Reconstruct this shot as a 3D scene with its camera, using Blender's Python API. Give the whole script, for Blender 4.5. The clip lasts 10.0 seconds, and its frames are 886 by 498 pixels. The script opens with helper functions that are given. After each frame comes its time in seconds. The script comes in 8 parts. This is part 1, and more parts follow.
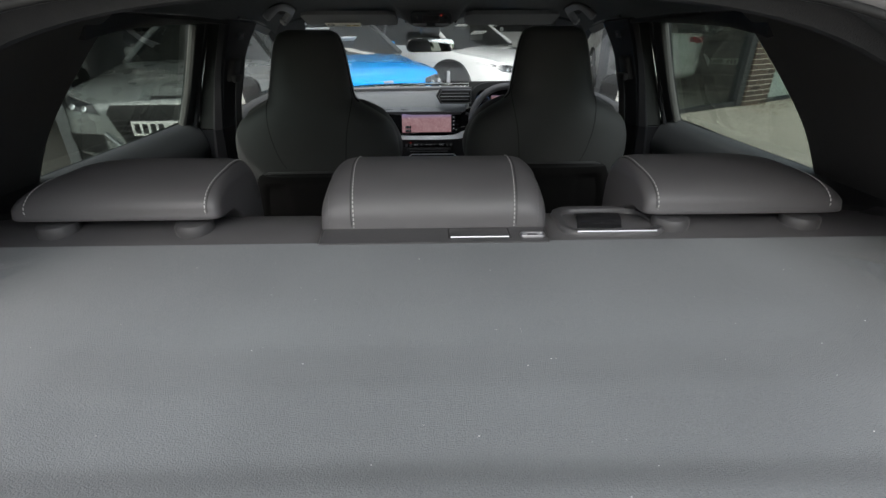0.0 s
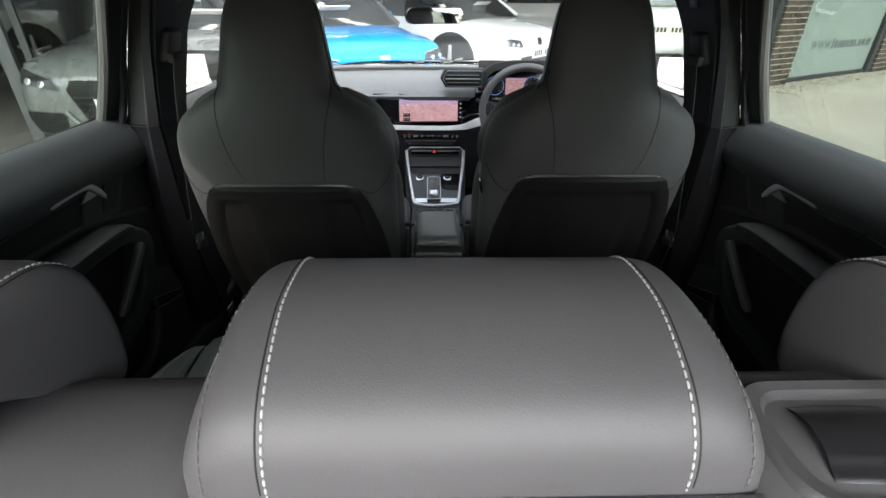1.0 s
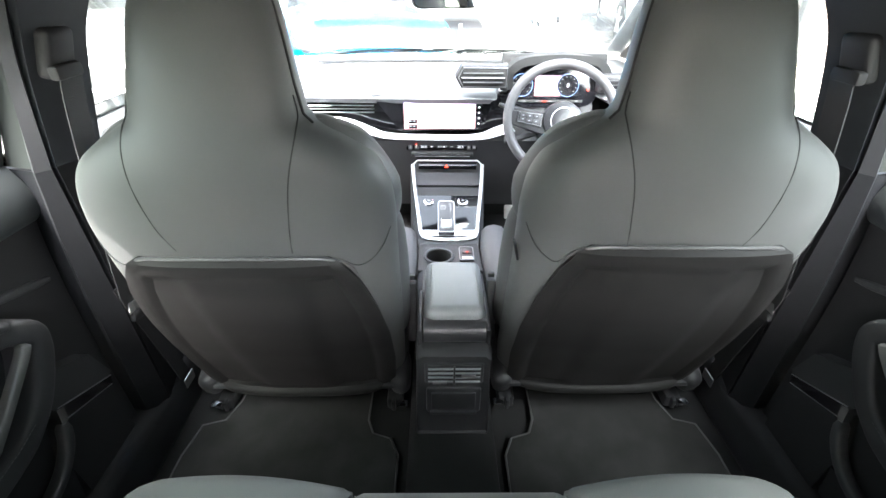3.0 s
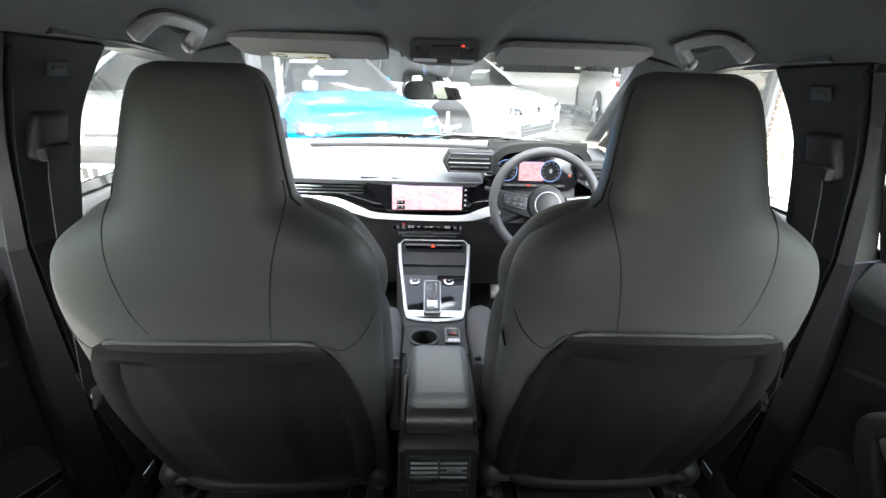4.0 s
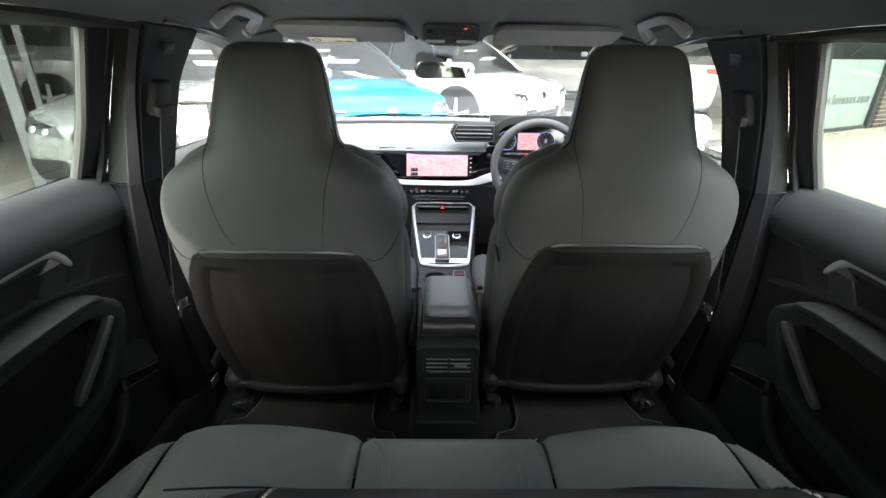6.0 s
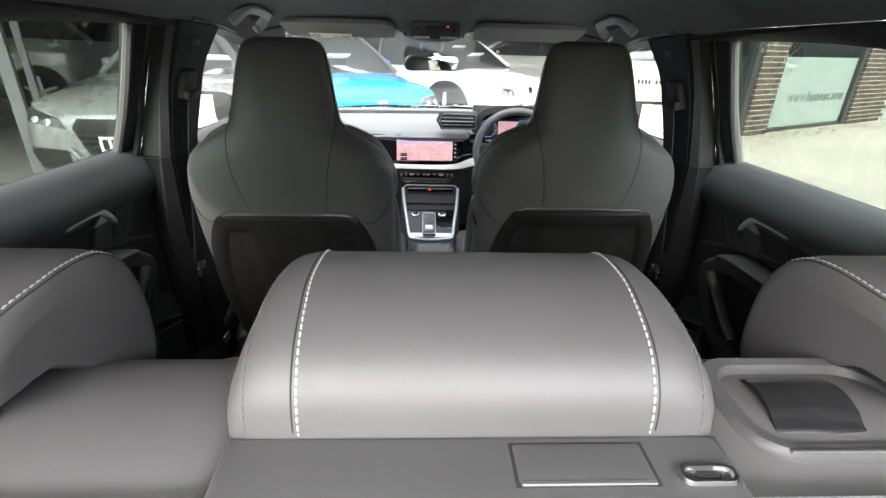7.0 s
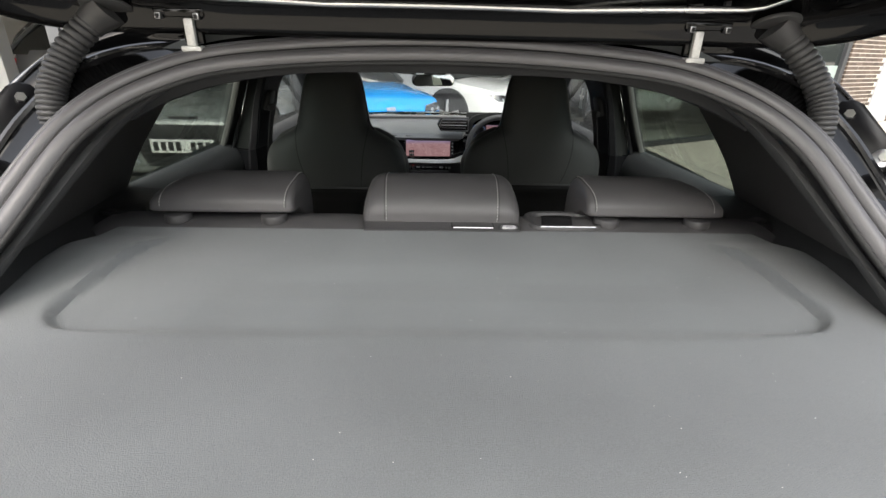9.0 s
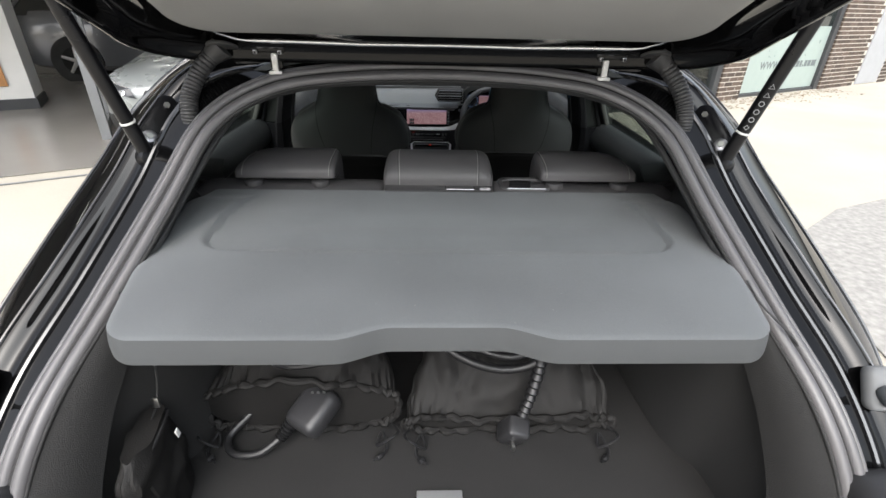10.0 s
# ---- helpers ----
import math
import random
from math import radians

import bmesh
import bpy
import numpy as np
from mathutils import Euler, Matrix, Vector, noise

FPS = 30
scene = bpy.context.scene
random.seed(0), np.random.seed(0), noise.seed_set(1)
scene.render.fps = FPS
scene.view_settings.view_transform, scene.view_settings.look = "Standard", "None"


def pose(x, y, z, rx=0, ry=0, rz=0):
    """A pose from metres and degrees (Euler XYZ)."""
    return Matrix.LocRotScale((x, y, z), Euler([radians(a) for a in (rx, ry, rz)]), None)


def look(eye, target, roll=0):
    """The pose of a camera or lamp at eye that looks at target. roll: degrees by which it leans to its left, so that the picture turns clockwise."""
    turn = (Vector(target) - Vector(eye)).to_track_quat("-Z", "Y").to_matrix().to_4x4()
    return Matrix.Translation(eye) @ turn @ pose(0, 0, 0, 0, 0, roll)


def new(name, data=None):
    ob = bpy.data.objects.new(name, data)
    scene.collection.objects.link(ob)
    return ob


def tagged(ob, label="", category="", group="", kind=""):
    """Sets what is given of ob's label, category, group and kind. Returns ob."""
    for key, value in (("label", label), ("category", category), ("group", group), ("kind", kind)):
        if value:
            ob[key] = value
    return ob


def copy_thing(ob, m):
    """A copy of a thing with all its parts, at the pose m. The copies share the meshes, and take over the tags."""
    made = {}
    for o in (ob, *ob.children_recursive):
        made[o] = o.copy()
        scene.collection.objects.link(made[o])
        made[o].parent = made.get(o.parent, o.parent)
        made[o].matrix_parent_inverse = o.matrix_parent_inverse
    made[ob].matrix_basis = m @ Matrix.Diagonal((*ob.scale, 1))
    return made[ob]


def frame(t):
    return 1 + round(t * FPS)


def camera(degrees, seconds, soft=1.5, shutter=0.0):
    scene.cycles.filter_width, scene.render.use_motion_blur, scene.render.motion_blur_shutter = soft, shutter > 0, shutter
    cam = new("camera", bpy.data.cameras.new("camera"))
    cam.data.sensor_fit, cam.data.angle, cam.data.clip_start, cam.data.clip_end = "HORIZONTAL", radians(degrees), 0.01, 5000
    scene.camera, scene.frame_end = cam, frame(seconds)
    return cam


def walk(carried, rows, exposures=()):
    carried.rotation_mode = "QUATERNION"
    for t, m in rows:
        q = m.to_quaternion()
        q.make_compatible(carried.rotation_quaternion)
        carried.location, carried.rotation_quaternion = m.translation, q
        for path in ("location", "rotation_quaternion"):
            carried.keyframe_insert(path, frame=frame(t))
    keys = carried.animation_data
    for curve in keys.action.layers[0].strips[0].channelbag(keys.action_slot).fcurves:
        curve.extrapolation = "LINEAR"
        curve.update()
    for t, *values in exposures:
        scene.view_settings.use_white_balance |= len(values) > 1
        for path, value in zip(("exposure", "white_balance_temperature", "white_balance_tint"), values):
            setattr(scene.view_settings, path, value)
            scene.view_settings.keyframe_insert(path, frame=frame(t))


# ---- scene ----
import math as _m

# ---------------------------------------------------------------- camera and its walk
cam = camera(86.8, 10.0)
PATH = [
    (0, (-0.001, 0.009, 1.219), (0.039, 1.804, 0.338), -0.2),
    (0.5, (-0.009, 0.212, 1.218), (0.031, 2.021, 0.365), 0.3),
    (1, (-0.021, 0.38, 1.198), (0.032, 2.128, 0.229), 0.6),
    (1.5, (-0.023, 0.513, 1.169), (0.011, 2.171, 0.051), 0.5),
    (2, (-0.026, 0.619, 1.185), (-0.012, 2.206, -0.033), 0.1),
    (2.5, (-0.031, 0.714, 1.201), (-0.022, 2.341, 0.037), 0.0),
    (3.8, (-0.037, 0.801, 1.205), (0.035, 2.625, 0.389), 2.0),
    (4, (-0.035, 0.79, 1.21), (0.046, 2.639, 0.451), 2.0),
    (4.5, (-0.041, 0.729, 1.221), (0.031, 2.63, 0.602), 1.6),
    (5, (-0.044, 0.662, 1.222), (0.023, 2.554, 0.577), 1.5),
    (5.5, (-0.044, 0.6, 1.197), (-0.001, 2.459, 0.46), 1.3),
    (5.7, (-0.043, 0.571, 1.191), (-0.004, 2.413, 0.413), 1.2),
    (7, (-0.029, 0.323, 1.191), (0.055, 2.15, 0.383), 1.6),
    (7.5, (-0.033, 0.191, 1.222), (0.069, 2.031, 0.444), 2.2),
    (8, (-0.028, 0.036, 1.253), (0.059, 1.885, 0.496), 1.9),
    (8.5, (-0.019, -0.111, 1.268), (0.052, 1.743, 0.519), 1.1),
    (9, (-0.023, -0.229, 1.27), (0.042, 1.607, 0.479), 1.4),
    (9.5, (-0.028, -0.378, 1.333), (0.042, 1.418, 0.456), 1.4),
    (10, (-0.031, -0.551, 1.394), (0.045, 1.212, 0.454), 1.5),
]
EXPOSURES = [(0.0, 1.6, 6450, 10), (0.5, 2.1, 6500, 10), (1.0, 2.75, 6450, 10), (1.5, 3.85, 6350, 10), (2.0, 5.4, 6300, 10), (2.5, 5.85, 6350, 10),
             (4.0, 4.2, 6450, 10), (4.5, 4.1, 6500, 10), (5.0, 4.15, 6500, 10), (5.5, 4.1, 6550, 10), (7.0, 3.5, 6600, 10), (7.5, 3.25, 6650, 10),
             (8.0, 2.75, 6700, 10), (8.5, 2.2, 6750, 10), (9.0, 1.75, 6750, 10), (9.5, 1.35, 6650, 10), (10.0, 1.4, 6450, 10)]
walk(cam, [(t, look(eye, target, roll)) for t, eye, target, roll in PATH], EXPOSURES)

# ---------------------------------------------------------------- light
world = bpy.data.worlds.new("sky")
scene.world = world
world.use_nodes = True
wn = world.node_tree
sky = wn.nodes.new("ShaderNodeTexSky")
sky.sky_type = "NISHITA"
sky.sun_disc = False
sky.sun_elevation = radians(47)
sky.sun_rotation = radians(196)
sky.air_density = 1.0
sky.dust_density = 4.5
haze = wn.nodes.new("ShaderNodeHueSaturation")
haze.inputs["Saturation"].default_value = 0.42
wn.links.new(sky.outputs[0], haze.inputs["Color"])
wn.links.new(haze.outputs[0], wn.nodes["Background"].inputs[0])
wn.nodes["Background"].inputs[1].default_value = 0.15
sun = new("sun", bpy.data.lights.new("sun", "SUN"))
sun.data.energy = 1.0
sun.data.angle = radians(55)
sun.data.color = (0.95, 0.99, 1.0)
sun.matrix_world = look((1.5, -6.5, 7.2), (0, 0, 0))


# ---------------------------------------------------------------- mesh helpers
def add(bm, t, m=None):
    """Copy the bmesh t into bm, moved by m, and free t."""
    t.verts.ensure_lookup_table()
    t.verts.index_update()
    vs = [bm.verts.new(m @ v.co if m is not None else v.co) for v in t.verts]
    for f in t.faces:
        try:
            bm.faces.new([vs[v.index] for v in f.verts])
        except ValueError:
            pass
    t.free()
    return bm


def bmn():
    return bmesh.new()


def rbox(bm, c, s, r=0.008, seg=2, m=None, taper=None):
    """A box with rounded edges at c, of size s. taper: scale of the top in x and y."""
    t = bmesh.new()
    bmesh.ops.create_cube(t, size=1)
    for v in t.verts:
        k = taper if taper and v.co.z > 0 else (1, 1)
        v.co = Vector((v.co.x * s[0] * k[0], v.co.y * s[1] * k[1], v.co.z * s[2]))
    r = min(r, 0.49 * min(s))
    if r > 0:
        bmesh.ops.bevel(t, geom=t.edges[:], offset=r, segments=seg, profile=0.5, affect="EDGES")
    mm = Matrix.Translation(c) if m is None else Matrix.Translation(c) @ m
    return add(bm, t, mm)


def loft(bm, rings, cap=True, closed=True):
    """Skin over rings of equally many points."""
    vs = [[bm.verts.new(p) for p in ring] for ring in rings]
    n = len(vs[0])
    for a, b in zip(vs, vs[1:]):
        for i in range(n if closed else n - 1):
            j = (i + 1) % n
            bm.faces.new((a[i], a[j], b[j], b[i]))
    if cap and closed:
        bm.faces.new(vs[0][::-1])
        bm.faces.new(vs[-1])
    return bm


def spline(pts, n=8, closed=False):
    """Catmull-Rom points through pts, n steps for each stretch."""
    p = [Vector(q) for q in pts]
    k = len(p)
    out = []
    for i in range(k if closed else k - 1):
        if closed:
            a, b, c, d = p[i - 1], p[i], p[(i + 1) % k], p[(i + 2) % k]
        else:
            a, b, c, d = p[max(i - 1, 0)], p[i], p[i + 1], p[min(i + 2, k - 1)]
        for j in range(n):
            t = j / n
            out.append(0.5 * ((2 * b) + (c - a) * t + (2 * a - 5 * b + 4 * c - d) * t * t + (3 * b - a - 3 * c + d) * t ** 3))
    if not closed:
        out.append(p[-1])
    return out


def tube(bm, pts, r, n=8, closed=False, squash=1.0, up=(0, 0, 1)):
    """A round (or flattened) rod along pts; r is one radius or one for each point."""
    pts = [Vector(p) for p in pts]
    k = len(pts)
    rings = []
    for i, p in enumerate(pts):
        if closed:
            d = pts[(i + 1) % k] - pts[i - 1]
        else:
            d = pts[min(i + 1, k - 1)] - pts[max(i - 1, 0)]
        d.normalize()
        side = d.cross(Vector(up))
        if side.length < 1e-3:
            side = d.cross(Vector((1, 0, 0)))
        side.normalize()
        over = side.cross(d)
        rr = r[i] if isinstance(r, (list, tuple)) else r
        rings.append([p + rr * (_m.cos(2 * _m.pi * j / n) * side + squash * _m.sin(2 * _m.pi * j / n) * over) for j in range(n)])
    if closed:
        rings.append(rings[0])
        vs = [[bm.verts.new(q) for q in ring] for ring in rings[:-1]]
        for i in range(k):
            a, b = vs[i], vs[(i + 1) % k]
            for j in range(n):
                bm.faces.new((a[j], a[(j + 1) % n], b[(j + 1) % n], b[j]))
        return bm
    return loft(bm, rings)


def beam(bm, pts, hh, hw, p=4.0, n=20, up=(1, 0, 0), steps=6):
    """A bar with a rounded oblong section along a smooth line: hh half its height in the line's own plane, hw half its width along up."""
    path = spline(pts, steps)
    k = len(path)
    rings = []
    for i, q in enumerate(path):
        d = (path[min(i + 1, k - 1)] - path[max(i - 1, 0)]).normalized()
        side = d.cross(Vector(up)).normalized()
        over = side.cross(d)
        t = i / (k - 1)
        a0 = float(np.interp(t, np.linspace(0, 1, len(hh)), hh)) if isinstance(hh, (list, tuple)) else hh
        b0 = float(np.interp(t, np.linspace(0, 1, len(hw)), hw)) if isinstance(hw, (list, tuple)) else hw
        e = min(1.0, 0.6 + 0.4 * min(i, k - 1 - i) / 2)
        ring = []
        for j in range(n):
            c, s_ = _m.cos(2 * _m.pi * j / n), _m.sin(2 * _m.pi * j / n)
            ring.append(q + side * (a0 * e * _m.copysign(abs(c) ** (2 / p), c)) + over * (b0 * e * _m.copysign(abs(s_) ** (2 / p), s_)))
        rings.append(ring)
    return loft(bm, rings)


def sheet(bm, f, nu, nv, th=0.004):
    """A plate over f(u, v), u and v from 0 to 1, th thick along its normals."""
    g = [[Vector(f(i / nu, j / nv)) for j in range(nv + 1)] for i in range(nu + 1)]
    a = [[None] * (nv + 1) for _ in range(nu + 1)]
    b = [[None] * (nv + 1) for _ in range(nu + 1)]
    for i in range(nu + 1):
        for j in range(nv + 1):
            du = g[min(i + 1, nu)][j] - g[max(i - 1, 0)][j]
            dv = g[i][min(j + 1, nv)] - g[i][max(j - 1, 0)]
            n = du.cross(dv)
            n = n.normalized() if n.length > 1e-9 else Vector((0, 0, 1))
            a[i][j] = bm.verts.new(g[i][j])
            b[i][j] = bm.verts.new(g[i][j] + n * th)
    for i in range(nu):
        for j in range(nv):
            bm.faces.new((a[i][j], a[i][j + 1], a[i + 1][j + 1], a[i + 1][j]))
            bm.faces.new((b[i][j], b[i + 1][j], b[i + 1][j + 1], b[i][j + 1]))
    rim = [(i, 0) for i in range(nu)] + [(nu, j) for j in range(nv)] + [(i, nv) for i in range(nu, 0, -1)] + [(0, j) for j in range(nv, 0, -1)]
    for (i, j), (k, l) in zip(rim, rim[1:] + rim[:1]):
        bm.faces.new((a[i][j], a[k][l], b[k][l], b[i][j]))
    return bm


def prism(bm, poly, h0, h1, m=None, r=0.0, seg=2):
    """An extruded outline poly [(x, y)] from h0 to h1 along z, then moved by m; r rounds its edges."""
    t = bmesh.new()
    lo = [t.verts.new((x, y, h0)) for x, y in poly]
    hi = [t.verts.new((x, y, h1)) for x, y in poly]
    n = len(poly)
    t.faces.new(lo[::-1])
    t.faces.new(hi)
    for i in range(n):
        t.faces.new((lo[i], lo[(i + 1) % n], hi[(i + 1) % n], hi[i]))
    if r > 0:
        es = [e for e in t.edges if abs(e.verts[0].co.z - e.verts[1].co.z) < 1e-6 and e.verts[0].co.z > (h0 + h1) / 2]
        bmesh.ops.bevel(t, geom=es, offset=r, segments=seg, profile=0.5, affect="EDGES")
    return add(bm, t, m)


def disc(bm, c, r, h, axis=(0, 0, 1), n=24, bev=0.0):
    """A short cylinder with its middle at c."""
    t = bmesh.new()
    bmesh.ops.create_cone(t, cap_ends=True, segments=n, radius1=r, radius2=r, depth=h)
    if bev > 0:
        es = [e for e in t.edges if abs(e.verts[0].co.z - e.verts[1].co.z) < 1e-6]
        bmesh.ops.bevel(t, geom=es, offset=bev, segments=2, profile=0.5, affect="EDGES")
    q = Vector((0, 0, 1)).rotation_difference(Vector(axis)).to_matrix().to_4x4()
    return add(bm, t, Matrix.Translation(c) @ q)


def outline(w, h, r, n=5):
    """A rectangle w by h about the origin with corners rounded by r."""
    out = []
    for cx, cy, a0 in ((w / 2 - r, h / 2 - r, 0), (-w / 2 + r, h / 2 - r, 90), (-w / 2 + r, -h / 2 + r, 180), (w / 2 - r, -h / 2 + r, 270)):
        for i in range(n + 1):
            a = radians(a0 + 90 * i / n)
            out.append((cx + r * _m.cos(a), cy + r * _m.sin(a)))
    return out


def stitches(pts, step, r, ln, surf=None):
    """A row of short thread stitches along a path."""
    b = bmn()
    acc = 0.0
    for p, q in zip(pts, pts[1:]):
        d = (q - p)
        L = d.length
        while acc < L:
            a = p + d * (acc / L)
            e = a + d.normalized() * ln
            tube(b, [a, (a + e) / 2 + Vector((0, 0, r * 0.5)), e], [r * 0.7, r, r * 0.7], 5)
            acc += step
        acc -= L
    return b


def mirror_x(bm):
    """The mirror image of bm in the car's middle plane; bm is used up."""
    for v in bm.verts:
        v.co.x = -v.co.x
    bmesh.ops.reverse_faces(bm, faces=bm.faces[:])
    return bm


def part(name, bm, material, parent=None, label="", smooth=True):
    bmesh.ops.recalc_face_normals(bm, faces=bm.faces[:])
    me = bpy.data.meshes.new(name)
    bm.to_mesh(me)
    bm.free()
    me.materials.append(material)
    if smooth:
        me.shade_smooth()
        me.set_sharp_from_angle(angle=radians(40))
    ob = new(name, me)
    if parent is not None:
        ob.parent = parent
    if label:
        ob["label"] = label
    return ob


def figures(name, body, size, m, material, parent):
    """Flat lettering as a mesh part, standing in the x and z of m."""
    c = bpy.data.curves.new(name, "FONT")
    c.body, c.size, c.extrude, c.resolution_u = body, size, 0.0003, 2
    c.align_x, c.align_y = "CENTER", "CENTER"
    t = bpy.data.objects.new(name, c)
    scene.collection.objects.link(t)
    bpy.context.view_layer.update()
    bm = bmesh.new()
    bm.from_mesh(bpy.data.meshes.new_from_object(t.evaluated_get(bpy.context.evaluated_depsgraph_get())))
    bpy.data.objects.remove(t)
    bm.transform(m @ Matrix.Rotation(radians(90), 4, "X"))
    return part(name, bm, material, parent, "", False)


def thing(name, label, category, group="", at=(0, 0, 0)):
    e = new(name)
    e.empty_display_size = 0.05
    e.location = at
    return tagged(e, label, category, group)


def structure(name, bm, material, label="", smooth=True):
    return tagged(part(name, bm, material, None, "", smooth), label, "", "", "structure")


# ---------------------------------------------------------------- materials
def mat(name, color, rough=0.6, metal=0.0, grain=0.0, grain_scale=400.0, vary=0.12, vary_scale=6.0, coat=0.0, spec=0.5, sheen=0.0, rough_vary=0.1, island=0.0, fleck=0.35):
    m = bpy.data.materials.new(name)
    m.use_nodes = True
    nt = m.node_tree
    b = nt.nodes["Principled BSDF"]
    b.inputs["Metallic"].default_value = metal
    b.inputs["Specular IOR Level"].default_value = spec
    b.inputs["Coat Weight"].default_value = coat
    b.inputs["Coat Roughness"].default_value = 0.04
    b.inputs["Sheen Weight"].default_value = sheen
    tc = nt.nodes.new("ShaderNodeTexCoord")
    big = nt.nodes.new("ShaderNodeTexNoise")
    big.inputs["Scale"].default_value = vary_scale
    big.inputs["Detail"].default_value = 5
    nt.links.new(tc.outputs["Object"], big.inputs["Vector"])
    fine = nt.nodes.new("ShaderNodeTexNoise")
    fine.inputs["Scale"].default_value = grain_scale
    fine.inputs["Detail"].default_value = 3
    nt.links.new(tc.outputs["Object"], fine.inputs["Vector"])
    mix = nt.nodes.new("ShaderNodeMath")
    mix.operation = "MULTIPLY_ADD"
    nt.links.new(fine.outputs["Fac"], mix.inputs[0])
    mix.inputs[1].default_value = fleck
    nt.links.new(big.outputs["Fac"], mix.inputs[2])
    ramp = nt.nodes.new("ShaderNodeMapRange")
    ramp.inputs["From Min"].default_value = 0.175 + 0.5 * fleck
    ramp.inputs["From Max"].default_value = 0.825 + 0.5 * fleck
    ramp.inputs["To Min"].default_value = 1 - vary
    ramp.inputs["To Max"].default_value = 1 + vary
    nt.links.new(mix.outputs[0], ramp.inputs["Value"])
    last = ramp.outputs[0]
    if island:
        oi = nt.nodes.new("ShaderNodeObjectInfo")
        mr = nt.nodes.new("ShaderNodeMapRange")
        mr.inputs["To Min"].default_value = 1 - island
        mr.inputs["To Max"].default_value = 1 + island
        nt.links.new(oi.outputs["Random"], mr.inputs["Value"])
        mu = nt.nodes.new("ShaderNodeMath")
        mu.operation = "MULTIPLY"
        nt.links.new(last, mu.inputs[0])
        nt.links.new(mr.outputs[0], mu.inputs[1])
        last = mu.outputs[0]
    vm = nt.nodes.new("ShaderNodeVectorMath")
    vm.operation = "SCALE"
    vm.inputs[0].default_value = color
    nt.links.new(last, vm.inputs["Scale"])
    nt.links.new(vm.outputs[0], b.inputs["Base Color"])
    rr = nt.nodes.new("ShaderNodeMapRange")
    rr.inputs["From Min"].default_value = 0.3
    rr.inputs["From Max"].default_value = 0.7
    rr.inputs["To Min"].default_value = max(rough * (1 - rough_vary), 0.01)
    rr.inputs["To Max"].default_value = min(rough * (1 + rough_vary), 1)
    nt.links.new(big.outputs["Fac"], rr.inputs["Value"])
    nt.links.new(rr.outputs[0], b.inputs["Roughness"])
    if grain > 0:
        bump = nt.nodes.new("ShaderNodeBump")
        bump.inputs["Strength"].default_value = grain
        bump.inputs["Distance"].default_value = 0.0015
        nt.links.new(fine.outputs["Fac"], bump.inputs["Height"])
        nt.links.new(bump.outputs[0], b.inputs["Normal"])
    return m


def glass_mat(name, tint, gloss=0.9):
    """Thin clear or tinted glass: a tinted see-through sheet whose gloss grows at grazing angles."""
    m = bpy.data.materials.new(name)
    m.use_nodes = True
    nt = m.node_tree
    nt.nodes.remove(nt.nodes["Principled BSDF"])
    out = nt.nodes["Material Output"]
    tr = nt.nodes.new("ShaderNodeBsdfTransparent")
    tr.inputs[0].default_value = (*[c ** 0.5 for c in tint], 1)
    gl = nt.nodes.new("ShaderNodeBsdfGlossy")
    gl.inputs["Roughness"].default_value = 0.01
    lw = nt.nodes.new("ShaderNodeLayerWeight")
    lw.inputs["Blend"].default_value = 0.5
    pw = nt.nodes.new("ShaderNodeMath")
    pw.operation = "POWER"
    pw.inputs[1].default_value = 5.0
    nt.links.new(lw.outputs["Facing"], pw.inputs[0])
    ma = nt.nodes.new("ShaderNodeMath")
    ma.operation = "MULTIPLY_ADD"
    ma.inputs[1].default_value = gloss
    ma.inputs[2].default_value = 0.03
    nt.links.new(pw.outputs[0], ma.inputs[0])
    mx = nt.nodes.new("ShaderNodeMixShader")
    nt.links.new(ma.outputs[0], mx.inputs[0])
    nt.links.new(tr.outputs[0], mx.inputs[1])
    nt.links.new(gl.outputs[0], mx.inputs[2])
    nt.links.new(mx.outputs[0], out.inputs[0])
    return m


def glow(name, color, strength):
    m = bpy.data.materials.new(name)
    m.use_nodes = True
    b = m.node_tree.nodes["Principled BSDF"]
    b.inputs["Base Color"].default_value = (*[0.02] * 3, 1)
    b.inputs["Roughness"].default_value = 0.2
    b.inputs["Emission Color"].default_value = (*color, 1)
    b.inputs["Emission Strength"].default_value = strength
    return m


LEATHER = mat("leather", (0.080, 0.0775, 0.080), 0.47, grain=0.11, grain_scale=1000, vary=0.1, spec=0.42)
# Bench leather lightened far past LEATHER: the light on the cushion is painted in.
LEATHER_LIT = mat("leather_cushion_lit", (0.27, 0.28, 0.267), 0.42, grain=0.15, grain_scale=900, vary=0.12)
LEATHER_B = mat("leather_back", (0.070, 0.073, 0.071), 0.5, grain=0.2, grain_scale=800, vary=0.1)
THREAD = mat("thread", (0.42, 0.42, 0.41), 0.8)
SEAM = mat("dark_seam", (0.012, 0.012, 0.012), 0.7)
PLASTIC = mat("soft_plastic", (0.042, 0.043, 0.044), 0.5, grain=0.35, grain_scale=1100, spec=0.35)
HARD = mat("hard_plastic", (0.027, 0.027, 0.0285), 0.45, grain=0.25, grain_scale=1300, spec=0.3)
PANEL = mat("back_panel", (0.013, 0.0128, 0.0125), 0.5, grain=0.3, grain_scale=1500, spec=0.16)
PILLAR = mat("pillar_trim", (0.052, 0.057, 0.062), 0.75, grain=0.3, grain_scale=900, spec=0.25)
HEADLINER = mat("headliner_cloth", (0.112, 0.121, 0.126), 0.95, grain=0.5, grain_scale=700, spec=0.15)
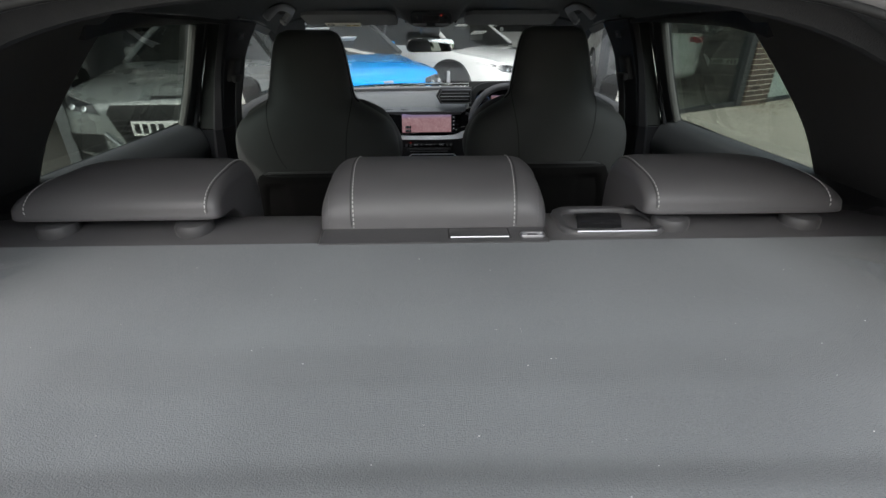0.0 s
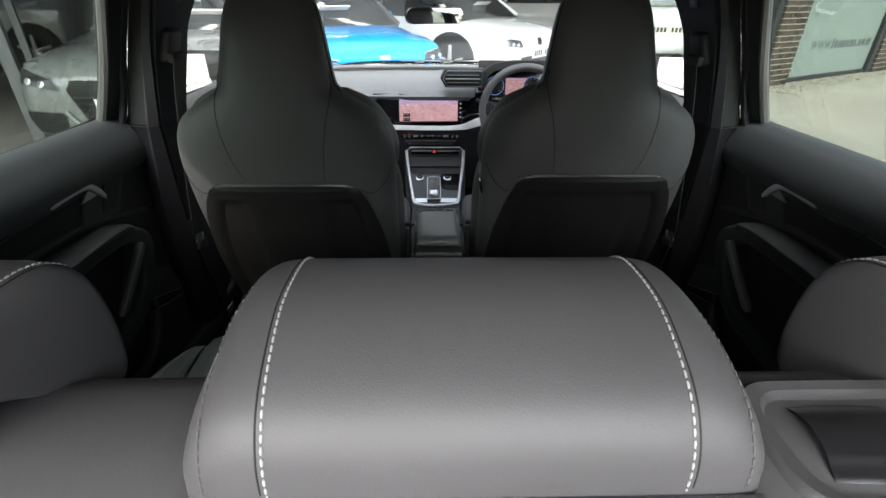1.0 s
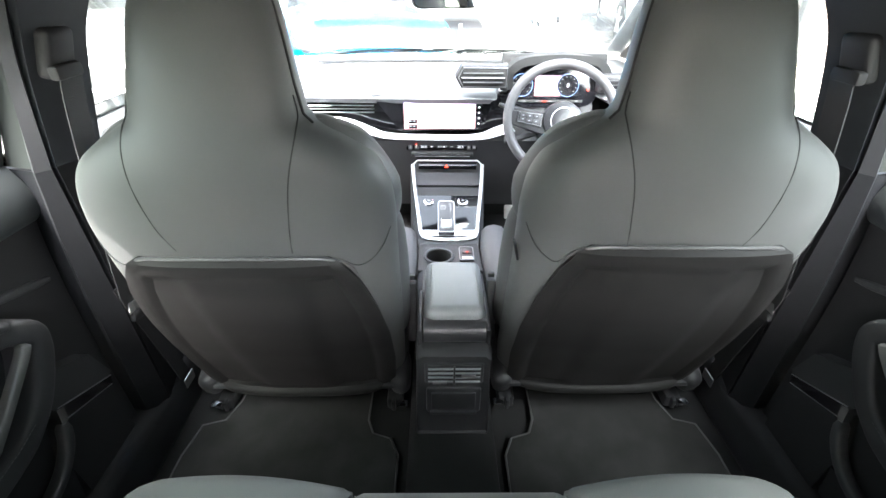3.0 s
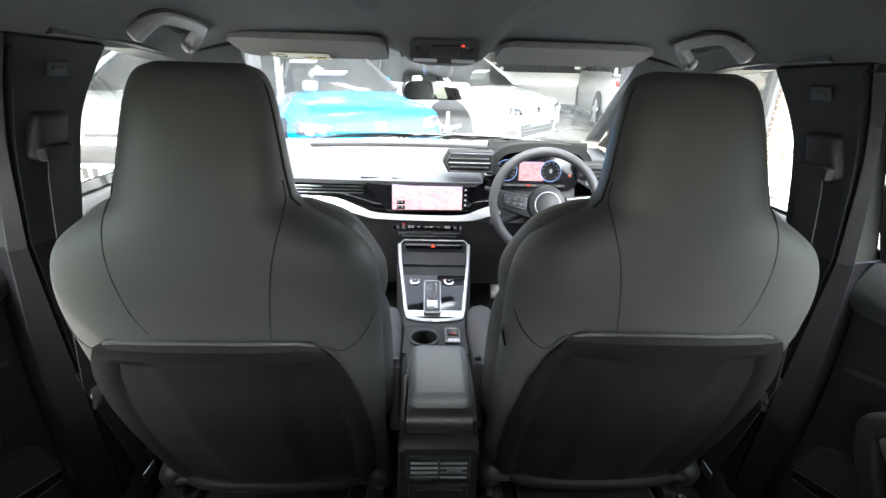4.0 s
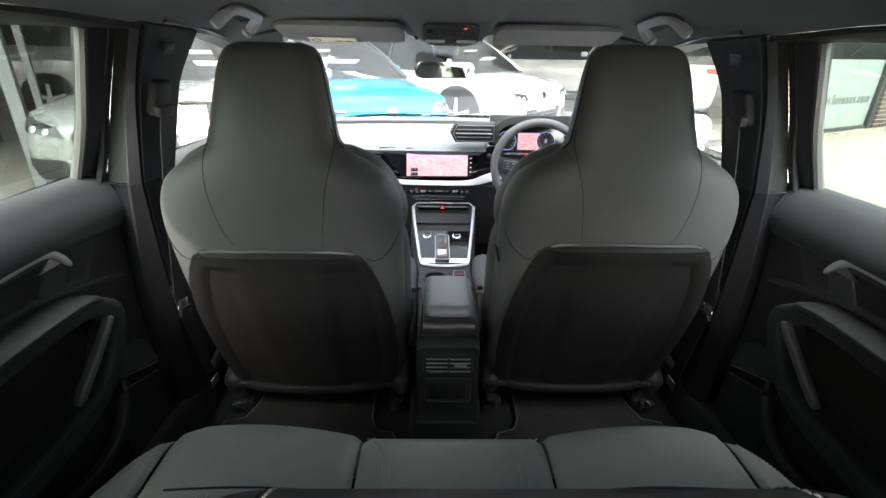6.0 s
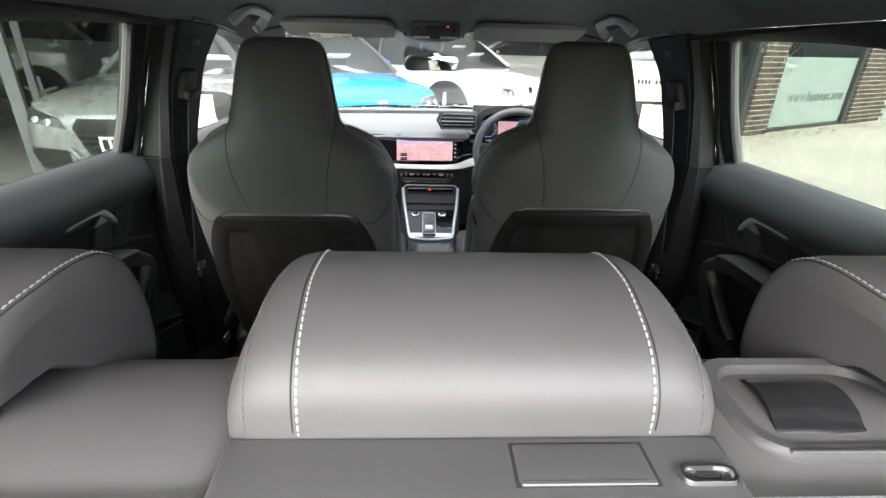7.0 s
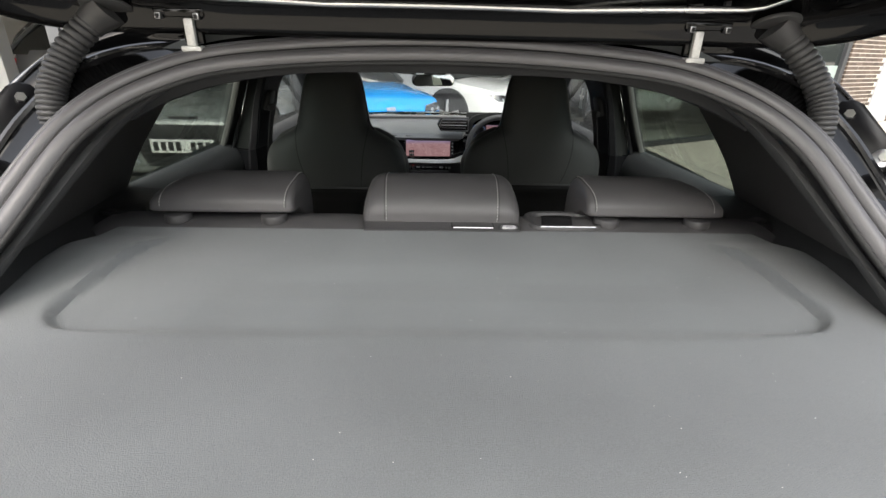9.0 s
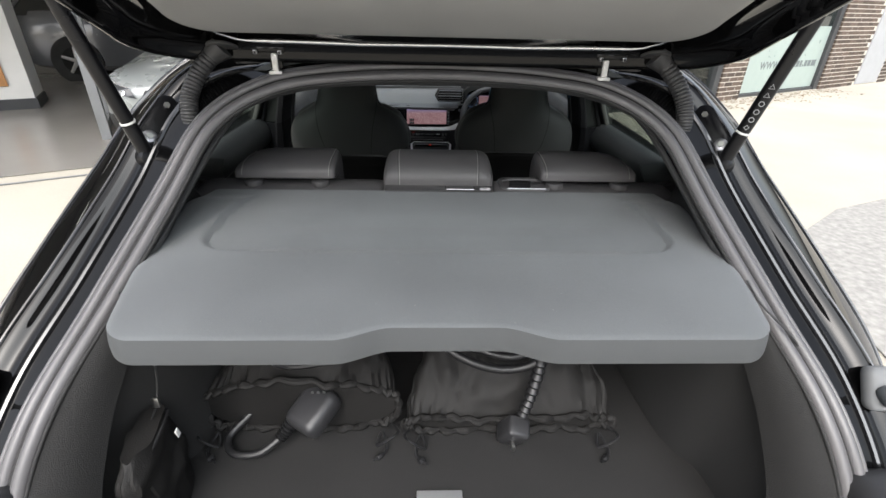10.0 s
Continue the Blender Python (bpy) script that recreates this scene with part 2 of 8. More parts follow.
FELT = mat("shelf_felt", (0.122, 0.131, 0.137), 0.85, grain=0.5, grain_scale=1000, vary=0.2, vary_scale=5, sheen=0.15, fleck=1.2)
# Shelf felt at half its tone: the shade on the lip is painted.
FELTSHADE = mat("shaded_lip_felt", (0.060, 0.064, 0.067), 0.85, grain=0.45, grain_scale=1300, vary=0.12, vary_scale=5)
CARPET = mat("carpet", (0.022, 0.022, 0.022), 1.0, grain=1.0, grain_scale=700, vary=0.25, spec=0.1)
MATCLOTH = mat("mat_cloth", (0.030, 0.030, 0.029), 1.0, grain=1.0, grain_scale=500, vary=0.35, vary_scale=14, spec=0.1)
RUBBER = mat("rubber", (0.055, 0.054, 0.056), 0.40, grain=0.1, grain_scale=800)
PAINT = mat("black_paint", (0.003, 0.003, 0.0032), 0.03, spec=0.30, vary=0.05)
PIANO = mat("gloss_black", (0.006, 0.006, 0.007), 0.05, spec=0.35)
ALU = mat("satin_aluminium", (0.72, 0.73, 0.75), 0.34, metal=0.75, grain=0.05)
CHROME = mat("chrome", (0.85, 0.85, 0.86), 0.08, metal=1.0)
WEB = mat("belt_webbing", (0.02, 0.02, 0.021), 0.75, grain=0.8, grain_scale=600)
NYLON = mat("nylon_bag", (0.012, 0.0114, 0.011), 0.62, grain=0.6, grain_scale=500, vary=0.3, spec=0.3)
CABLE = mat("cable_sheath", (0.015, 0.015, 0.016), 0.4)
CLEAR = glass_mat("clear_glass", (0.90, 0.94, 0.92))
TINTED = glass_mat("privacy_glass", (0.19, 0.22, 0.20))
MIRROR = mat("mirror_silver", (0.85, 0.87, 0.88), 0.01, metal=1.0, vary=0.01, rough_vary=0)
WHITE = mat("white_label", (0.75, 0.75, 0.73), 0.6)
CONCRETE = mat("concrete", (0.42, 0.39, 0.33), 0.9, grain=0.7, grain_scale=60, vary=0.18, vary_scale=0.8)
ASPHALT = mat("gravelly_asphalt", (0.30, 0.29, 0.27), 0.95, grain=1.0, grain_scale=40, vary=0.35, vary_scale=25)
SHOWFLOOR = mat("showroom_floor", (0.21, 0.198, 0.182), 0.25, vary=0.1, vary_scale=1)
BRICK = mat("brown_brick", (0.085, 0.062, 0.048), 0.9, grain=0.8, grain_scale=120, vary=0.3, vary_scale=8, island=0.35)
MORTAR = mat("mortar", (0.52, 0.49, 0.43), 0.95, grain=0.7, grain_scale=150)
FRAME = mat("dark_frame", (0.035, 0.037, 0.04), 0.4)
WALLPAINT = mat("white_wall", (0.7, 0.69, 0.66), 0.8, vary=0.05)
FROST = mat("frosted_film", (0.29, 0.35, 0.325), 0.3, vary=0.06)
BOOTCARPET = mat("boot_carpet", (0.017, 0.0165, 0.0165), 1.0, grain=1.0, grain_scale=600, vary=0.3)
VISOR = mat("visor_cloth", (0.17, 0.175, 0.18), 0.9, grain=0.4, grain_scale=800)
GLOSSBEAD = mat("polished_black_edge", (0.01, 0.01, 0.011), 0.08, spec=1.0)
BOOTLINING = mat("boot_lining_carpet", (0.018, 0.0178, 0.0176), 1.0, grain=0.9, grain_scale=650, vary=0.2)
QUARTERTRIM = mat("quarter_trim", (0.092, 0.088, 0.088), 0.60, grain=0.3, grain_scale=900, spec=0.3)
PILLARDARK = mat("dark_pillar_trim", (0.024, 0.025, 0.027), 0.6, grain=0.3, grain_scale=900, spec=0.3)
TGLINING = mat("tailgate_lining_plastic", (0.31, 0.31, 0.304), 0.55, grain=0.4, grain_scale=900)
# Bright metal that paints the highlight along the tailgate edge.
EDGEGLINT = mat("bright_edge", (0.85, 0.85, 0.86), 0.25, metal=1.0)
WHITEMETAL = mat("primed_metal", (0.62, 0.62, 0.60), 0.4, metal=0.3, vary=0.3, vary_scale=80)
STEEL = mat("steel", (0.5, 0.5, 0.49), 0.3, metal=1.0)
PIPING = mat("grey_piping", (0.07, 0.07, 0.07), 0.35)
HARDGREY = mat("satin_plastic", (0.03, 0.03, 0.032), 0.35, grain=0.2, grain_scale=1200)
ALUDARK = mat("dull_metal", (0.45, 0.45, 0.47), 0.3, metal=1.0)
THREAD_DIM = mat("grey_thread", (0.11, 0.11, 0.11), 0.8)
DASHTOP = mat("dash_top", (0.12, 0.125, 0.13), 0.4, grain=0.3, grain_scale=1000)
PAPER = mat("label_paper", (0.72, 0.70, 0.6), 0.7)
YELLOW = mat("yellow_print", (0.75, 0.5, 0.05), 0.6)
ICON = glow("icon_light", (0.8, 0.85, 0.9), 0.055)
SATIN = mat("satin_grey_plastic", (0.06, 0.059, 0.061), 0.40, grain=0.15, grain_scale=1200, spec=0.35)
WEBGLOSS = mat("shiny_webbing", (0.012, 0.012, 0.013), 0.26, grain=0.12, grain_scale=900)
LIPGREY = mat("window_lip", (0.11, 0.115, 0.105), 0.5)
REDICON = glow("red_light", (1.0, 0.06, 0.03), 0.12)
DISPBLACK = mat("display_black", (0.008, 0.008, 0.01), 0.15)
BLUELIT = glow("blue_lit", (0.25, 0.4, 0.8), 0.12)


DOORBLACK = mat("door_black_plastic", (0.023, 0.023, 0.024), 0.5, grain=0.3, grain_scale=1100, spec=0.3)
INSERT = mat("dark_decor", (0.034, 0.031, 0.029), 0.42, grain=0.4, grain_scale=500, spec=0.3)
ARMPAD = mat("armrest_skin", (0.04, 0.041, 0.042), 0.5, grain=0.3, grain_scale=900, spec=0.35)
GRABGREY = mat("pale_grab_grey", (0.13, 0.133, 0.128), 0.5, grain=0.15, grain_scale=1000)
GRABDARK = mat("grey_pocket_edge", (0.045, 0.046, 0.047), 0.5, grain=0.2, grain_scale=1000)
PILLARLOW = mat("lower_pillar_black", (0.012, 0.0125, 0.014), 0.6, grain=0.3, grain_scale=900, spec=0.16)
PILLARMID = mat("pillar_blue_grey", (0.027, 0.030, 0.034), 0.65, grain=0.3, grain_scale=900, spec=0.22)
STRUTBLACK = mat("strut_black", (0.006, 0.006, 0.007), 0.3, spec=0.35)
HEADER = mat("dark_header_cloth", (0.045, 0.046, 0.048), 0.9, grain=0.5, grain_scale=700, spec=0.2)
ARMLEATHER = mat("armrest_leather", (0.145, 0.155, 0.158), 0.42, grain=0.12, grain_scale=1000, vary=0.1)
HOODBLACK = mat("hood_black", (0.014, 0.0145, 0.015), 0.7, grain=0.3, grain_scale=1000, spec=0.2)
SEALRUBBER = mat("seal_rubber", (0.095, 0.092, 0.095), 0.38, grain=0.1, grain_scale=900, spec=0.6)
TRIMBAND = mat("opening_trim", (0.062, 0.063, 0.064), 0.6, grain=0.4, grain_scale=900, spec=0.35)
MARKGREY = mat("printed_grey", (0.34, 0.35, 0.36), 0.6)
HANDLEGREY = mat("handle_grey", (0.21, 0.22, 0.23), 0.45, grain=0.1, grain_scale=1000)


def map_screen(name, lo, mid, hi, axis_z0, axis_z1, strength):
    """A lit display: a map in pink tones with pale streets below a strip of sky."""
    m = bpy.data.materials.new(name)
    m.use_nodes = True
    nt = m.node_tree
    b = nt.nodes["Principled BSDF"]
    b.inputs["Base Color"].default_value = (0.01, 0.01, 0.01, 1)
    b.inputs["Roughness"].default_value = 0.15
    tc = nt.nodes.new("ShaderNodeTexCoord")
    sep = nt.nodes.new("ShaderNodeSeparateXYZ")
    nt.links.new(tc.outputs["Generated"], sep.inputs[0])
    no = nt.nodes.new("ShaderNodeTexNoise")
    no.inputs["Scale"].default_value = 7
    no.inputs["Detail"].default_value = 6
    nt.links.new(tc.outputs["Generated"], no.inputs["Vector"])
    vo = nt.nodes.new("ShaderNodeTexVoronoi")
    vo.feature = "DISTANCE_TO_EDGE"
    vo.inputs["Scale"].default_value = 9
    nt.links.new(tc.outputs["Generated"], vo.inputs["Vector"])
    r1 = nt.nodes.new("ShaderNodeValToRGB")
    r1.color_ramp.elements[0].position, r1.color_ramp.elements[0].color = 0.35, (*lo, 1)
    r1.color_ramp.elements[1].position, r1.color_ramp.elements[1].color = 0.7, (*mid, 1)
    nt.links.new(no.outputs["Fac"], r1.inputs[0])
    st = nt.nodes.new("ShaderNodeMath")
    st.operation = "LESS_THAN"
    st.inputs[1].default_value = 0.010
    nt.links.new(vo.outputs["Distance"], st.inputs[0])
    mx = nt.nodes.new("ShaderNodeMix")
    mx.data_type = "RGBA"
    nt.links.new(st.outputs[0], mx.inputs["Factor"])
    nt.links.new(r1.outputs[0], mx.inputs["A"])
    mx.inputs["B"].default_value = (*[min(1, c * 1.5 + 0.1) for c in mid], 1)
    mr = nt.nodes.new("ShaderNodeMapRange")
    mr.inputs["From Min"].default_value = axis_z0
    mr.inputs["From Max"].default_value = axis_z1
    nt.links.new(sep.outputs["Z"], mr.inputs["Value"])
    m2 = nt.nodes.new("ShaderNodeMix")
    m2.data_type = "RGBA"
    nt.links.new(mr.outputs[0], m2.inputs["Factor"])
    nt.links.new(mx.outputs["Result"], m2.inputs["A"])
    m2.inputs["B"].default_value = (*hi, 1)
    nt.links.new(m2.outputs["Result"], b.inputs["Emission Color"])
    b.inputs["Emission Strength"].default_value = strength
    return m


SCREEN = map_screen("screen_map", (0.50, 0.265, 0.285), (0.63, 0.39, 0.41), (0.35, 0.37, 0.75), 0.64, 0.95, 0.15)
CLUSTER = map_screen("cluster_map", (0.42, 0.2, 0.22), (0.6, 0.36, 0.38), (0.5, 0.35, 0.5), 0.85, 1.0, 0.12)
BOOTRUBBER = mat("bellows_rubber", (0.05, 0.05, 0.051), 0.45)
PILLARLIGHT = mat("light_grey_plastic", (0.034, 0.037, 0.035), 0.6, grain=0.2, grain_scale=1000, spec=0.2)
DOORTOP = mat("door_top_skin", (0.045, 0.05, 0.052), 0.38, grain=0.3, grain_scale=900)
ICONDIM = mat("lamp_lens", (0.5, 0.52, 0.55), 0.2)
CLEARSHOP = glass_mat("shop_glass", (0.75, 0.82, 0.79), 0.95)
SHOPDARK = mat("reflecting_glass", (0.02, 0.025, 0.024), 0.03, spec=0.9, vary=0.05)
CARGLASS = mat("car_glass", (0.012, 0.014, 0.014), 0.04, spec=0.7, vary=0.05)
LITTER = mat("leaf_litter_brown", (0.16, 0.11, 0.06), 0.9, vary=0.5, vary_scale=30)
TUBELIGHT = glow("tube_light", (1.0, 0.97, 0.92), 3.0)
LETTER = mat("grey_lettering", (0.12, 0.14, 0.14), 0.6)
GREYWALL = mat("grey_wall", (0.16, 0.165, 0.165), 0.7, vary=0.1)
GREYDOOR = mat("grey_door_paint", (0.33, 0.34, 0.35), 0.5)
STEELGREY = mat("grey_metal_frame", (0.16, 0.165, 0.17), 0.4)
WOODPANEL = mat("orange_wood", (0.42, 0.2, 0.07), 0.5)
SILVER = mat("silver_paint", (0.22, 0.235, 0.235), 0.28, metal=0.35, coat=1.0, vary=0.03)
BLUEPAINT = mat("blue_paint", (0.0, 0.30, 0.80), 0.22, coat=1.0, vary=0.03)
WHITEPAINT = mat("white_paint", (0.80, 0.81, 0.81), 0.25, coat=1.0, vary=0.02)
GREYPAINT = mat("grey_paint", (0.11, 0.115, 0.125), 0.25, metal=0.3, coat=1.0, vary=0.03)
LAMPDARK = mat("headlamp_lens", (0.03, 0.032, 0.035), 0.05, spec=0.8)
LAMPGLASS = mat("headlamp_reflector", (0.8, 0.82, 0.85), 0.1, metal=0.8)
TAILRED = mat("tail_lamp_red", (0.45, 0.01, 0.015), 0.15)
BARK = mat("bark", (0.10, 0.075, 0.05), 0.9, grain=1.0, grain_scale=30, vary=0.3)
LEAF = mat("leaves", (0.05, 0.085, 0.025), 0.6, vary=0.4, vary_scale=2)


def lerp(a, b, t):
    return a + (b - a) * t


def curve_at(pts, t, n=10):
    """The point at 0..1 along a smooth curve through pts."""
    s = spline(pts, n)
    x = t * (len(s) - 1)
    i = min(int(x), len(s) - 2)
    return s[i].lerp(s[i + 1], x - i)


def ruled(a, b):
    """A surface between two curves, u from a to b and v along them."""
    sa, sb = spline(a, 10), spline(b, 10)

    def at(s, t):
        x = t * (len(s) - 1)
        i = min(int(x), len(s) - 2)
        return s[i].lerp(s[i + 1], x - i)
    return lambda u, v: at(sa, v).lerp(at(sb, v), u)


def car_sheet(name, f, nu, nv, m, th=0.006, both=True, label=""):
    structure(name, sheet(bmn(), f, nu, nv, th), m, label)
    if both:
        structure(name, mirror_x(sheet(bmn(), f, nu, nv, th)), m, label)


def both_sides(fn):
    """Run fn(bm) for the right side and its mirror image for the left."""
    return [fn(bmn()), mirror_x(fn(bmn()))]


# ---------------------------------------------------------------- shell of the car
def ceiling_mid(y):
    return 1.312 - 0.115 * max(0.0, (y - 1.25)) ** 1.6 - 0.10 * max(0.0, 0.9 - y) ** 1.5


def rail_x(y):
    """Half width of the roof lining over the windows."""
    if y < 1.0:
        return 0.615 - 0.19 * max(0.0, (1.0 - y) / 0.6) ** 1.3
    return float(np.interp(y, [1.0, 1.3, 1.45, 1.6, 1.85, 2.05, 2.1], [0.615, 0.600, 0.560, 0.552, 0.580, 0.605, 0.61]))


def rail_z(y):
    """Height of the roof lining's edge."""
    return float(np.interp(y, [0.4, 0.9, 1.3, 1.45, 1.6, 1.75, 1.9, 2.05], [ceiling_mid(0.4) - 0.075, 1.237, 1.230, 1.218, 1.208, 1.205, 1.188, 1.165]))


def roof_at(x, y):
    """Height of the roof lining."""
    m = ceiling_mid(y)
    return m - (m - rail_z(y)) * min(1.0, abs(x) / rail_x(y)) ** (5 if y < 1.3 else 7)


def ceiling_z(x, y):
    return roof_at(x, y)


def roof_fall(x, y):
    """How far the middle of the lining hangs below its sides, where it fairs into the overhead console."""
    w = float(np.interp(y, [0.7, 1.1, 1.4, 1.65, 1.9], [0.24, 0.175, 0.135, 0.115, 0.11]))
    k = min(1, max(0, 0.5 - (abs(x) - w) / 0.045))
    return 0.014 * k * k * (3 - 2 * k) * min(1, max(0, (y - 0.8) / 0.7))


def lining(u, v):
    y = lerp(0.456, 2.09, v)
    x = lerp(-1, 1, u) * rail_x(y)
    return (x, y, roof_at(x, y) - roof_fall(x, y))


bm = bmn()
sheet(bm, lining, 120, 60, 0.01)
structure("ceiling", bm, HEADLINER, "dark grey woven cloth roof lining")
bm = bmn()
sheet(bm, lambda u, v: (lerp(-1, 1, u) * (rail_x(lerp(0.46, 2.02, v)) + 0.03), lerp(0.46, 2.02, v), ceiling_z(lerp(-1, 1, u) * 0.6, lerp(0.46, 2.02, v)) + 0.035), 16, 16, 0.005)
structure("roof_panel", bm, PAINT, "gloss black car roof")
bm = bmn()
sheet(bm, lambda u, v: (lerp(-1, 1, u) * lerp(0.43, 0.45, v), float(np.interp(v, (0, 0.2, 0.35, 1), (0.440, 0.447, 0.462, 0.56))), float(np.interp(v, (0, 0.2, 0.35, 1), (1.258, 1.238, 1.236, 1.290))) - 0.07 * abs(2 * u - 1) ** 3.5), 32, 10, 0.010)
structure("trim_header", bm, HEADER, "dark woven cloth trim over the tailgate opening")

bm = bmn()
rbox(bm, (0, 1.55, 0.20), (1.44, 2.3, 0.02), 0.004)
rbox(bm, (0, 1.55, 0.24), (0.20, 2.3, 0.08), 0.03, 3)
structure("car_floor", bm, CARPET, "black carpeted car floor with a centre tunnel")
bm = bmn()
rbox(bm, (0, 2.72, 0.52), (1.5, 0.04, 0.66), 0.004)
structure("bulkhead", bm, CARPET)
for bm in both_sides(lambda b: rbox(b, (0.72, 1.55, 0.265), (0.11, 2.3, 0.15), 0.03, 3)):
    structure("trim_sill", bm, HARD, "dark plastic door sill trim")
SKIN = [(0.85, 0.62, 0.86), (0.88, 1.4, 0.90), (0.87, 2.9, 0.88)]
SKINB = [(0.84, 0.62, 0.2), (0.86, 1.4, 0.2), (0.86, 2.9, 0.2)]
car_sheet("body_side", ruled(SKIN, SKINB), 4, 16, PAINT, 0.004, True, "gloss black car side")
car_sheet("body_waist", ruled([(0.852, 0.80, 0.87), (0.88, 1.4, 0.90), (0.87, 2.9, 0.88)], [(0.75, 0.80, 0.93), (0.75, 1.4, 0.93), (0.76, 2.9, 0.89)]), 2, 10, PAINT, 0.004)
bm = bmn()
sheet(bm, lambda u, v: (lerp(-0.86, 0.86, u) * (1 - 0.12 * v), lerp(2.98, 4.0, v), 0.86 - 0.14 * v ** 1.5 - 0.06 * abs(2 * u - 1) ** 3), 12, 8, 0.004)
structure("bonnet", bm, PAINT, "gloss black bonnet")
structure("body_nose", rbox(bmn(), (0, 3.45, 0.40), (1.62, 1.06, 0.42), 0.12, 4), PAINT, "gloss black car front")
structure("body_bumper", rbox(bmn(), (0, -0.27, 0.40), (1.62, 0.14, 0.30), 0.05, 4), PAINT, "gloss black rear bumper")

# window glass
car_sheet("window_1", lambda u, v: (lerp(0.752, 0.628, v), lerp(0.80, 1.44, u), lerp(0.925, 1.225, v)), 4, 4, TINTED, 0.004, True, "dark tinted rear door window")
car_sheet("window_2", lambda u, v: (lerp(0.768, 0.605, v), lerp(1.50, lerp(2.75, 2.0, v), u), lerp(0.89, 1.215, v)), 4, 4, CLEAR, 0.004, True, "clear front door window")
bm = bmn()
sheet(bm, lambda u, v: (lerp(-1, 1, u) * lerp(0.72, 0.57, v), lerp(2.98, 2.07, v) - 0.10 * (2 * u - 1) ** 2, lerp(0.86, 1.235, v)), 16, 8, 0.004)
structure("window_3", bm, CLEAR, "clear raked windscreen")
for ob in [o for o in scene.objects if o.name.startswith("window_")]:
    ob.visible_shadow = False
# black frames of the rear door windows, with a pale lip at the glass
car_sheet("trim_door_frame", ruled([(0.745, 1.43, 0.925), (0.69, 1.42, 1.06), (0.628, 1.385, 1.215)], [(0.725, 1.475, 0.925), (0.672, 1.468, 1.06), (0.61, 1.45, 1.215)]), 3, 10, FRAME, 0.014, True, "black rear door window frame")
for bm in both_sides(lambda b: tube(b, spline([(0.742, 1.428, 0.93), (0.686, 1.418, 1.06), (0.622, 1.383, 1.21)], 6), 0.0095, 8)):
    structure("trim_glass_lip", bm, LIPGREY)
for off in (0.0, 0.012):
    for bm in both_sides(lambda b: tube(b, spline([(0.726, 1.455 + off, 0.90), (0.694, 1.464 + off, 1.00), (0.670, 1.460 + off, 1.08), (0.613, 1.444 + off, 1.216)], 6), 0.005, 6)):
        structure("trim_door_seal", bm, FRAME)
for bm in both_sides(lambda b: tube(b, [(0.746, 0.86, 0.945), (0.748, 1.15, 0.94), (0.748, 1.43, 0.934)], 0.007, 6)):
    structure("trim_glass_seal", bm, RUBBER)
TOPX = [(0.603, 0.90, 1.190), (0.630, 1.1, 1.212), (0.630, 1.47, 1.220)]
car_sheet("trim_window_top", lambda u, v: curve_at(TOPX, v).lerp(Vector((rail_x(lerp(0.90, 1.47, v)) - 0.006, lerp(0.90, 1.47, v), rail_z(lerp(0.90, 1.47, v)) - 0.001)), u), 4, 24, PILLARDARK, 0.010)

# A-pillars, B-pillars, rear quarter trim
car_sheet("trim_a_pillar", ruled([(0.475, 1.98, 1.222), (0.575, 2.40, 1.085), (0.68, 2.92, 0.87)], [(0.612, 1.93, 1.190), (0.69, 2.40, 1.035), (0.77, 2.85, 0.86)]), 6, 14, PILLAR, 0.02)
car_sheet("trim_front_rail", ruled([(0.54, 1.50, 1.222), (0.548, 1.7, 1.212), (0.60, 1.98, 1.185)], [(0.612, 1.50, 1.214), (0.61, 1.7, 1.206), (0.628, 1.99, 1.165)]), 2, 8, FRAME, 0.012)
BPI = [(0.572, 1.440, 1.222), (0.603, 1.447, 1.14), (0.630, 1.455, 1.06), (0.667, 1.465, 0.92), (0.69, 1.475, 0.70), (0.69, 1.48, 0.35)]
BPM = [(0.557, 1.446, 1.222), (0.589, 1.453, 1.14), (0.615, 1.463, 1.06), (0.652, 1.482, 0.92), (0.668, 1.51, 0.70), (0.68, 1.545, 0.30)]
BPO = [(0.532, 1.578, 1.214), (0.571, 1.560, 1.133), (0.589, 1.552, 1.06), (0.640, 1.58, 0.92), (0.688, 1.66, 0.70), (0.708, 1.74, 0.30)]
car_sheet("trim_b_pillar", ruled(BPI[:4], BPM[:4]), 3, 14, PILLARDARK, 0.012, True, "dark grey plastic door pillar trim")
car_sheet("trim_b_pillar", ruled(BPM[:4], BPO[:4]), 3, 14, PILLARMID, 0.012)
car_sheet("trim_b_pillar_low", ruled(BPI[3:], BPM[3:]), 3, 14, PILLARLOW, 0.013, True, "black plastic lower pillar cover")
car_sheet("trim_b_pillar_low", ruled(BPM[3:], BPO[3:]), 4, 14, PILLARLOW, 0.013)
car_sheet("trim_b_filler", ruled([(0.668, 1.472, 0.915), (0.690, 1.480, 0.70), (0.692, 1.486, 0.33)], [(0.758, 1.492, 0.915), (0.758, 1.494, 0.70), (0.755, 1.496, 0.33)]), 2, 8, PILLARLOW, 0.008)
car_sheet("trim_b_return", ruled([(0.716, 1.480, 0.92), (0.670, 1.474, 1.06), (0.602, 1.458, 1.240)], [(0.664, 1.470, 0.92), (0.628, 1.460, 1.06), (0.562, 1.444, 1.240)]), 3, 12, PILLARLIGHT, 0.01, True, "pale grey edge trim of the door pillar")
FEDGE = [(0.598, 1.01, 1.232), (0.612, 0.962, 1.188), (0.645, 0.898, 1.11), (0.69, 0.868, 1.03), (0.740, 0.868, 0.94)]
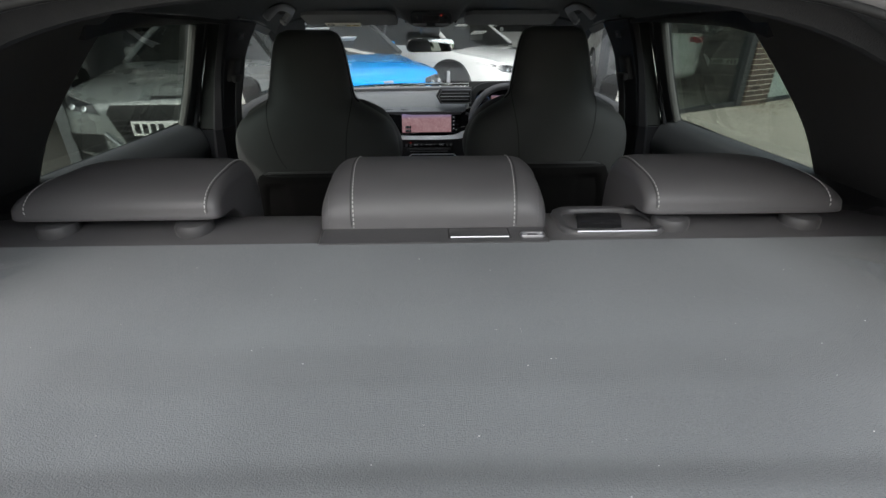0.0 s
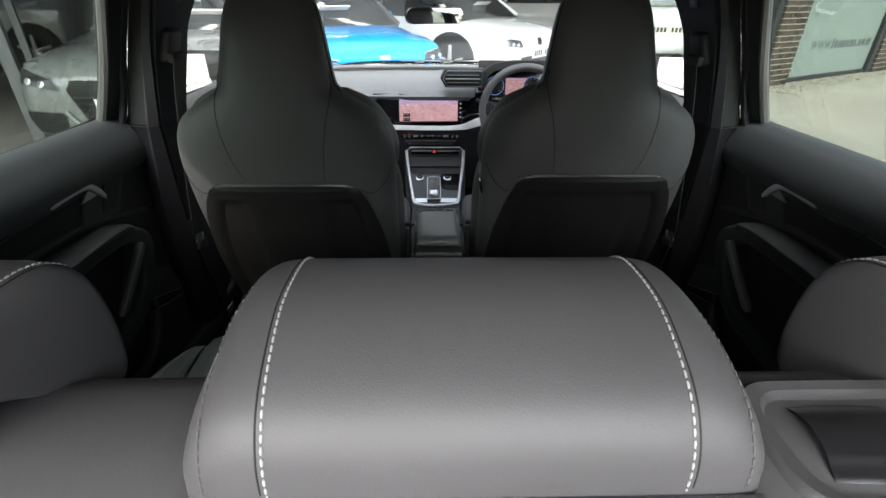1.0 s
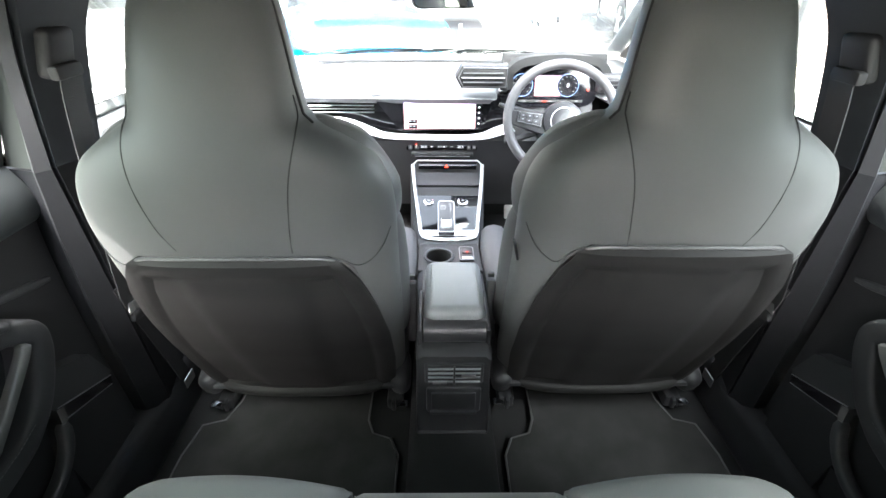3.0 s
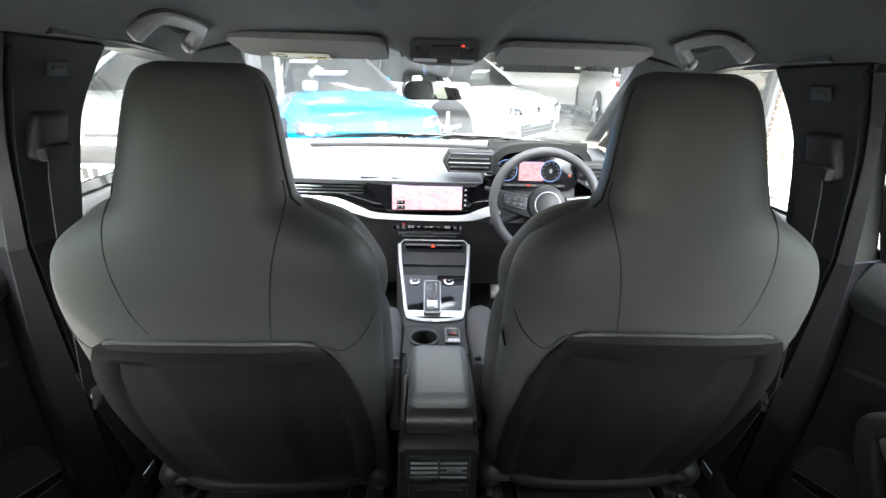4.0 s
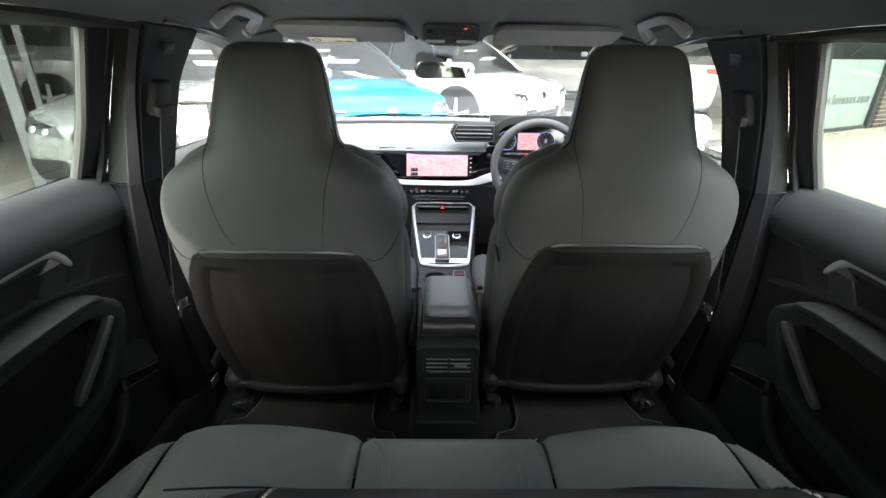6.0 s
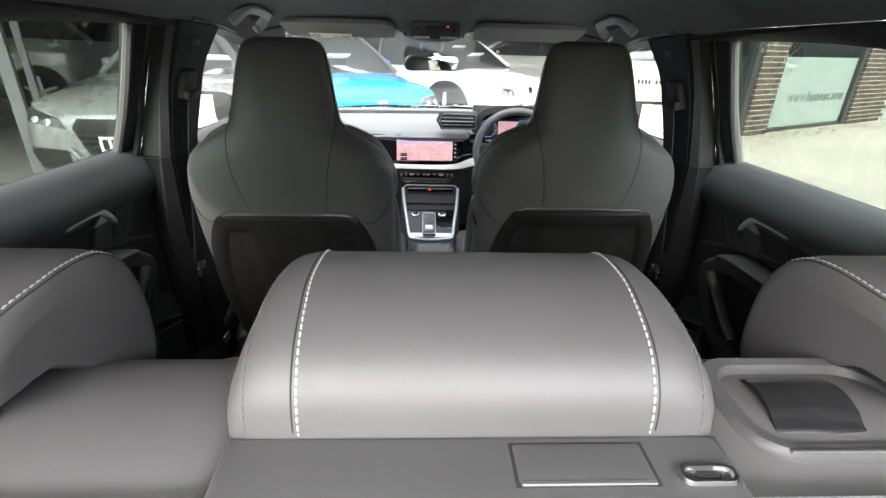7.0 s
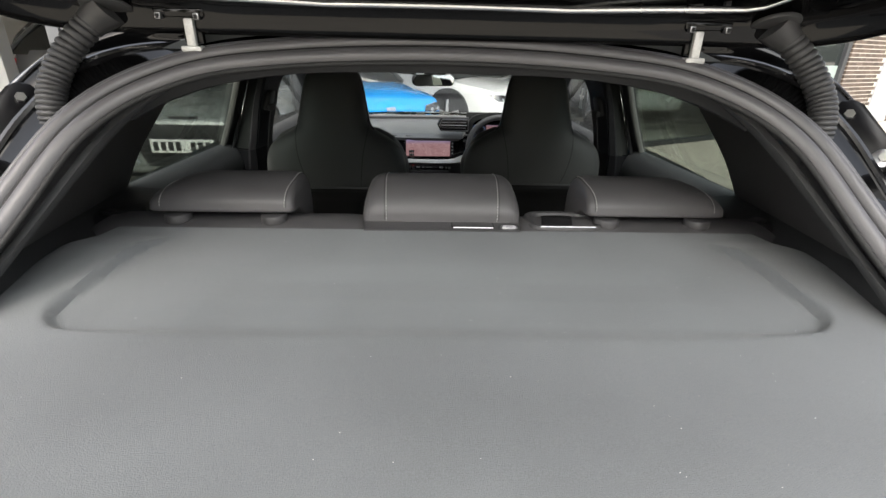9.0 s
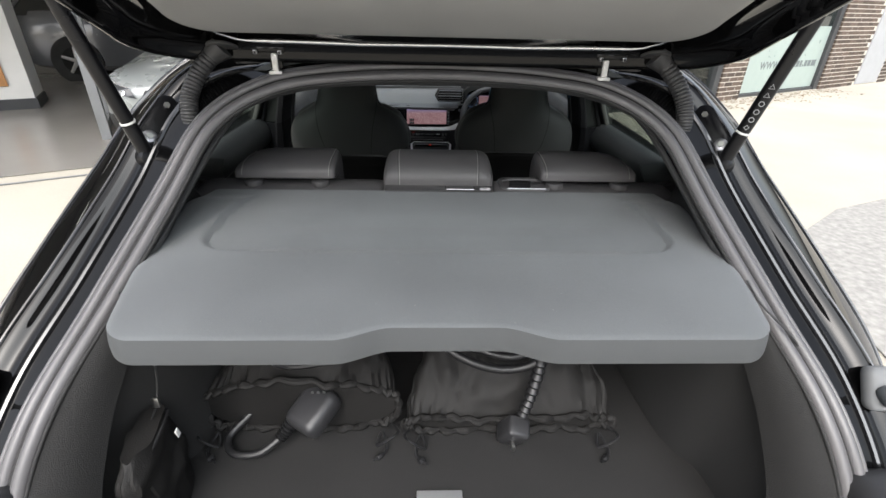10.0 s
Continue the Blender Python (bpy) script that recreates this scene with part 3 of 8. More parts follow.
REDGE = [(0.398, 0.452, 1.230), (0.437, 0.418, 1.200), (0.458, 0.35, 1.145), (0.478, 0.29, 1.09), (0.497, 0.232, 1.04)]


def quarter(u, v):
    p = ruled(FEDGE, REDGE)(u, v)
    p.x += 0.035 * _m.sin(_m.pi * u) * _m.sin(_m.pi * min(1, v + 0.1))
    return p


car_sheet("trim_quarter", quarter, 24, 20, QUARTERTRIM, 0.01, True, "dark grey moulded rear pillar trim")
car_sheet("trim_ledge", ruled([(0.745, 0.87, 0.94), (0.66, 0.60, 0.985), (0.545, 0.30, 1.035), (0.50, 0.225, 1.030), (0.522, 0.12, 0.955)], [(0.66, 0.89, 0.93), (0.56, 0.60, 0.955), (0.535, 0.42, 0.96), (0.53, 0.25, 0.95), (0.495, 0.12, 0.935)]), 5, 24, PLASTIC, 0.01, True, "dark soft-touch ledge beside the parcel shelf")
# lining strips that run down beside the seal
STRIPO = [(0.325, 0.425, 1.240), (0.375, 0.402, 1.212), (0.425, 0.36, 1.165), (0.477, 0.245, 1.06), (0.522, 0.115, 0.962)]
STRIPI = [(0.330, 0.432, 1.244), (0.388, 0.452, 1.220), (0.440, 0.408, 1.165), (0.492, 0.280, 1.062), (0.516, 0.150, 0.962)]
car_sheet("trim_opening", lambda u, v: ruled(STRIPO, STRIPI)(u, v) + Vector((-0.005, -0.004, -0.003)) * _m.sin(_m.pi * u), 8, 40, TRIMBAND, 0.008, True, "black plastic trim strip beside the boot seal")
for v in (0.48, 0.78):
    for bm in both_sides(lambda b: tube(b, [ruled(STRIPO, STRIPI)(u, v) + Vector((-0.0055, -0.005, -0.003)) * _m.sin(_m.pi * u) for u in (0.0, 0.15, 0.3, 0.5, 0.7, 0.85, 1.0)], 0.0012, 6)):
        structure("trim_joint", bm, SEAM)

car_sheet("trim_opening_low", lambda u, v: ruled([(0.526, 0.10, 0.957), (0.566, -0.03, 0.868), (0.588, -0.125, 0.765), (0.580, -0.182, 0.665), (0.50, -0.208, 0.61)], [(0.500, 0.15, 0.945), (0.520, 0.05, 0.86), (0.536, -0.03, 0.76), (0.536, -0.09, 0.65), (0.47, -0.12, 0.53)])(u, v) + Vector((-0.006, -0.012, 0.004)) * _m.sin(_m.pi * u), 8, 28, BOOTLINING, 0.008, True, "black lining at the boot corner")
# boot tub
bm = bmn()
rbox(bm, (0, 0.17, 0.515), (1.12, 0.72, 0.03), 0.006)
structure("boot_floor", bm, BOOTCARPET, "black carpeted boot floor")
BT = [(0.50, 0.50, 0.93), (0.50, 0.30, 0.93), (0.515, 0.12, 0.90), (0.56, 0.0, 0.855), (0.588, -0.11, 0.76), (0.588, -0.18, 0.66)]
BB = [(0.50, 0.50, 0.53), (0.505, 0.30, 0.53), (0.52, 0.16, 0.53), (0.56, 0.08, 0.53), (0.565, -0.08, 0.53), (0.565, -0.17, 0.53)]
car_sheet("boot_side", ruled(BT, BB), 8, 24, BOOTLINING, 0.015, True, "black carpet boot lining")
bm = bmn()
rbox(bm, (0, -0.20, 0.56), (1.20, 0.10, 0.09), 0.02, 3)
structure("boot_sill", bm, HARD, "black plastic boot sill")
handle = thing("boot_floor_handle", "silver recessed handle in the boot floor", "handle", "", (0, 0.02, 0.532))
part("plate", rbox(bmn(), (0, 0, 0.002), (0.09, 0.045, 0.006), 0.002), ALU, handle)
part("grip", rbox(bmn(), (0, -0.006, 0.006), (0.06, 0.014, 0.004), 0.0015), HARD, handle)

# ---------------------------------------------------------------- tailgate opening
OPEN = [(0, 0.440, 1.268), (0.20, 0.434, 1.260), (0.34, 0.408, 1.238), (0.435, 0.345, 1.180), (0.485, 0.235, 1.070), (0.535, 0.085, 0.955), (0.575, -0.05, 0.86), (0.595, -0.135, 0.76), (0.585, -0.19, 0.66), (0.50, -0.215, 0.61), (0.25, -0.225, 0.60)]
LOOP = OPEN + [(-x, y, z) for x, y, z in OPEN[:0:-1]]


def offset_loop(pts, d, back=0.0):
    """Push a loop outward in the plane of the opening."""
    c = Vector((0, 0.1, 0.93))
    out = []
    for p in spline(pts, 8, True):
        w = Vector((p.x, p.y - c.y, p.z - c.z))
        s = min(1, max(0, (p.z - 1.08) / 0.15))
        out.append(p + w.normalized() * (d - 0.0095 * s) + Vector((0, back, 0)))
    return out


seal = thing("tailgate_seal", "black rubber seal round the open boot", "seal", "", (0, -0.22, 0.6))
# Web and innermost rod are near-black, painting the shade in the seal's grooves.
for nm, d, r, m in (("inner_bead", -0.003, 0.0106, SEALRUBBER), ("outer_bead", 0.0195, 0.0092, SEALRUBBER), ("web", 0.0082, 0.0050, SEAM), ("inner_groove", -0.0148, 0.0034, SEAM), ("lip", 0.0315, 0.0036, SEALRUBBER)):
    part(nm, tube(bmn(), offset_loop(LOOP, d), r, 12, True), m, seal).location = (0, 0.22, -0.6)
OUT1 = [(0.0, 0.485, 1.276), (0.30, 0.478, 1.268), (0.44, 0.43, 1.250), (0.515, 0.375, 1.185), (0.555, 0.28, 1.085), (0.598, 0.13, 0.972), (0.64, -0.01, 0.87), (0.665, -0.12, 0.75), (0.66, -0.2, 0.62)]
OUT2 = [(0.0, 0.49, 1.300), (0.32, 0.485, 1.295), (0.49, 0.465, 1.268), (0.575, 0.40, 1.185), (0.615, 0.30, 1.09), (0.655, 0.15, 0.985), (0.70, 0.01, 0.88), (0.73, -0.10, 0.76), (0.73, -0.2, 0.62)]
OUT3 = [(0.0, 0.56, 1.33), (0.36, 0.56, 1.325), (0.525, 0.53, 1.275), (0.632, 0.47, 1.185), (0.690, 0.38, 1.085), (0.735, 0.24, 0.98), (0.776, 0.10, 0.87), (0.803, 0.0, 0.75), (0.81, -0.15, 0.62)]
IN1 = [(x, y, z) for x, y, z in OPEN[:9]]
CN = Vector((0.42, 0.72, -0.5))
car_sheet("body_channel", lambda u, v: ruled(IN1, OUT1)(u, v) + CN * 0.005 * _m.sin(_m.pi * u), 8, 40, PAINT, 0.004, True, "gloss black painted rain channel")
car_sheet("body_channel", lambda u, v: ruled(OUT1, OUT2)(u, v) + CN * (0.004 * _m.sin(2 * _m.pi * u) + 0.012 * _m.sin(_m.pi * u)), 16, 40, PAINT, 0.004)
car_sheet("body_quarter", lambda u, v: ruled(OUT2, OUT3)(u, v) - CN * 0.004 * _m.sin(_m.pi * u) * min(1, 4 * v), 12, 40, PAINT, 0.004)
car_sheet("body_quarter", ruled(OUT3, [(0.0, 0.60, 1.345), (0.38, 0.60, 1.34), (0.55, 0.60, 1.275), (0.655, 0.60, 1.185), (0.705, 0.60, 1.085), (0.752, 0.62, 0.97), (0.80, 0.62, 0.87), (0.83, 0.62, 0.75), (0.83, 0.62, 0.62)]), 4, 32, PAINT, 0.004)
for line, rad in ((OUT1, 0.0058), (OUT2, 0.0034), (OUT3, 0.0036)):
    for bm in both_sides(lambda b: tube(b, [p for p in spline(line, 8)], rad, 8)):
        structure("body_flange", bm, GLOSSBEAD)
for bm in both_sides(lambda b: rbox(b, (0.665, -0.17, 0.70), (0.16, 0.14, 0.20), 0.03, 3)):
    structure("trim_bumper_corner", bm, HARD, "grey plastic corner of the bumper")
for sx in (-1, 1):
    bf = thing("rubber_buffer", "grey rubber tailgate buffer beside the boot opening", "buffer", "tailgate buffers", (sx * 0.69, -0.02, 0.865))
    m4 = Matrix.Rotation(radians(-30), 4, "X")
    part("block", rbox(bmn(), (0, 0, 0), (0.045, 0.03, 0.07), 0.012, 3, m4), VISOR, bf)
    part("stud", disc(bmn(), (-sx * 0.004, -0.022, 0.004), 0.014, 0.025, (0, -1, -0.2), 16, 0.003), PILLAR, bf)
    part("screw", disc(bmn(), (sx * 0.006, -0.018, -0.026), 0.005, 0.01, (0, -1, -0.2), 10), CHROME, bf)

# ---------------------------------------------------------------- tailgate
tg = thing("tailgate", "raised gloss black tailgate with a grey inner lining", "tailgate", "", (0, 0.43, 1.29))
TS = 0.44
TN = _m.sqrt(1 + TS * TS)


def gate(x, d, h=0.0):
    """A place on the raised tailgate: d metres from its hinge, h below its plane."""
    return Vector((x, -d / TN - h * TS / TN, d * TS / TN - h / TN - 0.012 * (x / 0.5) ** 2))


def gate_ring(e, h, d0=-0.012, d1=0.92):
    """One line round the tailgate or a part of it from d0 to d1, e metres inside its edge."""
    hw, r = 0.568 - e, max(0.15 - 0.55 * e, 0.05)
    out = []
    for cx, cy, a0 in ((hw - r, d0 + e + r, -90), (hw - r, d1 - e - r, 0), (r - hw, d1 - e - r, 90), (r - hw, d0 + e + r, 180)):
        for k in range(13):
            a = radians(a0 + 7.5 * k)
            x, d = cx + r * _m.cos(a), cy + r * _m.sin(a)
            out.append(gate(x * (1 - 0.10 * min(1, max(0, (d - 0.08) / 0.25))), d, h))
    return out


PROFILE = [(0.128, -0.034), (0.10, -0.040), (0.02, -0.038), (0.0, -0.03), (0.0, -0.004), (0.003, 0.0), (0.008, 0.002), (0.013, 0.001), (0.017, -0.003), (0.020, -0.010), (0.025, -0.0165), (0.030, -0.021), (0.034, -0.0245), (0.040, -0.027), (0.050, -0.0285), (0.065, -0.029), (0.085, -0.027), (0.100, -0.022), (0.112, -0.018), (0.120, -0.017), (0.124, -0.020), (0.128, -0.034)]
part("shell", loft(bmn(), [gate_ring(e, h, -0.012, 0.80) for e, h in PROFILE], False), PAINT, tg)
part("lining", loft(bmn(), [gate_ring(e, h, d0, 0.80) for e, h, d0 in ((0.111, -0.024, -0.012), (0.107, -0.017, -0.012), (0.108, -0.0145, -0.012), (0.112, -0.013, -0.012), (0.120, -0.012, -0.012), (0.130, -0.011, 0.06), (0.136, -0.011, 0.118), (0.139, -0.013, 0.122), (0.139, -0.024, 0.122))], False), TGLINING, tg, "grey plastic tailgate lining")
pane = part("rear_window", loft(bmn(), [gate_ring(0.132, h, 0.118, 0.82) for h in (-0.020, -0.024)]), TINTED, tg, "dark tinted rear window glass")
pane.visible_shadow = False
part("lower_panel", loft(bmn(), [gate_ring(e, h, 0.62, 1.05) for e, h in ((0.10, -0.045), (0.05, -0.045), (0.03, -0.035), (0.03, -0.012), (0.05, -0.002), (0.10, 0.006))]), TGLINING, tg, "grey plastic tailgate lining")
part("lower_skin", loft(bmn(), [gate_ring(e, h, 0.60, 1.07) for e, h in ((0.10, -0.062), (0.02, -0.060), (0.0, -0.045), (0.0, -0.02), (0.028, -0.018))]), PAINT, tg)
# Metal rod added to stand in for the reflection on the gloss black edge.
EDGEX = [0.415 * k / 22 for k in range(-22, 23)]
part("weather_lip", tube(bmn(), [gate(x, 0.022 + 0.022 * max(0, (abs(x) - 0.15) / 0.2) + 0.075 * max(0, (abs(x) - 0.36) / 0.055) ** 2.2, -0.0195) for x in EDGEX], [0.0045 - 0.0030 * max(0, (abs(x) - 0.33) / 0.085) for x in EDGEX], 10), EDGEGLINT, tg, "bright rod painting the highlight on the tailgate edge")
for sx in (-1, 1):
    part("hinge", rbox(bmn(), (sx * 0.322, -0.006, -0.011), (0.0115, 0.008, 0.034), 0.002), WHITEMETAL, tg, "pale metal hinge arm")
    part("hinge_foot", rbox(bmn(), (sx * 0.322, -0.002, -0.029), (0.025, 0.022, 0.007), 0.002), WHITEMETAL, tg)
    part("hinge_plate", rbox(bmn(), (sx * 0.333, -0.002, 0.013), (0.062, 0.012, 0.012), 0.003), PAINT, tg)
    part("hinge_cheek", rbox(bmn(), (sx * 0.322, 0.004, -0.006), (0.024, 0.010, 0.034), 0.003), PAINT, tg)
    for k in (-1, 1):
        b = part("bolt", rbox(bmn(), (sx * 0.333 + k * 0.023, -0.009, 0.008), (0.0070, 0.008, 0.0075), 0.0012), ALUDARK, tg)
        part("bolt_hole", rbox(bmn(), (sx * 0.333 + k * 0.023, -0.0135, 0.0075), (0.0045, 0.002, 0.005), 0.0008), SEAM, b)

# ribbed cable boots
for sx in (-1, 1):
    cb = thing("cable_boot", "ribbed black rubber cable boot of the tailgate", "rubber boot", "cable boots", (sx * 0.482, 0.375, 1.17))
    path = spline([(0, 0, -0.004), (0, 0.001, 0.022), (-sx * 0.001, 0.015, 0.052), (-sx * 0.016, 0.034, 0.088), (-sx * 0.044, 0.049, 0.121)], 46)
    part("bellows", tube(bmn(), path, [0.0142 + 0.0024 * abs(_m.sin(i * _m.pi / 8)) ** 0.6 for i in range(len(path))], 22), BOOTRUBBER, cb)
    part("dome", tube(bmn(), [(-sx * 0.040, 0.048, 0.117), (-sx * 0.050, 0.050, 0.125), (-sx * 0.058, 0.050, 0.131), (-sx * 0.066, 0.050, 0.137)], [0.0165, 0.0195, 0.0220, 0.0235], 24), BOOTRUBBER, cb)
    part("flange", disc(bmn(), (-sx * 0.066, 0.047, 0.1355), 0.029, 0.006, (0, 0.40, 0.92), 28, 0.002), BOOTRUBBER, cb)
    part("collar", tube(bmn(), [(0.004 * sx, -0.006, -0.030), (0.002 * sx, -0.003, -0.016), (0, 0, -0.002)], [0.017, 0.0165, 0.0150], 20), RUBBER, cb)

# gas struts
for sx in (-1, 1):
    st = thing("gas_strut", "black gas strut holding the tailgate open", "gas strut", "gas struts", (sx * 0.553, 0.325, 1.122))
    lo, hi = Vector((0, 0, 0)), Vector((sx * 0.052, -0.085, 0.36))
    part("cylinder", tube(bmn(), [lo.lerp(hi, 0.16), lo.lerp(hi, 0.20), hi * 1.12], [0.0110, 0.0122, 0.0122], 18), STRUTBLACK, st)
    part("end_cap", tube(bmn(), [lo, lo.lerp(hi, 0.06), lo.lerp(hi, 0.17)], [0.0135, 0.0125, 0.0128], 16), STRUTBLACK, st)
    part("ring", tube(bmn(), [lo.lerp(hi, 0.178), lo.lerp(hi, 0.188)], 0.0130, 18), WHITE, st)
    part("ball_joint", disc(bmn(), (0, 0, -0.003), 0.019, 0.028, (-sx, -0.6, 0.2), 16, 0.005), STRUTBLACK, st)
    if sx > 0:
        for i in range(6):
            c = lo.lerp(hi, 0.222 + 0.041 * i)
            b2 = bmn()
            if i in (0, 1, 2, 3):
                add(b2, tube(bmn(), [Vector((0.0042 * _m.cos(a), 0, 0.0042 * _m.sin(a))) for a in np.linspace(0, 2 * _m.pi, 4 if i == 0 else 12, endpoint=False)], 0.0008, 5, True, 1, (0, 1, 0)))
            else:
                add(b2, tube(bmn(), [Vector((0.0052 * _m.cos(a), 0, 0.0052 * _m.sin(a))) for a in (_m.pi / 2, _m.pi * 7 / 6, _m.pi * 11 / 6)], 0.0008, 5, True, 1, (0, 1, 0)))
            for v in b2.verts:
                v.co = c + Vector((-0.55, -0.80, -0.25)).normalized() * 0.0126 + Matrix.Rotation(radians(-30), 3, "Z") @ v.co
            part("warning_mark", b2, MARKGREY, st, "small pale warning symbol")
    br = thing("strut_bracket", "gloss black strut bracket with two bolts", "bracket", "strut brackets", (sx * 0.548, 0.374, 1.172))
    n6 = Vector((-sx * 0.55, -0.7, 0.45)).normalized()
    y6 = Vector((-sx * 0.018, 0.052, 0.046))
    y6 = (y6 - n6 * y6.dot(n6)).normalized()
    m6 = Matrix((y6.cross(n6), y6, n6)).transposed().to_4x4()
    part("plate", prism(bmn(), outline(0.036, 0.120, 0.016), -0.010, 0.004, m6, 0.003), STRUTBLACK, br)
    for bx, by, bz in ((-sx * 0.010, 0.030, 0.024), (sx * 0.008, -0.022, -0.022)):
        bo = part("bolt", disc(bmn(), (bx, by, bz), 0.0125, 0.016, (-sx * 0.55, -0.7, 0.45), 20, 0.002), ALUDARK, br)
        part("bolt_socket", disc(bmn(), (bx - sx * 0.003, by - 0.0045, bz + 0.003), 0.006, 0.014, (-sx * 0.55, -0.7, 0.45), 6), STEEL, bo)


# ---------------------------------------------------------------- front seats
SEATBACK = [(0.285, 1.612, 0.195, 0.06), (0.30, 1.596, 0.228, 0.09), (0.33, 1.574, 0.241, 0.13), (0.42, 1.532, 0.246, 0.16), (0.52, 1.487, 0.248, 0.175), (0.62, 1.449, 0.250, 0.18), (0.72, 1.417, 0.251, 0.185), (0.80, 1.399, 0.252, 0.188), (0.85, 1.392, 0.252, 0.185), (0.90, 1.392, 0.245, 0.175), (0.94, 1.396, 0.225, 0.16), (0.97, 1.402, 0.188, 0.145), (0.99, 1.407, 0.155, 0.135), (1.01, 1.412, 0.130, 0.128), (1.05, 1.422, 0.121, 0.12), (1.12, 1.443, 0.108, 0.11), (1.16, 1.460, 0.098, 0.095), (1.182, 1.475, 0.085, 0.075), (1.192, 1.492, 0.06, 0.045)]
SBZ = [p[0] for p in SEATBACK]


def seat_at(z):
    return [float(np.interp(z, SBZ, [p[k] for p in SEATBACK])) for k in (1, 2, 3)]


def back_y(x, z, out=0.0):
    """How far aft the seat back's rear skin lies at x and z."""
    yb, hw, d = seat_at(z)
    c = min(abs(x) / hw, 1.0) ** (3.2 / 2)
    s = _m.sqrt(max(0.0, 1 - c * c)) ** (2 / 2.4)
    return yb + d / 2 - d / 2 * s - out


def ring_back(z, yb, hw, d, n=36, p=3.2):
    out = []
    for i in range(n):
        a = 2 * _m.pi * i / n
        c, s = _m.cos(a), _m.sin(a)
        out.append((hw * _m.copysign(abs(c) ** (2 / p), c), yb + d / 2 + d / 2 * _m.copysign(abs(s) ** (2 / 2.4), s), z))
    return out


def smooth_rows(rows, n=3):
    return [(p[0], p[1], q[0], q[1]) for p, q in zip(spline([(a, b, 0) for a, b, c, d in rows], n), spline([(c, d, 0) for a, b, c, d in rows], n))]


def seam_on_back(pts, r=0.0011, out=0.0):
    path = [Vector((x, back_y(x, z, out), z)) for x, _, z in spline([(x, 0, z) for x, z in pts], 10)]
    return tube(bmn(), path, r, 6, False, 1, (1, 0, 0.01))


PANELW = ([0.30, 0.36, 0.46, 0.575, 0.66, 0.72, 0.76, 0.785, 0.797], [0.208, 0.218, 0.224, 0.222, 0.212, 0.199, 0.186, 0.172, 0.145])


def front_seat(cx, side, rise=0.0, lift=0.0):
    s = thing("front_seat", "dark grey leather sports seat with a built-in headrest", "car seat", "front seats", (cx, 1.5, 0.21 + rise))

    def sp(name, bm, m, label="", parent=None):
        o = part(name, bm, m, parent or s, label)
        if parent is None:
            o.location = (0, -1.5, -0.21)
        return o
    sp("backrest", loft(bmn(), [ring_back(z, yb, hw, d, 56) for z, yb, hw, d in smooth_rows(SEATBACK, 4)]), LEATHER_B)
    inner = -side

    # moulded shell over the lower back: a flush rim, a sunken field and a broad raised middle
    def panel(u, v):
        z = lerp(0.312, 0.795 + lift, v)
        hw = float(np.interp(z - lift * v, *PANELW))
        a = lerp(-1, 1, u)
        x = a * hw
        rim = min((1 - abs(a)) * hw, (0.795 + lift - z) * 1.0, (z - 0.312) * 1.2)
        k = min(1, max(0, (rim - 0.018) / 0.022))
        k = k * k * (3 - 2 * k)
        mid = min(1, max(0, (0.105 + 0.015 * v - abs(x)) / 0.045))
        mid = mid * mid * (3 - 2 * mid)
        top = max(0, 1 - (0.795 + lift - z) / 0.012)
        return (x, back_y(x, z, 0.005) + 0.013 * k - 0.009 * k * mid + 0.010 * top * top, z)
    sp("back_panel", sheet(bmn(), panel, 64, 56, 0.012), PANEL, "matt black moulded seat back panel")
    arc = [(inner * 0.190, 0.752), (inner * 0.178, 0.780), (inner * 0.152, 0.797), (inner * 0.11, 0.803), (0, 0.804), (-inner * 0.11, 0.802), (-inner * 0.140, 0.800), (-inner * 0.160, 0.792), (-inner * 0.170, 0.778)]
    path = [Vector((x, back_y(x, z, 0.007), z)) for x, _, z in spline([(x, 0, z + lift) for x, z in arc], 8)]
    sp("piping", tube(bmn(), path, [0.0012] * 2 + [0.0034] * (len(path) - 4) + [0.0012] * 2, 8, False, 1, (0, 1, 0)), PIPING, "grey piping over the back panel")
    path = [Vector((x, back_y(x, 0.33, 0.012), 0.318 + 0.006 * (abs(x) / 0.2) ** 3)) for x in np.linspace(-0.205, 0.205, 22)]
    sp("bottom_roll", tube(bmn(), path, [0.006, 0.011] + [0.0145] * 18 + [0.011, 0.006], 10, False, 1, (0, 1, 0)), PANEL)
    for k in (-1, 1):
        sp("recliner_cover", rbox(bmn(), (k * 0.232, 1.615, 0.325), (0.05, 0.10, 0.075), 0.022, 3, Matrix.Rotation(radians(22), 4, "X")), HARD)
        sp("recliner_cap", rbox(bmn(), (k * 0.205, 1.575, 0.322), (0.05, 0.018, 0.014), 0.005, 2), HARDGREY)
    # back seams: straight towards the tunnel, sweeping inwards on the door side
    sp("seam", seam_on_back([(side * 0.118, 1.04), (side * 0.124, 1.0), (side * 0.120, 0.93), (side * 0.104, 0.86), (side * 0.085, 0.815)]), SEAM)
    sp("seam", seam_on_back([(inner * 0.118, 1.04), (inner * 0.122, 1.0), (inner * 0.106, 0.92), (inner * 0.096, 0.83), (inner * 0.095, 0.81)]), SEAM)
    for k in (-1, 1):
        sp("seam", seam_on_back([(k * 0.172, 0.785 + lift), (k * 0.192, 0.772), (k * 0.212, 0.778), (k * 0.232, 0.80), (k * 0.245, 0.83)], 0.0012, 0.0006), SEAM)
    # edge seam of the headrest
    path = [Vector((inner * seat_at(z)[1] * 0.985, back_y(seat_at(z)[1] * 0.985, z, 0.001), z)) for z in np.linspace(1.0, 1.17, 14)]
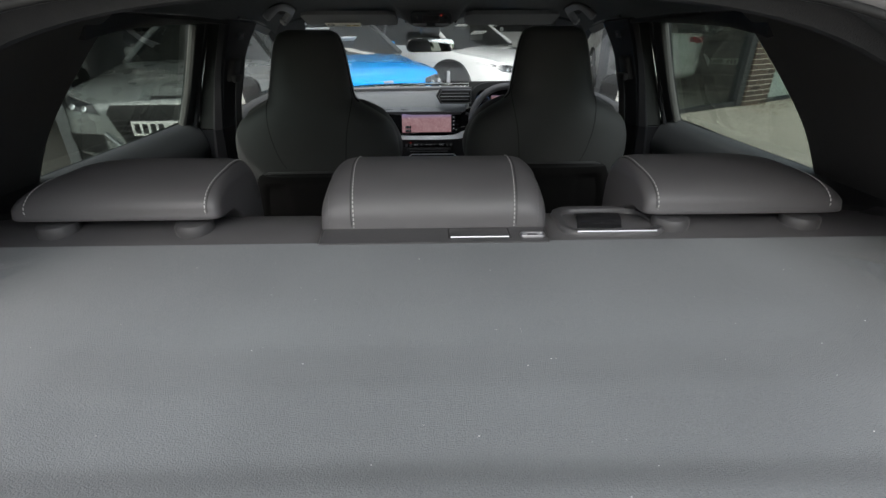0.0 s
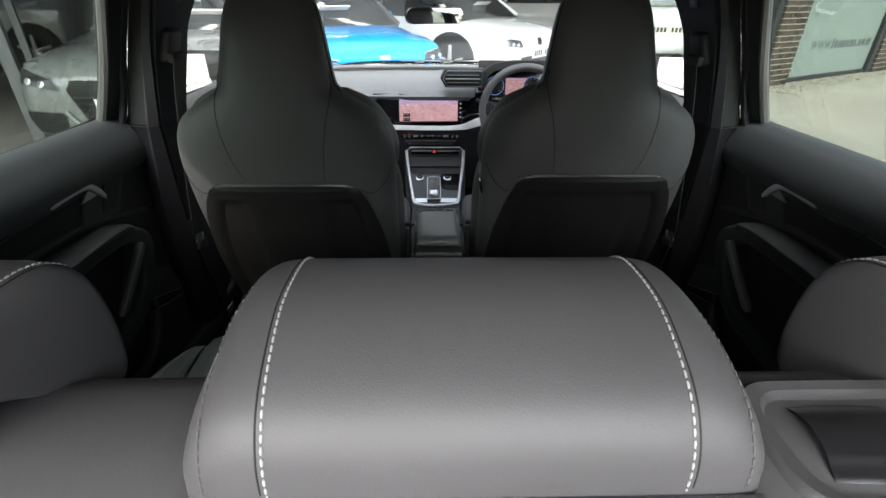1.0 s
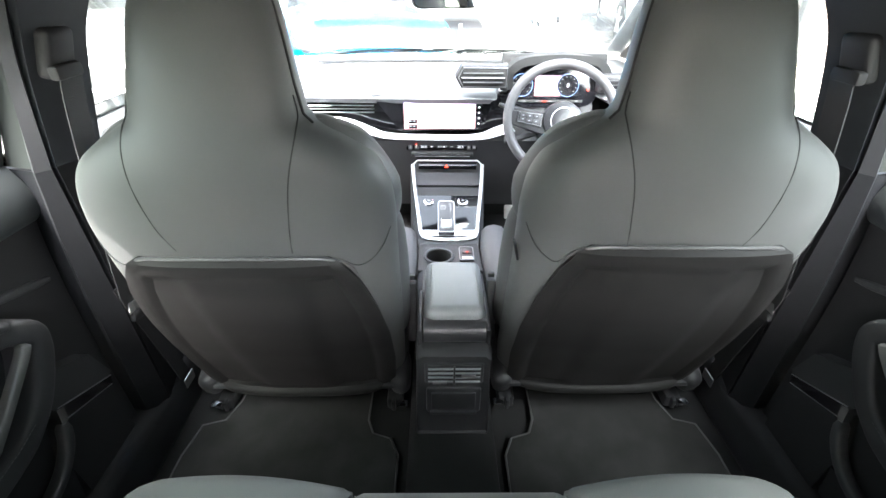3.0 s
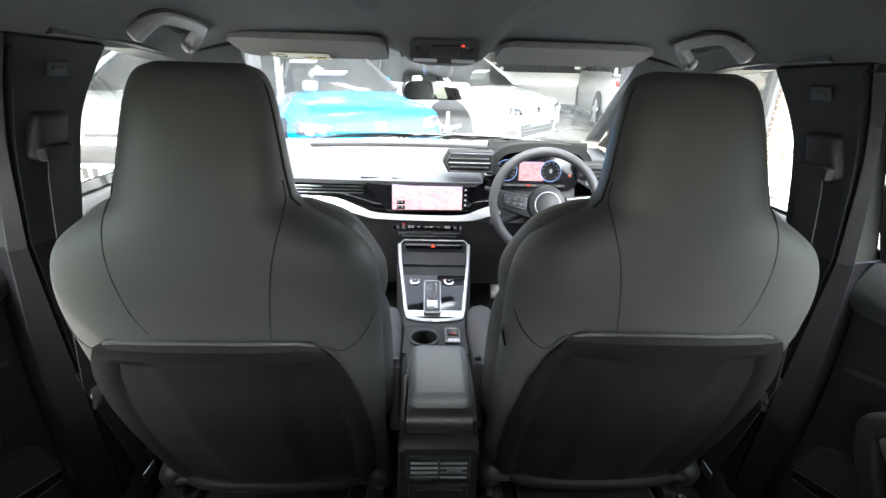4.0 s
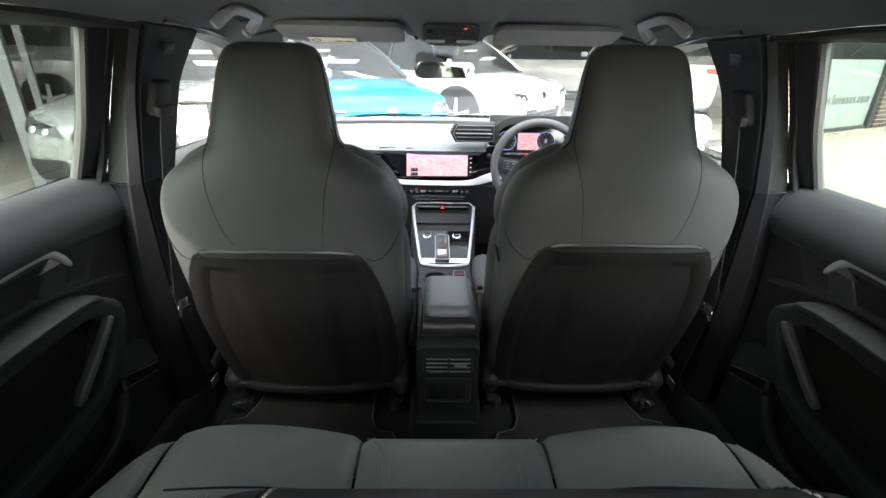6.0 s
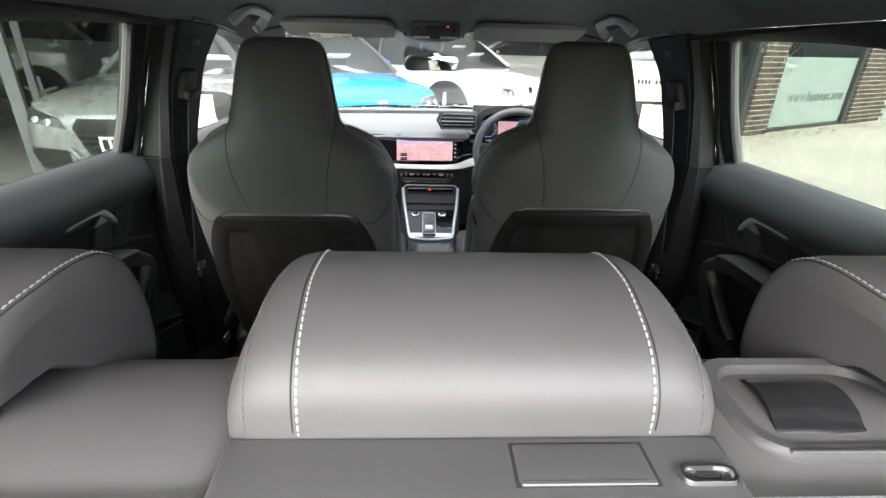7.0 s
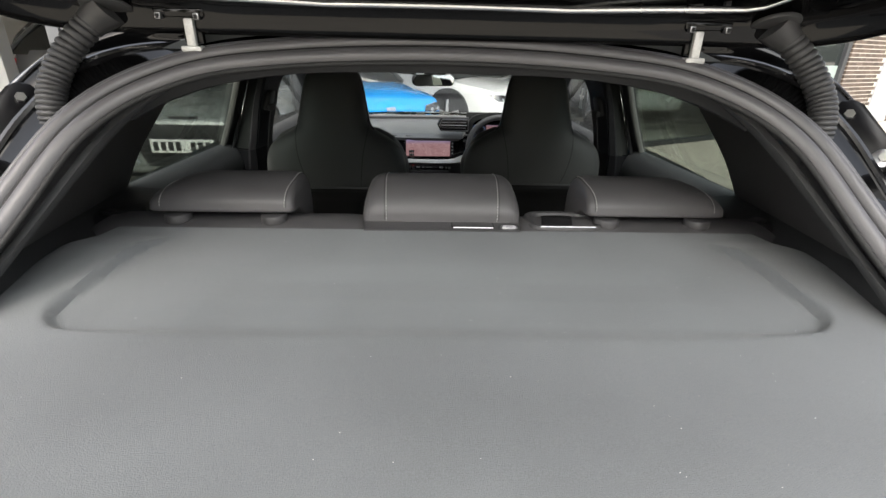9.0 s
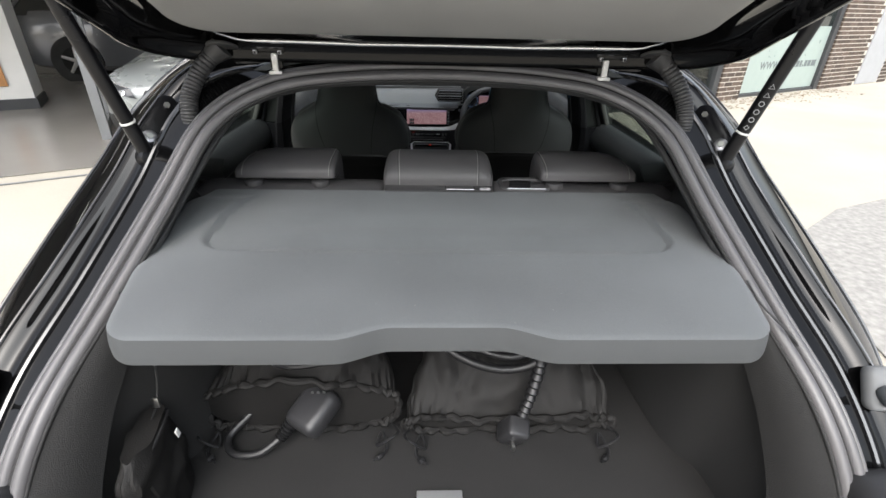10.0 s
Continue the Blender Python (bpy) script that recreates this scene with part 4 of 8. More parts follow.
    sp("seam", tube(bmn(), path, 0.0022, 6, False, 1, (0, 1, 0)), SEAM)
    # shoulder and side bolsters that stand out in front of the back
    for k in (-1, 1):
        sm = spline([(k * 0.112, 1.478, 0.992), (k * 0.142, 1.498, 0.962), (k * 0.172, 1.515, 0.925), (k * 0.190, 1.532, 0.88), (k * 0.196, 1.545, 0.84), (k * 0.190, 1.556, 0.808)], 8)
        rr = [float(np.interp(i / (len(sm) - 1), [0, 0.12, 0.35, 0.7, 0.92, 1], [0.012, 0.032, 0.052, 0.064, 0.060, 0.040])) for i in range(len(sm))]
        b = sp("shoulder_bolster", tube(bmn(), sm, rr, 24, False, 1.1, (0, 1, 0)), LEATHER_B)
        st = [p + Vector((k * r * 0.62, -r * 0.86, 0.006)) for p, r in zip(sm, rr)][2:]
        part("piped_seam", tube(bmn(), st, 0.0026, 8, False, 1, (0, 1, 0)), SEAM, b)
        up = [p + Vector((k * r * 0.72, -r * 0.15, r * 0.68)) for p, r in zip(sm, rr)][3:-8]
        part("stitching", stitches(up, 0.006, 0.0007, 0.004), THREAD_DIM, b)
        sm = spline([(k * 0.190, 1.556, 0.800), (k * 0.205, 1.566, 0.77), (k * 0.212, 1.580, 0.70), (k * 0.212, 1.605, 0.60), (k * 0.208, 1.65, 0.48)], 6)
        rr = [float(np.interp(i / (len(sm) - 1), [0, 0.1, 0.3, 1], [0.034, 0.048, 0.052, 0.050])) for i in range(len(sm))]
        b = sp("side_bolster", tube(bmn(), sm, rr, 20, False, 1.2, (0, 1, 0)), LEATHER_B)
        st = [p + Vector((k * r * 0.80, -r * 0.62, 0)) for p, r in zip(sm, rr)]
        part("piped_seam", tube(bmn(), st, 0.002, 6, False, 1, (0, 1, 0)), SEAM, b)
    bm = bmn()
    rbox(bm, (0, 1.82, 0.44), (0.36, 0.44, 0.15), 0.045, 4)
    sp("cushion", bm, LEATHER)
    for k in (-1, 1):
        sp("cushion_bolster", tube(bmn(), spline([(k * 0.215, 1.66, 0.46), (k * 0.225, 1.80, 0.49), (k * 0.22, 2.02, 0.47)], 6), [0.045] * 13, 12), LEATHER)
        sp("rail", rbox(bmn(), (k * 0.215, 1.84, 0.232), (0.040, 0.50, 0.036), 0.006), HARD)
        rt = sp("rail_end", rbox(bmn(), (k * 0.235, 1.585, 0.234), (0.030, 0.022, 0.022), 0.004, 2), CHROME)
        part("rail_clip", rbox(bmn(), (k * 0.212, 1.588, 0.236), (0.010, 0.020, 0.030), 0.003, 2), HARD, rt)
        sp("side_cover", rbox(bmn(), (k * 0.232, 1.78, 0.36), (0.03, 0.32, 0.12), 0.012, 3), HARD)
    if side > 0:
        sp("label", rbox(bmn(), (-0.253, 1.478, 0.762), (0.004, 0.022, 0.034), 0.001, 1, Matrix.Rotation(radians(-12), 4, "Y")), PIANO, "small black sewn side tag")
    sp("buckle_stalk", rbox(bmn(), (inner * 0.262, 1.67, 0.475), (0.022, 0.03, 0.15), 0.006, 2, Matrix.Rotation(radians(-20), 4, "X")), HARD)
    sp("buckle_button", rbox(bmn(), (inner * 0.262, 1.70, 0.555), (0.016, 0.010, 0.014), 0.003, 2), HARD)
    return s


front_seat(-0.357, -1)
front_seat(0.357, 1, 0.008, 0.016)

# ---------------------------------------------------------------- rear bench
rear = thing("rear_bench", "dark grey leather rear bench with stitched panels", "car seat", "", (0, 0.8, 0.25))


def rp(name, bm, m, label="", parent=None):
    o = part(name, bm, m, parent or rear, label)
    if parent is None:
        o.location = (0, -0.8, -0.25)
    return o


CW, SW = 0.165, 0.495


def cush_z(x, y):
    """Height of the bench cushion's top."""
    ax = abs(x)
    z = 0.538 - 0.03 * max(0, 1.05 - y) * 1.2
    if ax < CW:
        z += 0.008
    if ax > CW:
        z += 0.016 * _m.sin(_m.pi * min(1, max(0, (ax - CW) / 0.44))) ** 0.6
    edge = front_edge(x) - y
    if edge < 0.06:
        z -= 0.05 * (1 - max(0, edge) / 0.06) ** 2.2
    side = 0.64 - ax
    if side < 0.12:
        z -= 0.05 * (1 - max(0, side) / 0.12) ** 2
    return z


def front_edge(x):
    ax = abs(x)
    if ax < CW:
        return 1.197
    return 1.205 + 0.018 * _m.sin(_m.pi * min(1, (ax - CW) / 0.40)) - 0.25 * max(0, (ax - 0.44) / 0.2) ** 2


def cushion(x0, x1, y0=0.62, gap=0.003):
    def f(u, v):
        x = lerp(x0 + gap, x1 - gap, u)
        e = min(u, 1 - u) * (x1 - x0)
        y = lerp(y0, front_edge(x), v)
        return (x, y, cush_z(x, y) - 0.010 * max(0, 1 - e / 0.012) ** 2)
    b = sheet(bmn(), f, 24, 28, -0.04)
    # front apron
    g = lambda u, v: (lerp(x0 + gap, x1 - gap, u), front_edge(lerp(x0 + gap, x1 - gap, u)) - 0.002 + 0.006 * _m.sin(_m.pi * v) - 0.06 * v * v, lerp(cush_z(lerp(x0, x1, u), front_edge(lerp(x0, x1, u))) , 0.26, v))
    sheet(b, g, 24, 8, -0.02)
    return b


def surf_line(pts, r, m, name, parent=None, lift=0.0):
    path = [Vector((p.x, p.y, cush_z(p.x, p.y) + lift)) for p in spline([(x, y, 0) for x, y in pts], 8)]
    return rp(name, tube(bmn(), path, r, 6), m)


for sx in (-1, 1):
    xs = sorted((sx * CW, sx * SW))
    rp("seat_cushion", cushion(*xs), LEATHER_LIT)
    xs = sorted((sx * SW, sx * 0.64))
    rp("side_cushion", cushion(*xs), LEATHER_LIT)
    surf_line([(sx * 0.165, 1.047), (sx * 0.31, 1.051), (sx * 0.452, 1.046)], 0.0026, SEAM, "pleat", None, -0.001)
    surf_line([(sx * 0.305, 1.044), (sx * 0.288, 0.9), (sx * 0.280, 0.7)], 0.0018, SEAM, "pleat", None, -0.001)
    for k in (0.208, 0.222, 0.380, 0.395):
        pts = [Vector((sx * k, y, cush_z(sx * k, y) + 0.0006)) for y in np.linspace(1.040, 0.68, 24)]
        rp("stitching", stitches(pts, 0.006, 0.0012, 0.0044), THREAD, "pale thread stitching")
    for k in (0.0, 0.012):
        c = [(sx * (0.510 + k), 1.150 - 2 * k), (sx * (0.535 + k), 1.08), (sx * (0.565 + k), 0.98), (sx * (0.578 + k), 0.8)]
        pts = [Vector((p.x, p.y, cush_z(p.x, p.y) + 0.0006)) for p in spline([(x, y, 0) for x, y in c], 8)]
        rp("stitching", stitches(pts, 0.006, 0.0012, 0.0044), THREAD)
        c = [(sx * (0.155 - k), 1.17), (sx * (0.128 - k), 1.12), (sx * (0.118 - k), 1.05), (sx * (0.116 - k), 0.7)]
        pts = [Vector((p.x, p.y, cush_z(p.x, p.y) + 0.0006)) for p in spline([(x, y, 0) for x, y in c], 8)]
        rp("stitching", stitches(pts, 0.006, 0.0012, 0.0044), THREAD)
rp("seat_cushion", cushion(-CW, CW), LEATHER_LIT)
bm = bmn()
rbox(bm, (0, 0.92, 0.32), (1.28, 0.54, 0.22), 0.03, 2)
rp("bench_base", bm, CARPET)


def bench_back(x0, x1):
    """One section of the rear backrest, with a rolled top."""
    prof = [(0.466, 0.60), (0.462, 0.93), (0.466, 0.968), (0.485, 0.988), (0.52, 0.996), (0.56, 0.994), (0.60, 0.98), (0.635, 0.945), (0.66, 0.85), (0.70, 0.60), (0.72, 0.50), (0.60, 0.48)]
    def ring(x, inset):
        c = Vector((0.58, 0.74))
        out = []
        for y, z in prof:
            w = Vector((y, z)) - c
            out.append((x, *(c + w * (1 - inset))))
        return [Vector(p) for p in spline(out, 4, True)]
    xs = [(x0, 0.05), (x0 + 0.004, 0.025), (x0 + 0.012, 0.007), (x0 + 0.03, 0.0), (x1 - 0.03, 0.0), (x1 - 0.012, 0.007), (x1 - 0.004, 0.025), (x1, 0.05)]
    return loft(bmn(), [ring(x, i) for x, i in xs])


rp("backrest", bench_back(-0.575, -0.128), LEATHER, "leather left section of the backrest")
rp("backrest", bench_back(0.128, 0.575), LEATHER)
bm = bmn()
rbox(bm, (0, 0.60, 0.76), (0.245, 0.16, 0.46), 0.025, 3)
rp("backrest", bm, LEATHER)
strip = rp("latch_strip", prism(bmn(), [(-0.127, 0.464), (0.127, 0.464), (0.130, 0.509), (-0.130, 0.509)], 0.93, 1.003, None, 0.006, 4), SATIN, "satin black plastic strip with a latch")
rp("latch_flap", rbox(bmn(), (0.050, 0.4885, 1.0012), (0.067, 0.025, 0.006), 0.0025, 2), SATIN, "", strip)
rp("latch_slot", rbox(bmn(), (0.050, 0.4885, 0.9995), (0.0725, 0.0300, 0.0074), 0.002, 2), SEAM, "", strip)
rp("latch_lip", tube(bmn(), [(0.018, 0.4765, 1.0040), (0.082, 0.4765, 1.0040)], 0.0011, 8), ALUDARK, "", strip)
LOCK = [Vector((x + 0.109, y + 0.4805, 0)) for x, y in outline(0.028, 0.011, 0.0045)]
rp("lock_socket", loft(bmn(), [[Vector((0.109 + (p.x - 0.109) * k, 0.4805 + (p.y - 0.4805) * q, z)) for p in LOCK] for k, q, z in ((1.0, 1.0, 1.0), (1.0, 1.0, 1.0042), (0.96, 0.92, 1.0056), (0.84, 0.66, 1.0056), (0.80, 0.58, 1.0036))]), ALUDARK, "bright metal lock socket", strip)
rp("lock_hole", prism(bmn(), [(x + 0.109, y + 0.4805) for x, y in outline(0.012, 0.0045, 0.002)], 1.001, 1.0042), SEAM, "", strip)
# belt outlet in the bench top
guide = thing("belt_guide", "satin grey belt outlet in the bench top", "belt guide", "", (0.211, 0.538, 0.990))
rim = [Vector((x, y, 0.007)) for x, y in outline(0.124, 0.080, 0.024, 6)]
part("frame", loft(bmn(), [[Vector((p.x * k, p.y * k, z)) for p in rim] for k, z in ((1.04, -0.006), (1.04, 0.003), (1.015, 0.008), (0.98, 0.0095), (0.84, 0.008), (0.79, 0.004), (0.77, -0.014))]), SATIN, guide)
part("bright_edge", tube(bmn(), [(x, -0.0398, 0.0092) for x in np.linspace(-0.046, 0.046, 8)], 0.0012, 8), ALUDARK, guide)
part("slot", prism(bmn(), outline(0.094, 0.056, 0.012), -0.012, -0.0045), SEAM, guide)
part("belt", sheet(bmn(), lambda u, v: (lerp(-0.041, 0.012, u) + 0.010 * v, -0.023 + 0.052 * v, -0.003 + 0.0150 * _m.sin(_m.pi * min(1, 0.10 + 0.9 * v)) ** 0.7 + 0.0007 * _m.sin(30 * v + 1.2 * u) * max(0, 1 - 2.6 * v) - 0.001 * (2 * u - 1) ** 2), 10, 60, 0.0016), WEBGLOSS, guide, "shiny black seat belt webbing")
for sx in (-1, 1):
    lk = thing("backrest_catch", "black plastic backrest release catch", "catch", "backrest catches", (sx * 0.56, 0.56, 0.985))
    part("bezel", prism(bmn(), [(sx * a, b) for a, b in ((-0.045, -0.03), (0.03, -0.045), (0.06, 0.03), (-0.015, 0.05))][::sx], -0.02, 0.004, None, 0.004, 2), HARD, lk)
    part("lever", rbox(bmn(), (sx * 0.01, 0.0, 0.006), (0.05, 0.02, 0.008), 0.003, 2, Matrix.Rotation(radians(sx * 25), 4, "Z")), HARDGREY, lk)


# ---------------------------------------------------------------- rear headrests
HPROF = [(0.512, 0.990), (0.508, 1.006), (0.513, 1.026), (0.530, 1.0435), (0.565, 1.0555), (0.60, 1.0585), (0.632, 1.052), (0.655, 1.029), (0.664, 0.985), (0.660, 0.945), (0.64, 0.938), (0.61, 0.962), (0.565, 0.984)]
HP = [(p.x, p.y) for p in spline([(a, b, 0) for a, b in HPROF], 4, True)]


def headrest_shape(w, narrow, flat, ends):
    """Skin of a folded headrest: a place for k from one end (-1) to the other (1) and a point of its profile."""
    cy, cz = 0.595, 1.005

    def at(k, y, z, out=0.0):
        e = abs(k)
        fy = float(np.interp(e, [0.78, 0.86, 0.92, 0.965, 0.988, 0.998, 1.0], [1.0, 0.995, 0.985, 0.965, 0.93, 0.88, 0.80]))
        fz = float(np.interp(e, *ends[k > 0]))
        yy = cy + (y - cy) * fy
        zz = cz + (z - cz) * (fz if z > cz else fy)
        t = min(1, max(0, (y - 0.54) / 0.07))
        zz = 1.058 - (flat + (1 - flat) * t * t * (3 - 2 * t)) * (1.058 - zz)
        d = Vector((0, y - cy, z - cz)).normalized() * out
        return Vector((k * (w / 2) * (1 - narrow * (yy - 0.51) / 0.16), yy + d.y, zz + d.z))
    return at


ROUND = ([0.0, 0.72, 0.80, 0.86, 0.92, 0.965, 0.988, 1.0], [1.004, 1.0, 0.985, 0.945, 0.86, 0.72, 0.58, 0.42])
TIGHT = ([0.0, 0.80, 0.90, 0.95, 0.98, 1.0], [1.004, 1.0, 0.97, 0.92, 0.82, 0.60])
SLOPED = ([0.0, 0.35, 0.55, 0.70, 0.82, 0.90, 0.96, 1.0], [1.004, 0.995, 0.96, 0.89, 0.79, 0.68, 0.55, 0.38])


def headrest(cx, w, narrow, lines, faint):
    h = thing("headrest", "dark grey leather rear headrest with pale stitching", "headrest", "rear headrests", (cx, 0.595, 0.99))
    mid = abs(cx) < 0.1
    at = headrest_shape(w, narrow, 1.0 if mid else 0.66, (ROUND, ROUND) if mid else ((SLOPED, TIGHT) if cx < 0 else (TIGHT, SLOPED)))

    def hp(name, bm, m, label="", parent=None):
        o = part(name, bm, m, parent or h, label)
        if parent is None:
            o.location = (0, -0.595, -0.99)
        return o
    ks = [-1, -0.998, -0.99, -0.975, -0.955, -0.93, -0.90, -0.86, -0.82, -0.78, -0.70, -0.60, -0.45, -0.25, 0]
    ks = ks + [-k for k in ks[-2::-1]]
    hp("pad", loft(bmn(), [[at(k, y, z) for y, z in HP] for k in ks]), LEATHER)
    arc = [p for p in spline([(0, a, b) for a, b in ((0.512, 0.992), (0.508, 1.006), (0.513, 1.026), (0.530, 1.0435), (0.565, 1.0555), (0.60, 1.0585), (0.632, 1.052), (0.655, 1.029), (0.664, 0.985))], 6)]
    for k, mat_, r, lift in lines:
        hp("stitching", stitches([at(k * (1 - 0.045 * max(0, (0.575 - p.y) / 0.065)), p.y, p.z, lift) for p in arc], 0.0050, r * 0.58, 0.0034), mat_, "pale thread stitching")
    for k in faint:
        hp("seam", tube(bmn(), [at(k * (1 - 0.045 * max(0, (0.575 - p.y) / 0.065)), p.y, p.z, -0.0001) for p in arc], 0.0005, 6, False, 1, (1, 0, 0)), SEAM)
    if not mid:
        for k in (-0.078, 0.080):
            col = hp("guide_sleeve", disc(bmn(), (k, 0.524, 0.998), 0.0215, 0.020, (0, 0, 1), 24, 0.005), SATIN)
            part("post", disc(bmn(), (k, 0.545, 1.0), 0.006, 0.05, (0, 0, 1), 10), STEEL, col)
    return h


headrest(-0.362, 0.236, 0.05, [(0.92, THREAD, 0.0011, 0.0003), (-0.86, THREAD, 0.0011, 0.0003)], (0.94,))
headrest(0.362, 0.236, 0.05, [(-0.92, THREAD, 0.0011, 0.0003), (0.86, THREAD, 0.0011, 0.0003)], (-0.94,))
headrest(0.0, 0.264, 0.015, [(-0.735, THREAD, 0.0012, 0.0003), (0.735, THREAD, 0.0012, 0.0003), (-0.955, THREAD_DIM, 0.0010, 0.0003), (0.955, THREAD_DIM, 0.0010, 0.0003)], (-0.757, 0.757))

# ---------------------------------------------------------------- parcel shelf
SHX = [(0.47, 0.520), (0.43, 0.536), (0.38, 0.541), (0.25, 0.531), (0.106, 0.508), (0.0, 0.482), (-0.052, 0.468)]


def shelf_w(y):
    ys = [p[0] for p in SHX][::-1]
    return float(np.interp(y, ys, [p[1] for p in SHX][::-1]))


def shelf_rear(x):
    """Rear edge of the shelf, with its hand recess in the middle."""
    ax = abs(x)
    t = min(1, max(0, (0.160 - ax) / 0.085))
    return -0.052 + 0.026 * (t * t * (3 - 2 * t))


def shelf_z(x, y):
    z = 0.991 + 0.016 * min(1, max(0, (y + 0.05) / 0.4)) + 0.005 * max(0, (y - 0.36) / 0.11) ** 2
    # shallow tray towards the seat
    ax = abs(x)
    cx, cy = ax - 0.379, 0.238 + 0.006 * noise.noise(Vector((x * 5, 0.3, 0.7))) - y
    side = 0.055 if y < 0.33 else 0.055 - 2.2 * (y - 0.33) ** 2
    dist = (_m.hypot(cx, cy) if cx > 0 and cy > 0 else max(cx, cy)) - side
    back = max(0, min(1, (0.38 - ax) / 0.10)) * max(0, min(1, (0.30 - y) / 0.05))
    k = min(1, max(0, 0.5 - dist / (0.010 + 0.020 * back)))
    k = max(k, min(1, max(0, (y - 0.385) / 0.06)))
    z -= (0.0105 - 0.0045 * back) * k * k * (3 - 2 * k)
    e = min(y - shelf_rear(x), 0.5)
    z -= 0.0025 * max(0, 1 - e / 0.006) ** 2
    s = shelf_w(max(y, -0.052)) - ax
    z -= 0.010 * max(0, 1 - s / 0.02) ** 2
    return z


def shelf_pt(u, v):
    su = lerp(-1, 1, u)
    y1 = 0.47
    x = su * shelf_w(lerp(-0.05, y1, v))
    y = lerp(shelf_rear(x) + 0.034 * max(0, (abs(su) - 0.90) / 0.10) ** 2.4, y1, v)
    return (x, y, shelf_z(x, y))


bm = bmn()
sheet(bm, shelf_pt, 190, 100, -0.012)
ps = thing("parcel_shelf", "grey felt parcel shelf behind the rear seat", "parcel shelf", "", (0, 0.2, 0.98))
part("panel", bm, FELT, ps).location = (0, -0.2, -0.98)
RIM = [Vector(shelf_pt(0, k / 100)) for k in range(16, 0, -1)] + [Vector(shelf_pt(i / 120, 0)) for i in range(121)] + [Vector(shelf_pt(1, k / 100)) for k in range(1, 17)]


def lip_at(u, v):
    x = u * (len(RIM) - 1)
    i = min(int(x), len(RIM) - 2)
    p = RIM[i].lerp(RIM[i + 1], x - i)
    a, b = RIM[max(0, i - 2)], RIM[min(len(RIM) - 1, i + 3)]
    n = Vector((b.y - a.y, a.x - b.x, 0)).normalized()
    end = min(1.0, min(x, len(RIM) - 1 - x) / 14) ** 0.5
    return p + n * 0.004 * _m.sin(_m.pi * v * 0.6) + Vector((0, 0, -0.039 * v * end))


part("lip", sheet(bmn(), lip_at, 152, 6, 0.003), FELTSHADE, ps, "turned-down rear lip of the shelf").location = (0, -0.2, -0.98)
random.seed(8)
bm = bmn()
for i in range(110):
    x, y = random.uniform(-0.43, 0.43), random.uniform(-0.03, 0.44)
    a, r = random.uniform(0, 6.28), random.uniform(0.0003, 0.0008)
    c = Vector((x, y - 0.2, shelf_z(x, y) + 0.0008 - 0.98))
    bm.faces.new([bm.verts.new(c + Vector((r * _m.cos(a + k * 1.57), r * 0.5 * _m.sin(a + k * 1.57), 0.0003 * (k % 2)))) for k in range(4)])
o = part("lint", bm, WHITE, ps)
o["kind"] = "stuff"
for sx in (-1, 1):
    cord = thing("shelf_cord", "thin black shelf lanyard cord", "cord", "shelf cords", (sx * 0.509, 0.10, 0.975))
    p0 = Vector((0, 0, 0))
    if sx > 0:
        path = spline([(-0.010, -0.010, 0.022), (0.004, -0.040, -0.004), (0.050, -0.075, -0.048), (0.097, -0.107, -0.113), (0.129, -0.146, -0.173), (0.138, -0.166, -0.188), (0.150, -0.178, -0.198)], 8)
    else:
        path = spline([(0.03, -0.06, -0.03), (0.03, -0.04, -0.12), (0.02, -0.05, -0.20), (0.0, -0.06, -0.26), (0.01, -0.05, -0.36)], 8)
    part("line", tube(bmn(), path, 0.0018, 6), CABLE, cord)
    e = path[-1]
    part("hook", tube(bmn(), [path[-7], path[-4]], 0.004, 8), HARD, cord)
    if sx < 0:
        part("clip", rbox(bmn(), e + Vector((0, 0, -0.004)), (0.01, 0.006, 0.018), 0.002), STEEL, cord)
        part("clip", rbox(bmn(), path[16] + Vector((0, -0.003, 0)), (0.012, 0.006, 0.022), 0.002), STEEL, cord)

# ---------------------------------------------------------------- dashboard
dash = thing("dashboard", "black and grey dashboard with silver trim", "dashboard", "", (0, 2.5, 0.6))


def dp0(name, bm, m, label="", parent=None):
    o = part(name, bm, m, parent or dash, label)
    if parent is None:
        o.location = (0, -2.5, -0.6)
    return o


def dash_top(u, v):
    x = lerp(-0.72, 0.72, u)
    cut = min(1, max(0, (0.165 - abs(x - 0.335)) / 0.02 + 0.5))
    y = lerp(2.345 + 0.115 * cut, 2.93, v) - 0.10 * (2 * u - 1) ** 2 * v + 0.02 * (2 * u - 1) ** 2 * (1 - v)
    z = 0.828 + 0.022 * _m.sin(min(1, v * 2.2) * _m.pi / 2) + 0.012 * v
    return (x, y, z - 0.012 * max(0, 1 - v / 0.04) ** 2)


dp0("top_pad", sheet(bmn(), dash_top, 72, 24, -0.02), DASHTOP, "grey soft-touch dashboard top")
dp0("windscreen_vent", sheet(bmn(), lambda u, v: (lerp(-0.5, 0.5, u), lerp(2.76, 2.80, v) - 0.06 * (2 * u - 1) ** 2, 0.866), 12, 2, 0.004), HARD)
bm = bmn()
sheet(bm, lambda u, v: (lerp(-0.70, 0.21, u), lerp(2.405, 2.40, v), lerp(0.67, 0.822, v)), 8, 4, 0.02)
dp0("fascia", bm, PIANO, "gloss black fascia panel")
bm = bmn()
sheet(bm, lambda u, v: (lerp(-0.70, 0.70, u), lerp(2.48, 2.36, v ** 0.7), lerp(0.40, 0.69, v)), 20, 8, 0.03)
dp0("lower_panel", bm, HARD)
